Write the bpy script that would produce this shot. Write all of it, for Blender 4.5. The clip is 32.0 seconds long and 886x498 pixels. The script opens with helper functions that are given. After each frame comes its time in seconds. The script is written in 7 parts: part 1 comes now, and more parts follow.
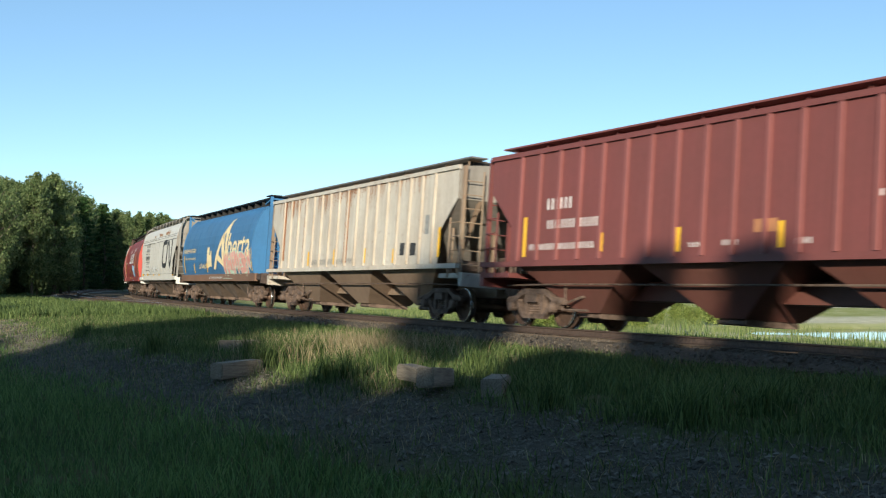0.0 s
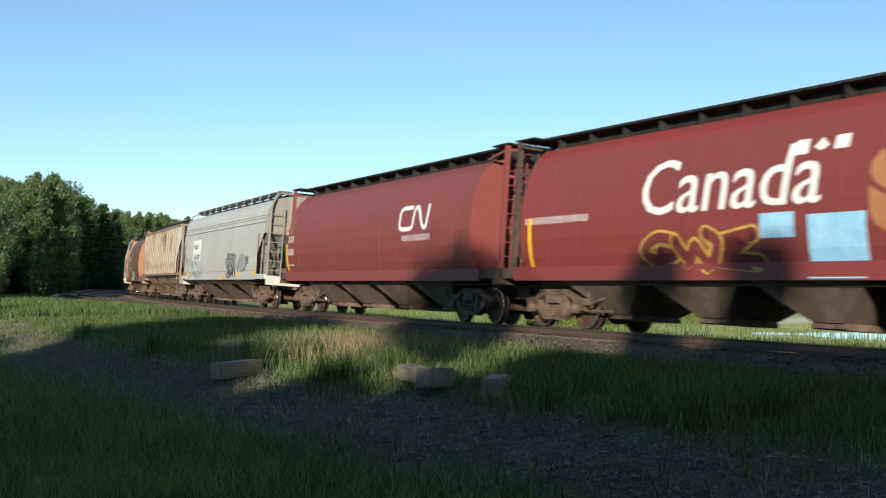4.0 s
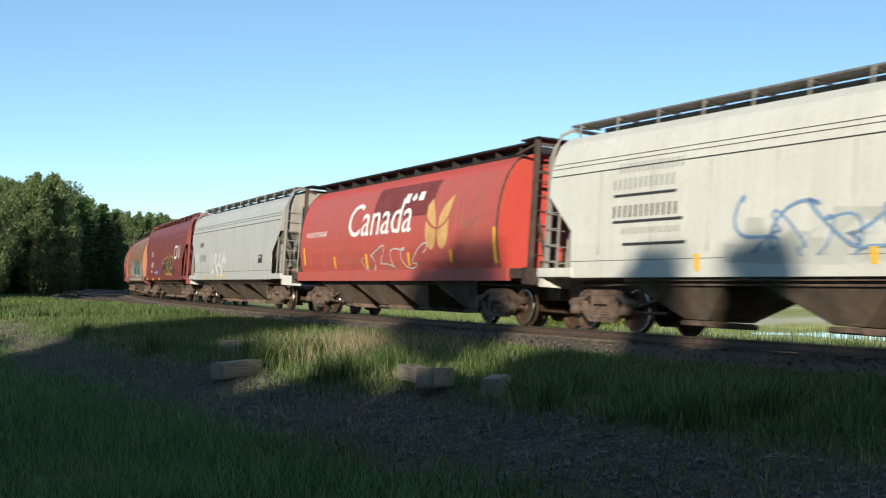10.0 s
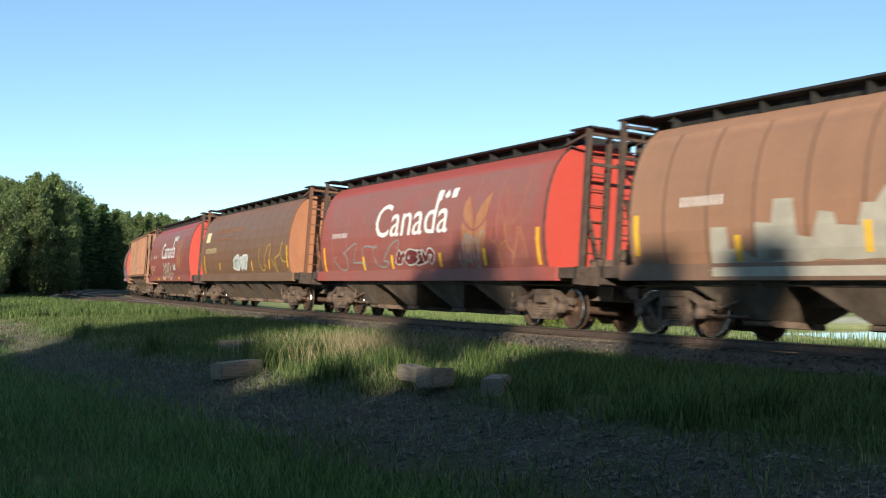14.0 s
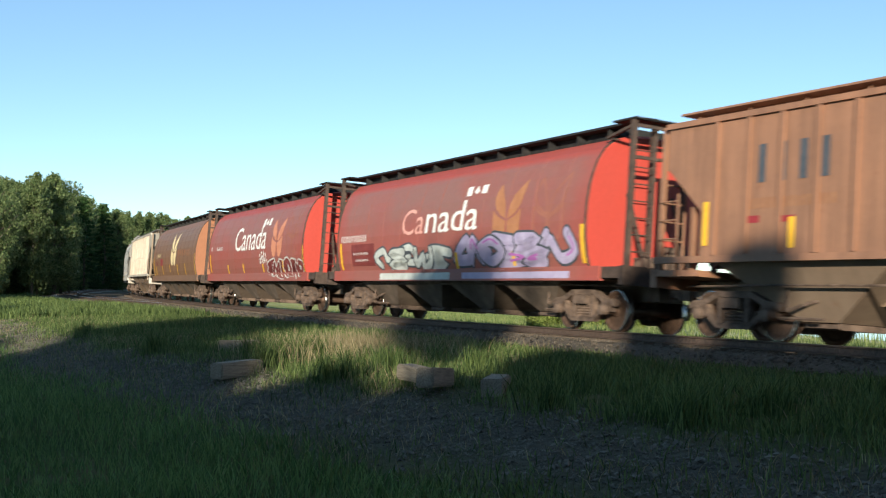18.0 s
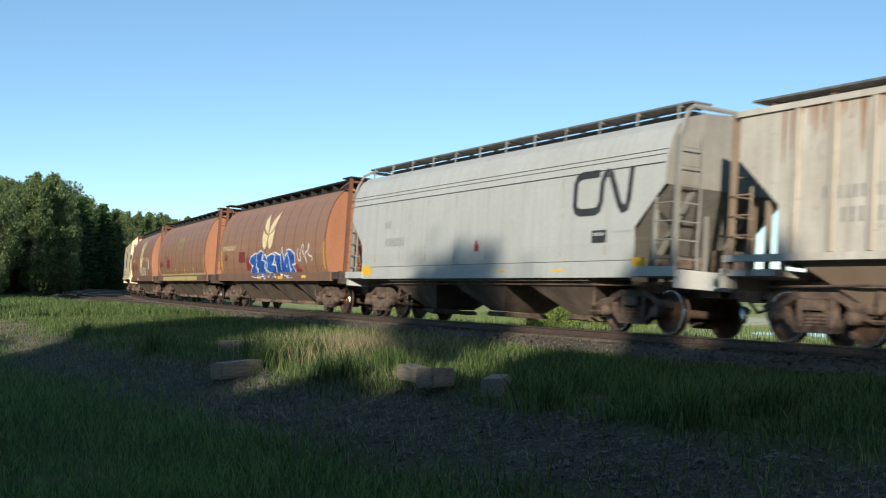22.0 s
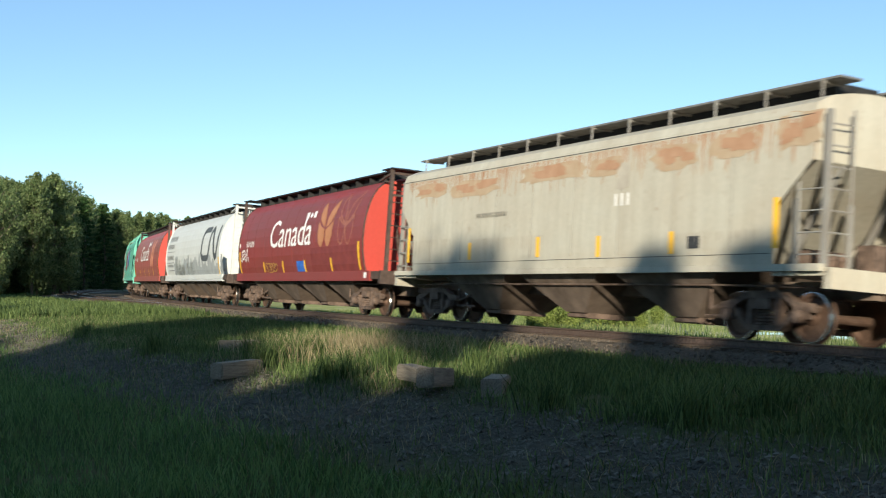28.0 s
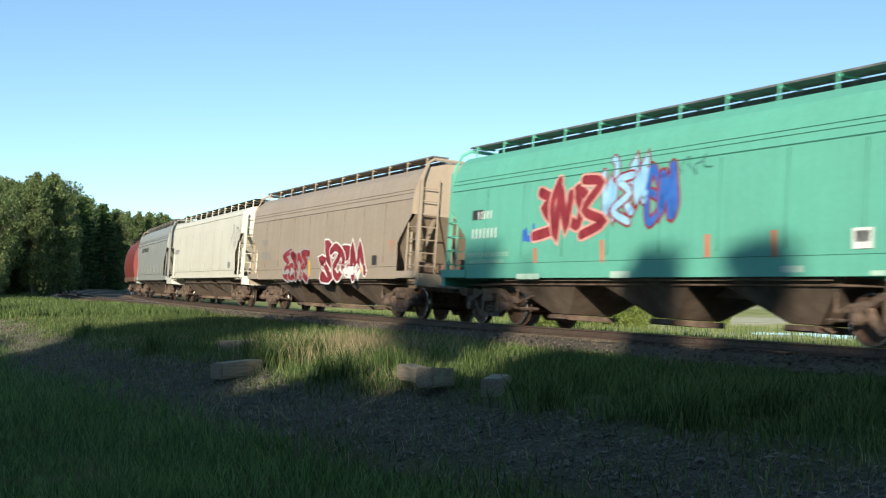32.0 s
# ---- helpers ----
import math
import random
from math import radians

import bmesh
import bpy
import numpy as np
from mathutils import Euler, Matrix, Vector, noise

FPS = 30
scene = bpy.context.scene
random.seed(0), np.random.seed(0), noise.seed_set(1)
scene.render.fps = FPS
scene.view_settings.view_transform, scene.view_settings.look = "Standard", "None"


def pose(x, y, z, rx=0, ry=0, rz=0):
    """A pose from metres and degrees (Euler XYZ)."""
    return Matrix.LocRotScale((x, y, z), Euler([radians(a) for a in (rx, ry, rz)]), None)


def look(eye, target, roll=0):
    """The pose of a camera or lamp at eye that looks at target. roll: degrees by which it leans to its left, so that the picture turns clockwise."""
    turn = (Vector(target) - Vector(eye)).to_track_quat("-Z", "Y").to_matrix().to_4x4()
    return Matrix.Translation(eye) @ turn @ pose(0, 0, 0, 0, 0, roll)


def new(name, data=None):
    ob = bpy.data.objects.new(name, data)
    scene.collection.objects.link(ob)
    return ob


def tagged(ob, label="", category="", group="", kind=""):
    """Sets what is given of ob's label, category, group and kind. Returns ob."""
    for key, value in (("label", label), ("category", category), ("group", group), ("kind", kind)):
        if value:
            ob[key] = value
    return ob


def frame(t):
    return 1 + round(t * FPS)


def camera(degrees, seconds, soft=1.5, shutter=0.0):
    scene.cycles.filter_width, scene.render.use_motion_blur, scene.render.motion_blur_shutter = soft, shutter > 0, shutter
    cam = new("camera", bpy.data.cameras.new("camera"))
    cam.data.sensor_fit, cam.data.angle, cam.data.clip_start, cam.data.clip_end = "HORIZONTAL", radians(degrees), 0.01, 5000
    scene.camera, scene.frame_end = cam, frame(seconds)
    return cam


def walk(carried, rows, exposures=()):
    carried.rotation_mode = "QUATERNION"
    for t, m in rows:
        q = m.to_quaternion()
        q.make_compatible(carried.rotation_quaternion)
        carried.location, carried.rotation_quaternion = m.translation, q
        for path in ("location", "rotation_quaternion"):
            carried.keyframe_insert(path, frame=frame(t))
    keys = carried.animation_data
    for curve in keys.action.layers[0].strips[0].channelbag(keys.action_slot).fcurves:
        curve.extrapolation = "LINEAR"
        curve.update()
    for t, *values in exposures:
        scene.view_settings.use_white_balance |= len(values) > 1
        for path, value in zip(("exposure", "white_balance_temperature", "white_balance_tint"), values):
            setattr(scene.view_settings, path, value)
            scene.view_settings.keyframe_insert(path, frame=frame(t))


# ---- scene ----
# ---- the track's line in plan, the camera, the light ----
EYE = (0.0, 0.0, 1.127)
FOV = 42.15
cam = camera(FOV, 32.0, soft=1.2, shutter=0.22)
_view = look(EYE, (0.0, 100.0, 1.127 + 100.0 * math.tan(0.0288)), 0.07)
walk(cam, [(0.0, _view), (32.0, _view)], exposures=[(0.0, 0.70, 6300, 2), (2.0, 0.65, 6250, 2), (6.0, 0.66, 6350, 2), (7.0, 0.52, 6150, 2), (8.0, 0.72, 6400, 2), (9.0, 0.62, 6250, 2), (10.0, 0.66, 6250, 2), (14.0, 0.77, 6350, 2), (18.0, 0.81, 6400, 2), (20.0, 0.80, 6400, 2), (22.0, 0.52, 6050, 2), (23.5, 0.76, 6300, 2), (25.0, 0.82, 6400, 2), (28.5, 0.79, 6350, 2), (32.0, 0.77, 6350, 2)])

BANK = radians(4.25)          # cant of the curve
X0, Y0, TH0, K1, K2 = 5.284, 23.876, -0.49252, 0.0022544, 5.936e-6
S_LO, S_HI, S_STEP = -640.0, 780.0, 0.5


def _track_table():
    s = np.arange(S_LO, S_HI + S_STEP, S_STEP)
    sc = np.clip(s, -14.0, 170.0)
    h = TH0 + K1 * sc + K2 * sc ** 2 / 2
    dx = S_STEP * (np.sin(h[1:]) + np.sin(h[:-1])) / 2
    dy = S_STEP * (np.cos(h[1:]) + np.cos(h[:-1])) / 2
    x = np.concatenate([[0], np.cumsum(dx)])
    y = np.concatenate([[0], np.cumsum(dy)])
    i0 = int(round(-S_LO / S_STEP))
    return s, X0 + x - x[i0], Y0 + y - y[i0], h


TS, TX, TY, TH = _track_table()


def track(s):
    """Centre of the main track at s metres up the line (away from the camera), and its heading."""
    return float(np.interp(s, TS, TX)), float(np.interp(s, TS, TY)), float(np.interp(s, TS, TH))


def beside(s, lat, z, cant=True):
    """A point lat metres to the camera's side of the track at s, z above the rails' plane."""
    x, y, h = track(s)
    if cant:
        lat, z = lat * math.cos(BANK) - z * math.sin(BANK), z * math.cos(BANK) + lat * math.sin(BANK)
    return Vector((x - lat * math.cos(h), y + lat * math.sin(h), z))


def run(t):
    """Metres that the train has gone at t seconds."""
    u = t - 16.0
    return 18.2386 * t + 0.013274 * u * u - 0.0000576 * u ** 3


# daylight: a low evening sun behind the camera
SUN_EL, SUN_AZ = radians(15.0), radians(188.0)     # azimuth from +y, clockwise
world = bpy.data.worlds.new("sky")
scene.world = world
world.use_nodes = True
_wt = world.node_tree
_wt.nodes.clear()
_sky = _wt.nodes.new("ShaderNodeTexSky")
_sky.sky_type = "NISHITA"
_sky.sun_disc = False
_sky.sun_elevation, _sky.sun_rotation = SUN_EL, SUN_AZ
_sky.altitude, _sky.air_density, _sky.dust_density, _sky.ozone_density = 2200, 0.85, 0.0, 1.5
_bg = _wt.nodes.new("ShaderNodeBackground")
_bg.inputs["Strength"].default_value = 0.102
_wo = _wt.nodes.new("ShaderNodeOutputWorld")
_veil = _wt.nodes.new("ShaderNodeMix")            # a thin even haze over the whole sky
_veil.data_type = "RGBA"
_veil.inputs[0].default_value = 0.15
_veil.inputs[7].default_value = (2.5, 4.5, 6.0, 1)
_wt.links.new(_sky.outputs[0], _veil.inputs[6])
_wt.links.new(_veil.outputs[2], _bg.inputs[0])
_wt.links.new(_bg.outputs[0], _wo.inputs[0])
_sd = bpy.data.lights.new("sun", "SUN")
_sd.energy, _sd.angle, _sd.color = 4.7, radians(0.6), (1.0, 0.88, 0.72)
_sun = new("sun", _sd)
_to_sun = Vector((math.sin(SUN_AZ) * math.cos(SUN_EL), math.cos(SUN_AZ) * math.cos(SUN_EL), math.sin(SUN_EL)))
_sun.matrix_basis = look((0, 0, 60), Vector((0, 0, 60)) - _to_sun)


# ---- materials ----
def _ramp(nt, src, stops):
    r = nt.nodes.new("ShaderNodeValToRGB")
    while len(r.color_ramp.elements) < len(stops):
        r.color_ramp.elements.new(0.5)
    for e, (p, c) in zip(r.color_ramp.elements, stops):
        e.position = p
        e.color = (*c, 1) if len(c) == 3 else c
    nt.links.new(src, r.inputs[0])
    return r.outputs[0]


def _noise(nt, vec, scale, detail=4.0, rough=0.6, stretch=None):
    n = nt.nodes.new("ShaderNodeTexNoise")
    n.inputs["Scale"].default_value, n.inputs["Detail"].default_value, n.inputs["Roughness"].default_value = scale, detail, rough
    if stretch:
        mp = nt.nodes.new("ShaderNodeMapping")
        mp.inputs["Scale"].default_value = stretch
        nt.links.new(vec, mp.inputs[0])
        vec = mp.outputs[0]
    nt.links.new(vec, n.inputs["Vector"])
    return n.outputs["Fac"]


def _mix(nt, fac, a, b):
    m = nt.nodes.new("ShaderNodeMix")
    m.data_type = "RGBA"
    for sock, v in ((m.inputs["Factor"], fac), (m.inputs["A"], a), (m.inputs["B"], b)):
        sock_ok = [q for q in m.inputs if q.name == sock.name and q.type == ("VALUE" if sock.name == "Factor" else "RGBA")][0]
        if isinstance(v, (int, float)):
            sock_ok.default_value = v
        elif isinstance(v, tuple):
            sock_ok.default_value = (*v, 1)
        else:
            nt.links.new(v, sock_ok)
    return [o for o in m.outputs if o.type == "RGBA"][0]


def _math(nt, op, a, b=None):
    m = nt.nodes.new("ShaderNodeMath")
    m.operation = op
    m.use_clamp = op in ("MULTIPLY", "ADD")
    for i, v in enumerate((a, b)):
        if v is None:
            continue
        if isinstance(v, (int, float)):
            m.inputs[i].default_value = v
        else:
            nt.links.new(v, m.inputs[i])
    return m.outputs[0]


def _base(name):
    m = bpy.data.materials.new(name)
    m.use_nodes = True
    nt = m.node_tree
    b = nt.nodes["Principled BSDF"]
    tc = nt.nodes.new("ShaderNodeTexCoord").outputs["Object"]
    return m, nt, b, tc


def _bump(nt, b, height, strength, dist=0.02):
    k = nt.nodes.new("ShaderNodeBump")
    k.inputs["Strength"].default_value, k.inputs["Distance"].default_value = strength, dist
    nt.links.new(height, k.inputs["Height"])
    nt.links.new(k.outputs[0], b.inputs["Normal"])


_mats = {}


def paint(name, base, weather=(0.16, 0.11, 0.085), amount=0.45, rust=0.15, rust_col=(0.20, 0.075, 0.035), rough=0.5, streak=0.5, spec=0.35, soot=0.0, soot_col=(0.17, 0.105, 0.085)):
    """Weathered railcar paint: broad fading, vertical streaks, speckled rust."""
    if name in _mats:
        return _mats[name]
    m, nt, b, tc = _base(name)
    rnd = nt.nodes.new("ShaderNodeObjectInfo").outputs["Random"]
    add = nt.nodes.new("ShaderNodeVectorMath")
    add.operation = "ADD"
    nt.links.new(tc, add.inputs[0])
    cmb = nt.nodes.new("ShaderNodeCombineXYZ")
    nt.links.new(_math(nt, "MULTIPLY", rnd, 0.99), cmb.inputs[0])
    sc = nt.nodes.new("ShaderNodeVectorMath")
    sc.operation = "SCALE"
    sc.inputs["Scale"].default_value = 40.0
    nt.links.new(cmb.outputs[0], sc.inputs[0])
    nt.links.new(sc.outputs[0], add.inputs[1])
    v = add.outputs[0]
    broad = _ramp(nt, _noise(nt, v, 0.55, 5, 0.6, (1, 1, 1.2)), [(0.30, (0, 0, 0)), (0.72, (1, 1, 1))])
    strk = _ramp(nt, _noise(nt, v, 2.2, 6, 0.7, (2.6, 1, 0.16)), [(0.36, (0, 0, 0)), (0.70, (1, 1, 1))])
    fine = _ramp(nt, _noise(nt, v, 9.0, 6, 0.7), [(0.35, (0.93, 0.93, 0.93)), (0.7, (1.04, 1.04, 1.04))])
    col = _mix(nt, _math(nt, "MULTIPLY", broad, amount), base, weather)
    col = _mix(nt, _math(nt, "MULTIPLY", strk, amount * streak), col, tuple(0.6 * q for q in weather))
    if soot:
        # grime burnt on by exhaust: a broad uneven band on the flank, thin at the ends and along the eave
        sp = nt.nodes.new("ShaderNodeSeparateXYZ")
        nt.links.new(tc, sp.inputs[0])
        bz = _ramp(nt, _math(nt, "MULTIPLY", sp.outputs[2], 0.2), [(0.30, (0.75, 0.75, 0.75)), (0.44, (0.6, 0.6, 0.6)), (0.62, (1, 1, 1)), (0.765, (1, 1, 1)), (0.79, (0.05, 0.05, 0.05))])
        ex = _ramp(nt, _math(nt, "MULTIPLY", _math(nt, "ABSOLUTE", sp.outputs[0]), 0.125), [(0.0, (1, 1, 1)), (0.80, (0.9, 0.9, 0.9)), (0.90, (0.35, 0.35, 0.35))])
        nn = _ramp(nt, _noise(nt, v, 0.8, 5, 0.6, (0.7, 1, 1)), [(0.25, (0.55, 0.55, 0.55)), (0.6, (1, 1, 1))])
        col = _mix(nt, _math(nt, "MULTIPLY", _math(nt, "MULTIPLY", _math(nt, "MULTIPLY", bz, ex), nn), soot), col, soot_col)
    rs = _ramp(nt, _noise(nt, v, 3.4, 8, 0.72), [(0.60, (0, 0, 0)), (0.68, (1, 1, 1))])
    col = _mix(nt, _math(nt, "MULTIPLY", rs, rust), col, rust_col)
    mul = nt.nodes.new("ShaderNodeMix")
    mul.data_type, mul.blend_type = "RGBA", "MULTIPLY"
    mul.inputs[0].default_value = 1.0
    nt.links.new(col, mul.inputs[6])
    nt.links.new(fine, mul.inputs[7])
    nt.links.new(mul.outputs[2], b.inputs["Base Color"])
    b.inputs["Roughness"].default_value = rough
    b.inputs["Specular IOR Level"].default_value = spec
    _bump(nt, b, _noise(nt, v, 1.1, 3, 0.5, (1, 1, 0.6)), 0.12, 0.03)
    _mats[name] = m
    return m


def plain(name, a, c, scale=6.0, rough=0.7, metal=0.0, bump=0.3, dist=0.01, stretch=None, spec=0.3):
    """Two tones mixed by noise, for small or rough surfaces."""
    if name in _mats:
        return _mats[name]
    m, nt, b, tc = _base(name)
    f = _noise(nt, tc, scale, 6, 0.65, stretch)
    nt.links.new(_ramp(nt, f, [(0.32, a), (0.68, c)]), b.inputs["Base Color"])
    b.inputs["Roughness"].default_value, b.inputs["Metallic"].default_value = rough, metal
    b.inputs["Specular IOR Level"].default_value = spec
    if bump:
        _bump(nt, b, _noise(nt, tc, scale * 3, 5, 0.7, stretch), bump, dist)
    _mats[name] = m
    return m


def leafy(name, a, c, trans=0.3):
    """Leaves and blades: hue varies leaf by leaf, some light passes through."""
    if name in _mats:
        return _mats[name]
    m, nt, b, tc = _base(name)
    g = nt.nodes.new("ShaderNodeNewGeometry")
    col = _ramp(nt, g.outputs["Random Per Island"], [(0.0, a), (0.55, tuple((p + q) / 2 for p, q in zip(a, c))), (1.0, c)])
    big = _ramp(nt, _noise(nt, tc, 0.35, 3, 0.6), [(0.3, (0.75, 0.75, 0.75)), (0.7, (1.15, 1.15, 1.1))])
    mul = nt.nodes.new("ShaderNodeMix")
    mul.data_type, mul.blend_type = "RGBA", "MULTIPLY"
    mul.inputs[0].default_value = 1.0
    nt.links.new(col, mul.inputs[6])
    nt.links.new(big, mul.inputs[7])
    nt.links.new(mul.outputs[2], b.inputs["Base Color"])
    b.inputs["Roughness"].default_value = 0.6
    b.inputs["Specular IOR Level"].default_value = 0.25
    tr = nt.nodes.new("ShaderNodeBsdfTranslucent")
    nt.links.new(mul.outputs[2], tr.inputs[0])
    mx = nt.nodes.new("ShaderNodeMixShader")
    mx.inputs[0].default_value = trans
    out = nt.nodes["Material Output"]
    nt.links.new(b.outputs[0], mx.inputs[1])
    nt.links.new(tr.outputs[0], mx.inputs[2])
    nt.links.new(mx.outputs[0], out.inputs[0])
    _mats[name] = m
    return m


M_STEEL = plain("rail_steel", (0.065, 0.044, 0.034), (0.14, 0.095, 0.075), 14, 0.6, 0.3, 0.25, 0.003)
M_RAILTOP = plain("rail_top", (0.42, 0.40, 0.38), (0.62, 0.60, 0.57), 20, 0.28, 1.0, 0.05, 0.001)
M_TIE = plain("old_tie_wood", (0.055, 0.04, 0.03), (0.14, 0.105, 0.08), 5, 0.9, 0, 0.6, 0.012, (0.5, 9, 9))
M_LOG = plain("grey_weathered_timber", (0.15, 0.12, 0.09), (0.32, 0.265, 0.205), 5, 0.9, 0, 0.7, 0.012, (0.6, 10, 10))
M_STONE = plain("crushed_stone", (0.062, 0.055, 0.046), (0.21, 0.188, 0.158), 4, 0.9, 0, 0.4, 0.01)
M_BALLAST = plain("ballast_bed", (0.07, 0.056, 0.044), (0.18, 0.145, 0.115), 11, 0.95, 0, 1.0, 0.04)
M_PALESTONE = plain("pale_gravel", (0.15, 0.13, 0.105), (0.34, 0.30, 0.25), 6, 0.95, 0, 1.0, 0.04)
M_TRUCK = plain("truck_cast_iron", (0.058, 0.040, 0.032), (0.22, 0.152, 0.118), 5, 0.8, 0.2, 0.4, 0.006)
M_WHEEL = plain("wheel_steel", (0.09, 0.055, 0.04), (0.17, 0.105, 0.075), 6, 0.6, 0.5, 0.2, 0.003)
M_TREAD = plain("wheel_tread", (0.45, 0.42, 0.40), (0.65, 0.62, 0.6), 12, 0.25, 1.0, 0, 0)
M_BLACK = plain("black_running_board", (0.012, 0.012, 0.014), (0.04, 0.038, 0.036), 5, 0.7, 0.2, 0.2, 0.004)
M_UNDER = plain("hopper_underside", (0.075, 0.055, 0.043), (0.20, 0.148, 0.114), 1.6, 0.8, 0, 0.3, 0.006, (1, 1, 0.5))
M_YELLOW = plain("yellow_reflector", (0.75, 0.40, 0.03), (0.85, 0.50, 0.05), 9, 0.5, 0, 0, 0)
M_WHITE = plain("white_lettering", (0.70, 0.68, 0.66), (0.84, 0.82, 0.80), 7, 0.55, 0, 0, 0)
M_CREAMLET = plain("cream_lettering", (0.72, 0.55, 0.30), (0.86, 0.70, 0.42), 5, 0.55, 0, 0, 0)
M_INK = plain("black_lettering", (0.02, 0.02, 0.022), (0.06, 0.06, 0.062), 7, 0.55, 0, 0, 0)
M_GREYLET = plain("faded_grey_lettering", (0.20, 0.20, 0.20), (0.32, 0.32, 0.31), 7, 0.6, 0, 0, 0)
M_GALV = plain("galvanised_board", (0.11, 0.105, 0.10), (0.24, 0.23, 0.22), 5, 0.6, 0.3, 0.2, 0.004)
DARKGEAR = plain("dark_gear_paint", (0.05, 0.035, 0.03), (0.11, 0.075, 0.06), 5, 0.7, 0.1, 0.2, 0.003)


# ---- mesh helpers ----
def mesh_of(name, bm, mat=None, smooth=False):
    me = bpy.data.meshes.new(name)
    bm.normal_update()
    bm.to_mesh(me)
    bm.free()
    me.materials.append(mat)
    if smooth:
        me.polygons.foreach_set("use_smooth", [True] * len(me.polygons))
    return me


def part(name, bm, material, parent, label="", smooth=False):
    """Links a bmesh, or a ready mesh, as one object under a thing or a part."""
    me = mesh_of(name, bm, material, smooth) if isinstance(bm, bmesh.types.BMesh) else bm
    ob = new(name, me)
    ob.parent = parent
    if me.materials and me.materials[0] is not material:
        ob.material_slots[0].link = "OBJECT"
        ob.material_slots[0].material = material
    if label:
        ob["label"] = label
    return ob


def box(bm, x0, x1, y0, y1, z0, z1):
    c = [bm.verts.new(p) for p in ((x0, y0, z0), (x1, y0, z0), (x1, y1, z0), (x0, y1, z0), (x0, y0, z1), (x1, y0, z1), (x1, y1, z1), (x0, y1, z1))]
    for f in ((3, 2, 1, 0), (4, 5, 6, 7), (0, 1, 5, 4), (1, 2, 6, 5), (2, 3, 7, 6), (3, 0, 4, 7)):
        bm.faces.new([c[i] for i in f])
    return c


def tube(bm, pts, r, n=6):
    """A round bar along points."""
    pts = [Vector(p) for p in pts]
    rings = []
    for i, p in enumerate(pts):
        d = (pts[min(i + 1, len(pts) - 1)] - pts[max(i - 1, 0)]).normalized()
        u = d.cross(Vector((0, 0, 1)) if abs(d.z) < 0.9 else Vector((1, 0, 0))).normalized()
        w = d.cross(u)
        rings.append([bm.verts.new(p + r * (math.cos(2 * math.pi * k / n) * u + math.sin(2 * math.pi * k / n) * w)) for k in range(n)])
    for a, b in zip(rings[:-1], rings[1:]):
        for k in range(n):
            bm.faces.new((a[k], a[(k + 1) % n], b[(k + 1) % n], b[k]))
    bm.faces.new(rings[0][::-1])
    bm.faces.new(rings[-1])


def beam(bm, p, q, w, h):
    """A square bar from p to q."""
    p, q = Vector(p), Vector(q)
    d = (q - p).normalized()
    u = d.cross(Vector((0, 0, 1)) if abs(d.z) < 0.9 else Vector((0, 1, 0))).normalized()
    v = d.cross(u)
    a = [bm.verts.new(c + u * sx * w / 2 + v * sy * h / 2) for c in (p, q) for sx, sy in ((-1, -1), (1, -1), (1, 1), (-1, 1))]
    for f in ((3, 2, 1, 0), (4, 5, 6, 7), (0, 1, 5, 4), (1, 2, 6, 5), (2, 3, 7, 6), (3, 0, 4, 7)):
        bm.faces.new([a[i] for i in f])


def arrays_mesh(name, verts, tris, mat, smooth=False):
    """A mesh from numpy arrays of vertices (n, 3) and triangles (m, 3)."""
    me = bpy.data.meshes.new(name)
    me.vertices.add(len(verts))
    me.vertices.foreach_set("co", np.ascontiguousarray(verts, dtype=np.float32).ravel())
    m = len(tris)
    me.loops.add(3 * m)
    me.loops.foreach_set("vertex_index", np.ascontiguousarray(tris, dtype=np.int32).ravel())
    me.polygons.add(m)
    me.polygons.foreach_set("loop_start", np.arange(0, 3 * m, 3, dtype=np.int32))
    me.polygons.foreach_set("loop_total", np.full(m, 3, dtype=np.int32))
    me.polygons.foreach_set("use_smooth", np.full(m, smooth))
    me.update(calc_edges=True)
    me.materials.append(mat)
    return me


# ---- ground ----
_near = np.flatnonzero((TS > -140) & (TS < 330))


def line_dist(x, y):
    """Signed distance of points from the main track (camera's side positive), and s there."""
    x, y = np.asarray(x, float).ravel(), np.asarray(y, float).ravel()
    d = np.empty(len(x))
    s = np.empty(len(x))
    px, py, ph, ps = TX[_near], TY[_near], TH[_near], TS[_near]
    for i in range(0, len(x), 4000):
        xx, yy = x[i:i + 4000, None], y[i:i + 4000, None]
        j = np.argmin((xx - px) ** 2 + (yy - py) ** 2, axis=1)
        lx, ly = x[i:i + 4000] - px[j], y[i:i + 4000] - py[j]
        d[i:i + 4000] = -lx * np.cos(ph[j]) + ly * np.sin(ph[j])
        s[i:i + 4000] = ps[j]
        far = np.hypot(lx, ly)
        d[i:i + 4000] = np.where(d[i:i + 4000] >= 0, far, -far)
    return d, s


def bumps(x, y, k, seed):
    r = np.random.RandomState(seed)
    o = np.zeros_like(x)
    for _ in range(7):
        a, b, p = r.normal(0, k), r.normal(0, k), r.uniform(0, 6.28)
        o += np.sin(a * x + b * y + p)
    return o / 3.5


WATER_Z = -1.12
POND = (27.5, 46.0, 16.8, 10.5, radians(-22))


def pond_mask(x, y):
    cx, cy, rx, ry, a = POND
    u = (x - cx) * math.cos(a) + (y - cy) * math.sin(a)
    v = -(x - cx) * math.sin(a) + (y - cy) * math.cos(a)
    return 1.0 - np.sqrt((u / rx) ** 2 + (v / ry) ** 2) + 0.06 * bumps(x, y, 0.35, 5)


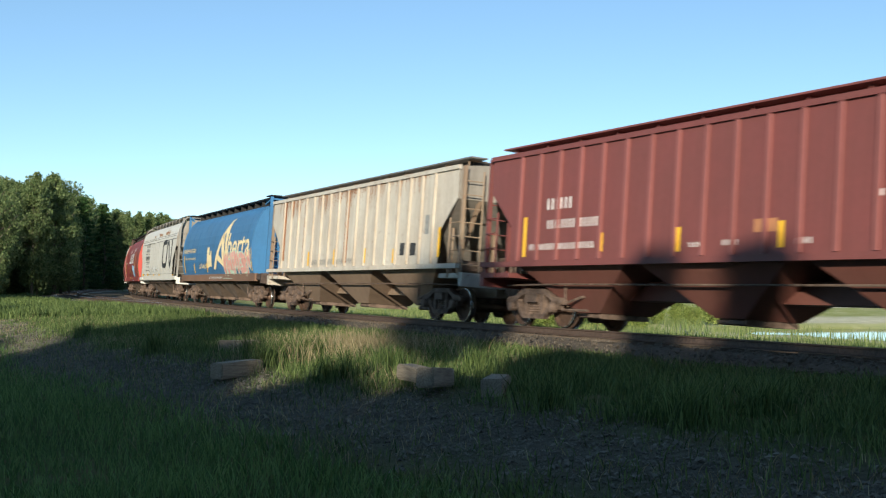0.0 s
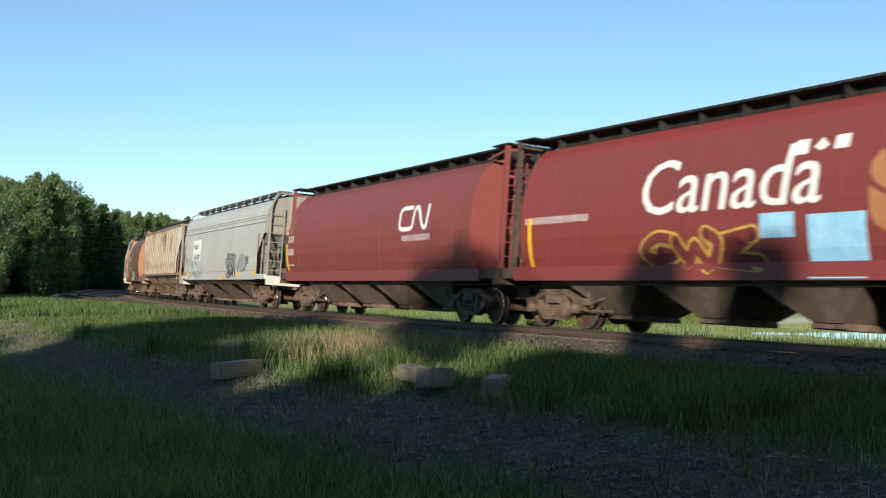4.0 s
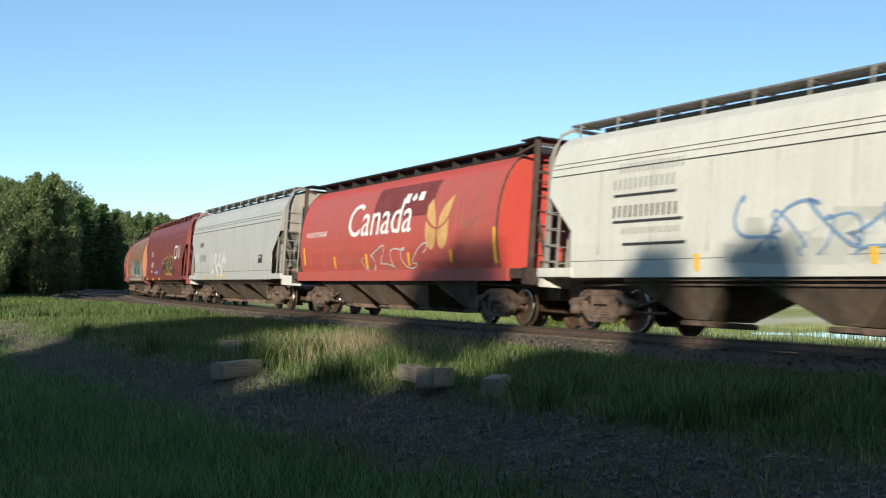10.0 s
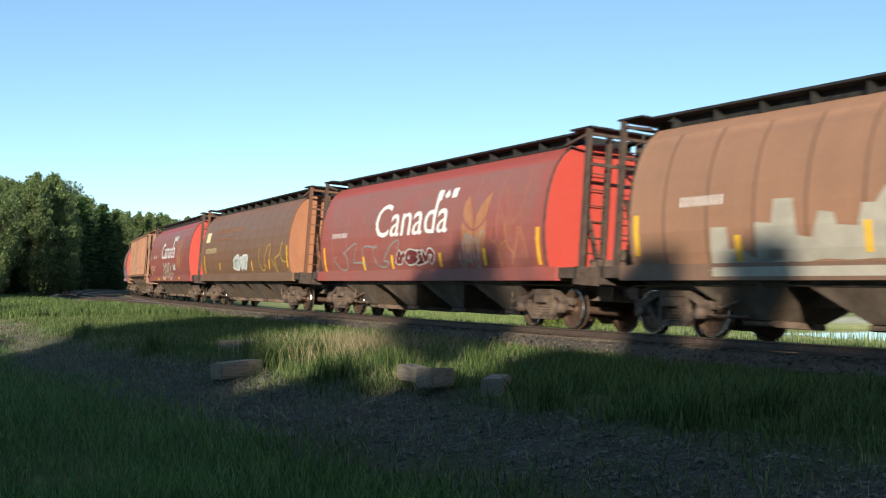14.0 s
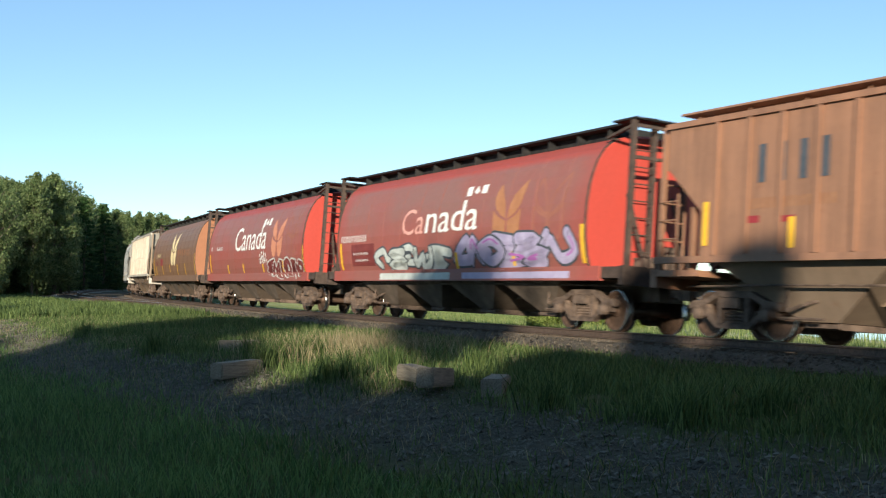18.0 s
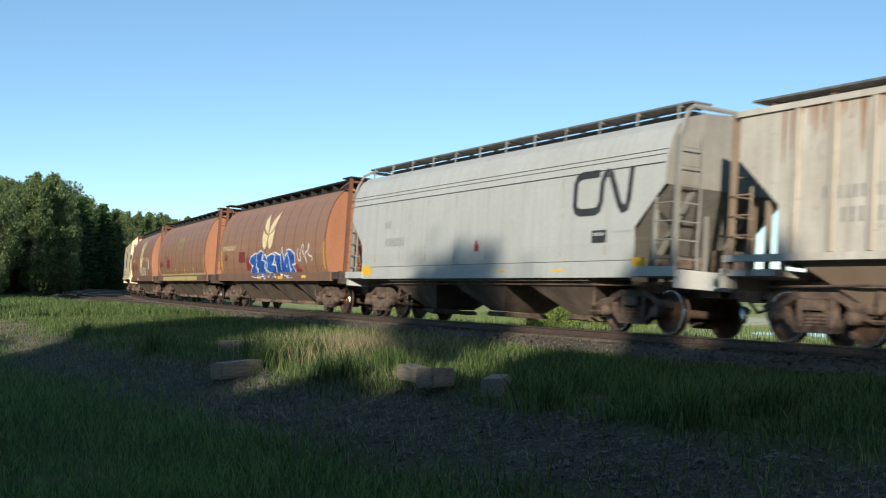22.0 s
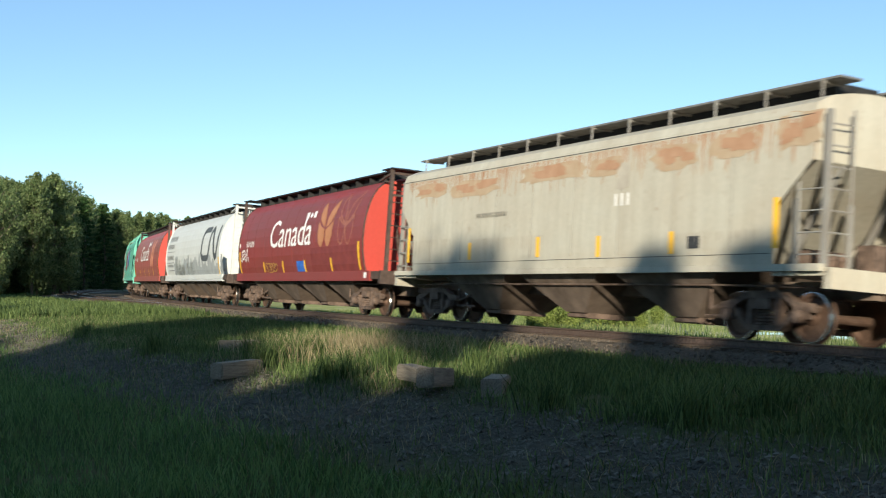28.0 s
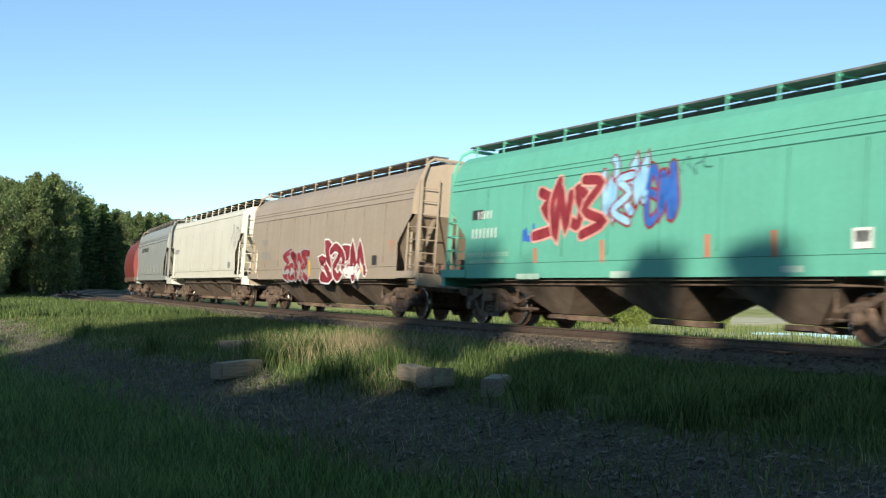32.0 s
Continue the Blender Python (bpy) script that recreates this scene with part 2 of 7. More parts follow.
def height(x, y):
    """Ground height, and how much of it is crushed stone."""
    x, y = np.asarray(x, float).ravel(), np.asarray(y, float).ravel()
    d, s = line_dist(x, y)
    edge = 0.3 * bumps(x, y, 0.5, 3) + np.interp(s, [-15, -9.5, -3, 5, 17, 40], [7.6, 8.2, 9.4, 10.1, 10.5, 11.0])
    z = np.interp(d, [-400, -80, -45, -22, -9, -5.5, -3.6, -2.4, 2.4, 3.4, 5.0], [-1.0, -0.8, -0.75, -0.9, -1.0, -0.85, -0.5, -0.36, -0.30, -0.36, -0.32])
    u = d - edge
    drop = np.interp(u, [-2.5, -0.6, 0.0, 1.0, 2.6, 4.5, 8.0, 30.0], [0.0, 0.02, 0.05, 0.22, 0.50, 0.57, 0.52, 0.35])
    z = z - np.where(d > 4, drop, 0)
    z = z + 0.035 * bumps(x, y, 0.9, 1) * np.clip((np.abs(d) - 3) / 2, 0, 1) + 0.02 * bumps(x, y, 2.6, 2) * np.clip((np.abs(d) - 4) / 2, 0, 1)
    pm = pond_mask(x, y)
    z = np.where(d < -3, z - np.clip(pm * 2.2, 0, 0.7), z)
    stone = np.clip(1.25 - np.abs(u - 1.15 + 0.3 * bumps(x, y, 0.8, 8)) / 1.5, 0, 1) * (d > 4)
    # bare gravel where the siding runs out
    bare = np.clip((s - 46) / 8, 0, 1) * np.clip((siding_off(s) + 4.6 - d + 0.6 * bumps(x, y, 0.4, 17)) / 0.8, 0, 1) * (d > 1.5) * (s < 150)
    stone = np.maximum(stone, bare)
    return z, stone, d, s


def _axis(fine0, fine1, step, lo, hi):
    a = [fine0]
    st = step
    while a[-1] > lo:
        st *= 1.22
        a.append(a[-1] - st)
    b = list(np.arange(fine0 + step, fine1, step))
    st, c = step, [fine1]
    while c[-1] < hi:
        st *= 1.22
        c.append(c[-1] + st)
    return np.array(a[::-1] + b + c)


M_SOIL, _nt, _b, _tc = _base("meadow_ground")
_at = _nt.nodes.new("ShaderNodeAttribute")
_at.attribute_name = "stone"
_gr = _ramp(_nt, _noise(_nt, _tc, 0.9, 8, 0.7), [(0.3, (0.035, 0.055, 0.016)), (0.5, (0.07, 0.085, 0.028)), (0.72, (0.15, 0.12, 0.06))])
_st = _ramp(_nt, _noise(_nt, _tc, 9.0, 6, 0.7), [(0.3, (0.045, 0.040, 0.032)), (0.7, (0.14, 0.124, 0.10))])
_sa = _nt.nodes.new("ShaderNodeAttribute")
_sa.attribute_name = "sand"
_sn = _ramp(_nt, _noise(_nt, _tc, 1.5, 6, 0.6), [(0.3, (0.52, 0.46, 0.30)), (0.7, (0.72, 0.66, 0.48))])
_fa = _nt.nodes.new("ShaderNodeAttribute")
_fa.attribute_name = "field"
_fg = _ramp(_nt, _noise(_nt, _tc, 0.6, 8, 0.7), [(0.3, (0.22, 0.27, 0.07)), (0.5, (0.36, 0.36, 0.13)), (0.72, (0.54, 0.48, 0.26))])
_nt.links.new(_mix(_nt, _sa.outputs["Fac"], _mix(_nt, _at.outputs["Fac"], _mix(_nt, _fa.outputs["Fac"], _gr, _fg), _st), _sn), _b.inputs["Base Color"])
_b.inputs["Roughness"].default_value = 0.95
_b.inputs["Specular IOR Level"].default_value = 0.1
_bump(_nt, _b, _noise(_nt, _tc, 14, 6, 0.75), 0.8, 0.05)


def build_ground():
    ax = _axis(-26.0, 20.0, 0.35, -3500, 3500)
    ay = np.concatenate([_axis(5.0, 40.0, 0.35, -3500, 41.0)[:-2], np.arange(41.0, 95.0, 0.7), _axis(95.0, 97.0, 1.0, 94.5, 3500)[2:]])
    gx, gy = np.meshgrid(ax, ay)
    z, stone, d, s = height(gx, gy)
    n, m = len(ax), len(ay)
    v = np.stack([gx.ravel(), gy.ravel(), z], 1)
    i = (np.arange(m - 1)[:, None] * n + np.arange(n - 1)).ravel()
    t = np.concatenate([np.stack([i, i + 1, i + n + 1], 1), np.stack([i, i + n + 1, i + n], 1)])
    me = arrays_mesh("ground", v, t, M_SOIL, True)
    at = me.attributes.new("stone", "FLOAT", "POINT")
    at.data.foreach_set("value", stone.astype(np.float32))
    sand = np.clip(1.6 - np.abs(gy.ravel() - 0.35 * (gx.ravel() - 15) * 0 - 62.0 + 1.2 * bumps(gx.ravel(), gy.ravel(), 0.15, 41)) / 3.4, 0, 1) * (gx.ravel() > 13) * (gx.ravel() < 40)
    sand = np.maximum(sand, np.clip(1.5 - np.abs(gy.ravel() - 86) / 1.6, 0, 1) * (gx.ravel() > 16) * (gx.ravel() < 60))
    pm = pond_mask(gx.ravel(), gy.ravel())
    sand = np.maximum(sand, np.clip(1.3 - np.abs(pm + 0.07) / 0.07, 0, 1))
    at = me.attributes.new("sand", "FLOAT", "POINT")
    at.data.foreach_set("value", (sand * (d < -5)).astype(np.float32))
    at = me.attributes.new("field", "FLOAT", "POINT")
    at.data.foreach_set("value", (np.clip((-d - 8) / 5, 0, 1)).astype(np.float32))
    tagged(new("ground", me), "uneven grassy ground beside the railway embankment", "ground", kind="structure")


# ---- the two tracks ----
def siding_off(u):
    """How far the siding has left the main track."""
    return 0.107 * (np.sqrt((u - 38.0) ** 2 + 16.0) + u - 38.0) / 2


def siding(u, lat, z):
    """A point on the siding, which leaves the main track at an easy angle; u runs along the main track."""
    off = 0.107 * (math.sqrt((u - 38.0) ** 2 + 16.0) + u - 38.0) / 2
    return beside(u, off + lat, z, False)


RAIL_SEC = [(-0.07, -0.17), (0.07, -0.17), (0.07, -0.155), (0.012, -0.135), (0.012, -0.045), (0.037, -0.032), (0.037, -0.006), (0.028, 0.0), (-0.028, 0.0), (-0.037, -0.006), (-0.037, -0.032), (-0.012, -0.045), (-0.012, -0.135), (-0.07, -0.155)]


def rail(fn, a, b, step, off, parent):
    bm = bmesh.new()
    rings = []
    u = a
    while u <= b + 1e-6:
        rings.append([bm.verts.new(fn(u, off + q[0], q[1])) for q in RAIL_SEC])
        u += step
    k = len(RAIL_SEC)
    for p, q in zip(rings[:-1], rings[1:]):
        for i in range(k):
            f = bm.faces.new((p[i], p[(i + 1) % k], q[(i + 1) % k], q[i]))
            f.material_index = 1 if i in (6, 7, 8) else 0
    bmesh.ops.recalc_face_normals(bm, faces=bm.faces)
    ob = part("rail", bm, M_STEEL, parent)
    ob.data.materials.append(M_RAILTOP)
    return ob


def bed(fn, a, b, step, name, label, half=1.5, foot=2.35, mat=M_BALLAST):
    """The ballast bed under a track, as one swept strip."""
    sec = [(-foot, -0.62), (-half - 0.25, -0.30), (-half, -0.235), (0, -0.215), (half, -0.235), (half + 0.25, -0.30), (foot, -0.62)]
    us = np.arange(a, b + step / 2, step)
    r = np.random.RandomState(4)
    v = np.array([fn(u, q[0] + r.uniform(-0.05, 0.05), q[1] + r.uniform(-0.018, 0.018)) for u in us for q in sec])
    k = len(sec)
    t = []
    for i in range(len(us) - 1):
        for j in range(k - 1):
            p = i * k + j
            t += [(p, p + 1, p + k + 1), (p, p + k + 1, p + k)]
    ob = new(name, arrays_mesh(name, v, np.array(t), mat, True))
    return tagged(ob, label, "ballast", kind="structure")


def build_tracks():
    main = tagged(new("main_track"), "curved railway track with rusty rails on dark wooden ties", "railway track", kind="structure")
    tie_bm = bmesh.new()
    box(tie_bm, -0.115, 0.115, -1.3, 1.3, -0.35, -0.175)
    tie = mesh_of("tie", tie_bm, M_TIE)
    r = random.Random(3)
    s = -24.0
    while s < 118:
        x, y, h = track(s)
        ob = part("tie", tie, M_TIE, main)
        ob.matrix_basis = pose(x, y, 0, -math.degrees(BANK), 0, 90 - math.degrees(h) + 180 + r.uniform(-1, 1)) @ pose(0, r.uniform(-0.05, 0.05), r.uniform(-0.015, 0.0))
        s += 0.55
    for off in (0.7535, -0.7535):
        rail(beside, -640.0, 330.0, 2.0, off, main)
    side = tagged(new("siding_track"), "second railway track diverging towards the woods", "railway track", kind="structure")
    u = 56.0
    while u < 160:
        ob = part("tie", tie, M_TIE, side)
        p, q = siding(u, 0, -0.06), siding(u + 0.5, 0, -0.06)
        ob.matrix_basis = pose(p.x, p.y, p.z, 0, 0, math.degrees(math.atan2(q.y - p.y, q.x - p.x)) + r.uniform(-1, 1))
        u += 0.6
    for off in (0.7535, -0.7535):
        rail(lambda u, lat, z: siding(u, lat, z - 0.06), 46.0, 260.0, 2.0, off, side)
    bed(beside, -200.0, 330.0, 0.5, "ballast_main", "brown crushed-stone ballast under the main track")
    bed(lambda u, lat, z: siding(u, lat, z - 0.07), 50.0, 260.0, 1.0, "ballast_siding", "pale gravel ballast under the siding", 1.7, 3.4, M_PALESTONE)


def scatter_stones(name, label, pts, size, seed, mat):
    """Many small broken stones as one object."""
    r = np.random.RandomState(seed)
    base = np.array([(1, 0, 0), (-1, 0, 0), (0, 1, 0), (0, -1, 0), (0, 0, 1), (0, 0, -1)], float)
    tri = np.array([(0, 2, 4), (2, 1, 4), (1, 3, 4), (3, 0, 4), (2, 0, 5), (1, 2, 5), (3, 1, 5), (0, 3, 5)])
    n = len(pts)
    sc = (size * np.exp(r.normal(0, 0.35, n)))[:, None, None] * r.uniform(0.55, 1.2, (n, 6, 3))
    v = base[None] * sc
    v += r.normal(0, 0.18, (n, 6, 3)) * size
    q = r.normal(0, 1, (n, 4))
    q /= np.linalg.norm(q, axis=1)[:, None]
    w, i, j, k = q.T
    rot = np.stack([1 - 2 * (j * j + k * k), 2 * (i * j - k * w), 2 * (i * k + j * w), 2 * (i * j + k * w), 1 - 2 * (i * i + k * k), 2 * (j * k - i * w), 2 * (i * k - j * w), 2 * (j * k + i * w), 1 - 2 * (i * i + j * j)], 1).reshape(n, 3, 3)
    v = np.einsum("nab,nvb->nva", rot, v) * np.array([1.0, 1.0, 0.75]) + pts[:, None, :]
    t = (tri[None] + (np.arange(n) * 6)[:, None, None]).reshape(-1, 3)
    return tagged(new(name, arrays_mesh(name, v.reshape(-1, 3), t, mat)), label, "gravel", kind="stuff")


def build_stones():
    r = np.random.RandomState(11)
    for n, size, lift, seed in ((85000, 0.017, 0.008, 2), (16000, 0.030, 0.006, 3)):
        s = -16 + 60 * r.uniform(0, 1, n) ** 1.3
        d = 7.4 + r.uniform(-0.6, 5.4, n)
        hx, hy, hh = np.interp(s, TS, TX), np.interp(s, TS, TY), np.interp(s, TS, TH)
        x, y = hx - d * np.cos(hh), hy + d * np.sin(hh)
        z, stone, _, _ = height(x, y)
        keep = (r.uniform(0, 1, n) < stone ** 1.3) & (y > 6)
        p = np.stack([x, y, z + lift], 1)[keep]
        scatter_stones("slope_gravel" if size < 0.03 else "slope_rubble", "loose dark crushed stone on the embankment slope" if size < 0.03 else "coarse dark stones among the slope's gravel", p, size, seed, M_STONE)
    n = 16000
    s = -18 + 78 * r.uniform(0, 1, n) ** 1.4
    lat = r.uniform(-2.2, 2.9, n)
    q = np.array([beside(a, b, -0.225 - max(0, abs(b) - 1.6) * 0.28) for a, b in zip(s, lat)])
    scatter_stones("track_stones", "brown ballast stones between and beside the ties", q, 0.034, 6, M_BALLAST)


# ---- grass ----
def grass(name, label, x, y, z, hgt, width, lean, mat, seed):
    """Blades with a bend, two segments each, as one object."""
    r = np.random.RandomState(seed)
    n = len(x)
    a = r.uniform(0, 6.283, n)
    b = r.uniform(0, 6.283, n)
    ln = lean * hgt * r.uniform(0.2, 1.3, n)
    wx, wy = np.cos(a) * width / 2, np.sin(a) * width / 2
    o = np.stack([x, y, z - 0.02], 1)
    w = np.stack([wx, wy, np.zeros(n)], 1)
    m = o + np.stack([np.cos(b) * ln * 0.35, np.sin(b) * ln * 0.35, hgt * 0.58], 1)
    t = o + np.stack([np.cos(b) * ln, np.sin(b) * ln, hgt], 1)
    v = np.stack([o - w, o + w, m - 0.8 * w, m + 0.8 * w, t], 1).reshape(-1, 3)
    k = (np.arange(n) * 5)[:, None]
    tri = np.concatenate([k + np.array([[0, 1, 3]]), k + np.array([[0, 3, 2]]), k + np.array([[2, 3, 4]])])
    return tagged(new(name, arrays_mesh(name, v, tri, mat)), label, "grass", kind="stuff")


M_GRASS = leafy("grass_blades", (0.030, 0.060, 0.016), (0.195, 0.25, 0.085), 0.36)
M_MEADOW = leafy("meadow_blades", (0.046, 0.098, 0.028), (0.22, 0.31, 0.105), 0.35)
M_DRY = leafy("dry_grass_blades", (0.20, 0.155, 0.085), (0.44, 0.36, 0.22), 0.3)
M_STRAW = leafy("old_stem_blades", (0.07, 0.06, 0.042), (0.20, 0.17, 0.125), 0.2)
M_REED = leafy("pond_reed_blades", (0.07, 0.12, 0.035), (0.27, 0.30, 0.11), 0.3)


def strip(n, s0, s1, d0, d1, seed, power=1.0):
    r = np.random.RandomState(seed)
    s = s0 + (s1 - s0) * r.uniform(0, 1, n) ** power
    d = r.uniform(d0, d1, n)
    hx, hy, hh = np.interp(s, TS, TX), np.interp(s, TS, TY), np.interp(s, TS, TH)
    x, y = hx - d * np.cos(hh), hy + d * np.sin(hh)
    z, stone, _, _ = height(x, y)
    return x, y, z, stone, d, s, r


def open_ground(x, y):
    """False just in front of the timbers, where the grass is trodden and short."""
    out = np.ones(len(x), bool)
    for lx, ly in ((-3.35, 19.1), (-0.05, 15.5)):
        out &= ~((np.abs(x - lx) < 0.62) & (y > ly - 0.9) & (y < ly + 0.1))
    return out


def tufted(n_tufts, per, s0, s1, d0, d1, seed, power=1.2):
    """Blade roots gathered in tufts: places, a height factor for each tuft, the tuft's stone share."""
    x, y, z, stone, d, s, r = strip(n_tufts, s0, s1, d0, d1, seed, power)
    f = r.uniform(0.55, 1.35, n_tufts)
    k = np.repeat(np.arange(n_tufts), per)
    rad = 0.05 + 0.10 * f[k]
    bx, by = x[k] + r.normal(0, 1, len(k)) * rad, y[k] + r.normal(0, 1, len(k)) * rad
    return bx, by, height(bx, by)[0], stone[k], d[k], s[k], f[k], r


def build_grass():
    # shoulder between the ballast and the slope: a low sward, and taller tufts standing in it
    x, y, z, stone, d, s, r = strip(130000, -17, 75, 1.35, 11.8, 21, 1.25)
    clump = bumps(x, y, 1.7, 31)
    k = (r.uniform(0, 1, len(x)) < np.clip(1.1 - stone * (0.9 + 0.2 * (s > 44)), 0, 1) * np.clip(0.5 + 0.55 * clump, 0.08, 1)) & (y > 5) & ((s < 34) | (d > siding_off(s) + 2.1))
    h = (0.13 + 0.18 * r.uniform(0, 1, len(x)) ** 2 + 0.07 * clump) * np.clip((d - 1.2) / 2.0, 0.28, 1) * np.interp(d, [8.5, 11], [1, 0.7])
    k &= r.uniform(0, 1, len(x)) < np.interp(d, [1.4, 2.6], [0.25, 1.0]) * np.where(s < 4, np.interp(d, [2.0, 3.4], [0.1, 1]), 1)
    h = np.clip(h, 0.07, 0.5)
    k &= open_ground(x, y)
    grass("shoulder_grass", "green grass along the railway shoulder", x[k], y[k], z[k], h[k], 0.012 + 0.006 * r.uniform(0, 1, k.sum()), 0.45, M_GRASS, 1)
    x, y, z, stone, d, s, f, r = tufted(3800, 26, -17, 66, 2.0, 11.2, 27)
    tall = np.interp(d, [2.0, 3.2, 6.0, 8.0, 10], [0.35, 0.8, 1.0, 0.6, 0.5]) * np.where(s < 4, np.interp(d, [2.6, 4.0], [0.4, 1]), 1)
    k = open_ground(x, y) & (stone < 0.42 * f) & (y > 5) & ((s < 34) | (d > siding_off(s) + 2.1))
    grass("tall_tufts", "tall grass growing in tufts on the shoulder", x[k], y[k], z[k], (np.clip(0.31 * f * tall, 0.08, 0.5) * r.uniform(0.6, 1.15, len(x)))[k], 0.013 + 0.009 * r.uniform(0, 1, k.sum()), 0.55, M_GRASS, 12)
    # last year's straw: upright among the green, thin and fallen on the stones
    x, y, z, stone, d, s, r = strip(110000, -17, 70, 2.2, 13.0, 22, 1.2)
    dry = bumps(x, y, 0.8, 33)
    k = (r.uniform(0, 1, len(x)) < np.clip(0.12 + 0.35 * dry + 0.22 * stone * (s < 44), 0.03, 1.0) * np.where((d > 11) & (stone < 0.2), 0.25, 1.0)) & (y > 5) & ((s < 34) | (d > siding_off(s) + 2.1))
    grass("dry_shoulder_grass", "dry straw-coloured grass among the green", x[k], y[k], z[k], r.uniform(0.05, 0.30, k.sum()) * np.where(stone[k] > 0.4, 0.6, 1.0), 0.006 + 0.005 * r.uniform(0, 1, k.sum()), 0.9, M_DRY, 2)
    x, y, z, stone, d, s, f, r = tufted(1500, 9, -15, 26, 8.0, 13.5, 28)
    k = (stone > 0.2) & (y > 6)
    grass("slope_weeds", "low weeds and thin grass among the stones", x[k], y[k], z[k], (r.uniform(0.05, 0.17, len(x)) * f)[k], 0.011, 0.9, M_GRASS, 14)
    x, y, z, stone, d, s, r = strip(4500, -15, 14, 8.6, 13.5, 26, 1.0)
    k = (stone > 0.25) & (y > 6)
    grass("fallen_stems", "long pale stems lying over the stones", x[k], y[k], z[k] + 0.02, r.uniform(0.06, 0.20, k.sum()), 0.006, 2.6, M_STRAW, 13)
    # single tufts that stand out
    tx, ty, tz = [], [], []
    for cx, cy, n in ((-3.1, 20.2, 260), (2.55, 12.2, 320), (3.55, 12.6, 240), (-1.6, 17.2, 200), (-2.4, 21.5, 220), (-6.0, 24.0, 240), (1.9, 15.8, 200), (5.0, 13.4, 220), (-0.9, 19.0, 220), (0.6, 18.5, 200), (-3.9, 26.0, 240), (1.2, 13.6, 160), (-9.5, 30.5, 260), (-3.4, 21.3, 260), (-2.9, 21.6, 200), (3.0, 13.0, 180)):
        tx += list(r.normal(cx, 0.16, n))
        ty += list(r.normal(cy, 0.16, n))
    tx, ty = np.array(tx), np.array(ty)
    tz = height(tx, ty)[0]
    grass("grass_tufts", "tall pale green grass tufts", tx, ty, tz, r.uniform(0.25, 0.55, len(tx)), 0.016, 0.5, M_GRASS, 6)
    # pale seed heads and last year's straw on the shoulder
    n = 2600
    sx, sy = r.normal(-1.7, 1.0, n), r.normal(23.2, 1.5, n)
    grass("seed_heads", "pale dry seed heads in the tall grass", sx, sy, height(sx, sy)[0], r.uniform(0.25, 0.55, n), 0.012, 0.6, M_DRY, 8)
    # low meadow at the foot of the slope
    x, y, z, stone, d, s, r = strip(170000, -14, 62, 11.2, 22.0, 23, 1.2)
    k = (y > 5.5) & (r.uniform(0, 1, len(x)) > stone * 1.1) & (np.abs(x) < 0.46 * y + 2.5)
    cl = bumps(x, y, 1.3, 35)
    h = np.clip(0.15 + 0.10 * r.uniform(0, 1, len(x)) + 0.05 * cl, 0.05, 0.4)
    grass("meadow_grass", "short dark green meadow grass", x[k], y[k], z[k], h[k], 0.011 + 0.006 * r.uniform(0, 1, k.sum()), 0.6, M_MEADOW, 3)
    # far meadow to the woods
    n = 60000
    r = np.random.RandomState(24)
    y = 45 + 85 * r.uniform(0, 1, n) ** 1.3
    x = y * r.uniform(-0.46, -0.20, n)
    z, stone, d, s = height(x, y)
    k = (d > np.maximum(3.2, siding_off(s) + 3.2)) & (r.uniform(0, 1, n) > stone * 0.97)
    grass("far_meadow_grass", "sunlit grass between the track and the woods", x[k], y[k], z[k], r.uniform(0.25, 0.5, k.sum()), 0.05, 0.4, M_GRASS, 4)
    # beyond the track: reeds along the pond and grass on the banks
    n = 40000
    s = r.uniform(-22, 60, n)
    d = -r.uniform(3.4, 19, n)
    hx, hy, hh = np.interp(s, TS, TX), np.interp(s, TS, TY), np.interp(s, TS, TH)
    x, y = hx - d * np.cos(hh), hy + d * np.sin(hh)
    z, stone, dd, ss = height(x, y)
    pm = pond_mask(x, y)
    k = (pm < 0.08) & (y > 6) & ((pm < -0.02) | (dd > -16))
    hgt = np.where(pm > -0.12, r.uniform(0.3, 0.6, n), r.uniform(0.12, 0.32, n)) * np.where(dd > -9, 0.75, 1.0)
    grass("pond_reeds", "reeds and tall grass at the pond's edge", x[k], y[k], z[k], hgt[k], 0.022, 0.3, M_REED, 5)


# ---- freight cars: x forward (the way they travel), the camera's side at -y, rails at z = 0 ----
PROFILE = {
    # half width against height, from the side sill up to the roof's middle
    "cyl": [(1.42, 1.36), (1.50, 1.60), (1.575, 2.0), (1.60, 2.4), (1.585, 2.8), (1.54, 3.15), (1.465, 3.45), (1.36, 3.74), (1.20, 4.00), (0.96, 4.22), (0.52, 4.36), (0.0, 4.40)],
    "rib": [(1.50, 1.52), (1.50, 2.2), (1.50, 3.0), (1.50, 3.6), (1.50, 4.06), (1.46, 4.12), (0.9, 4.19), (0.45, 4.23), (0.0, 4.24)],
    "smooth": [(1.52, 1.12), (1.52, 1.46), (1.555, 1.52), (1.57, 2.2), (1.57, 2.9), (1.555, 3.38), (1.52, 3.62), (1.455, 3.90), (1.34, 4.16), (1.12, 4.36), (0.62, 4.50), (0.0, 4.54)],
    "grain": [(1.53, 1.34), (1.53, 1.50), (1.555, 1.56), (1.57, 2.2), (1.57, 2.9), (1.56, 3.5), (1.535, 3.95), (1.48, 4.10), (1.15, 4.26), (0.7, 4.35), (0.3, 4.39), (0.0, 4.40)],
}
POST = 8.15
NOTCH = {"rib": ((7.95, 3.25), (6.95, 2.38)), "smooth": ((7.95, 2.97), (7.02, 2.15)), "grain": ((7.95, 3.1), (7.1, 2.3))}


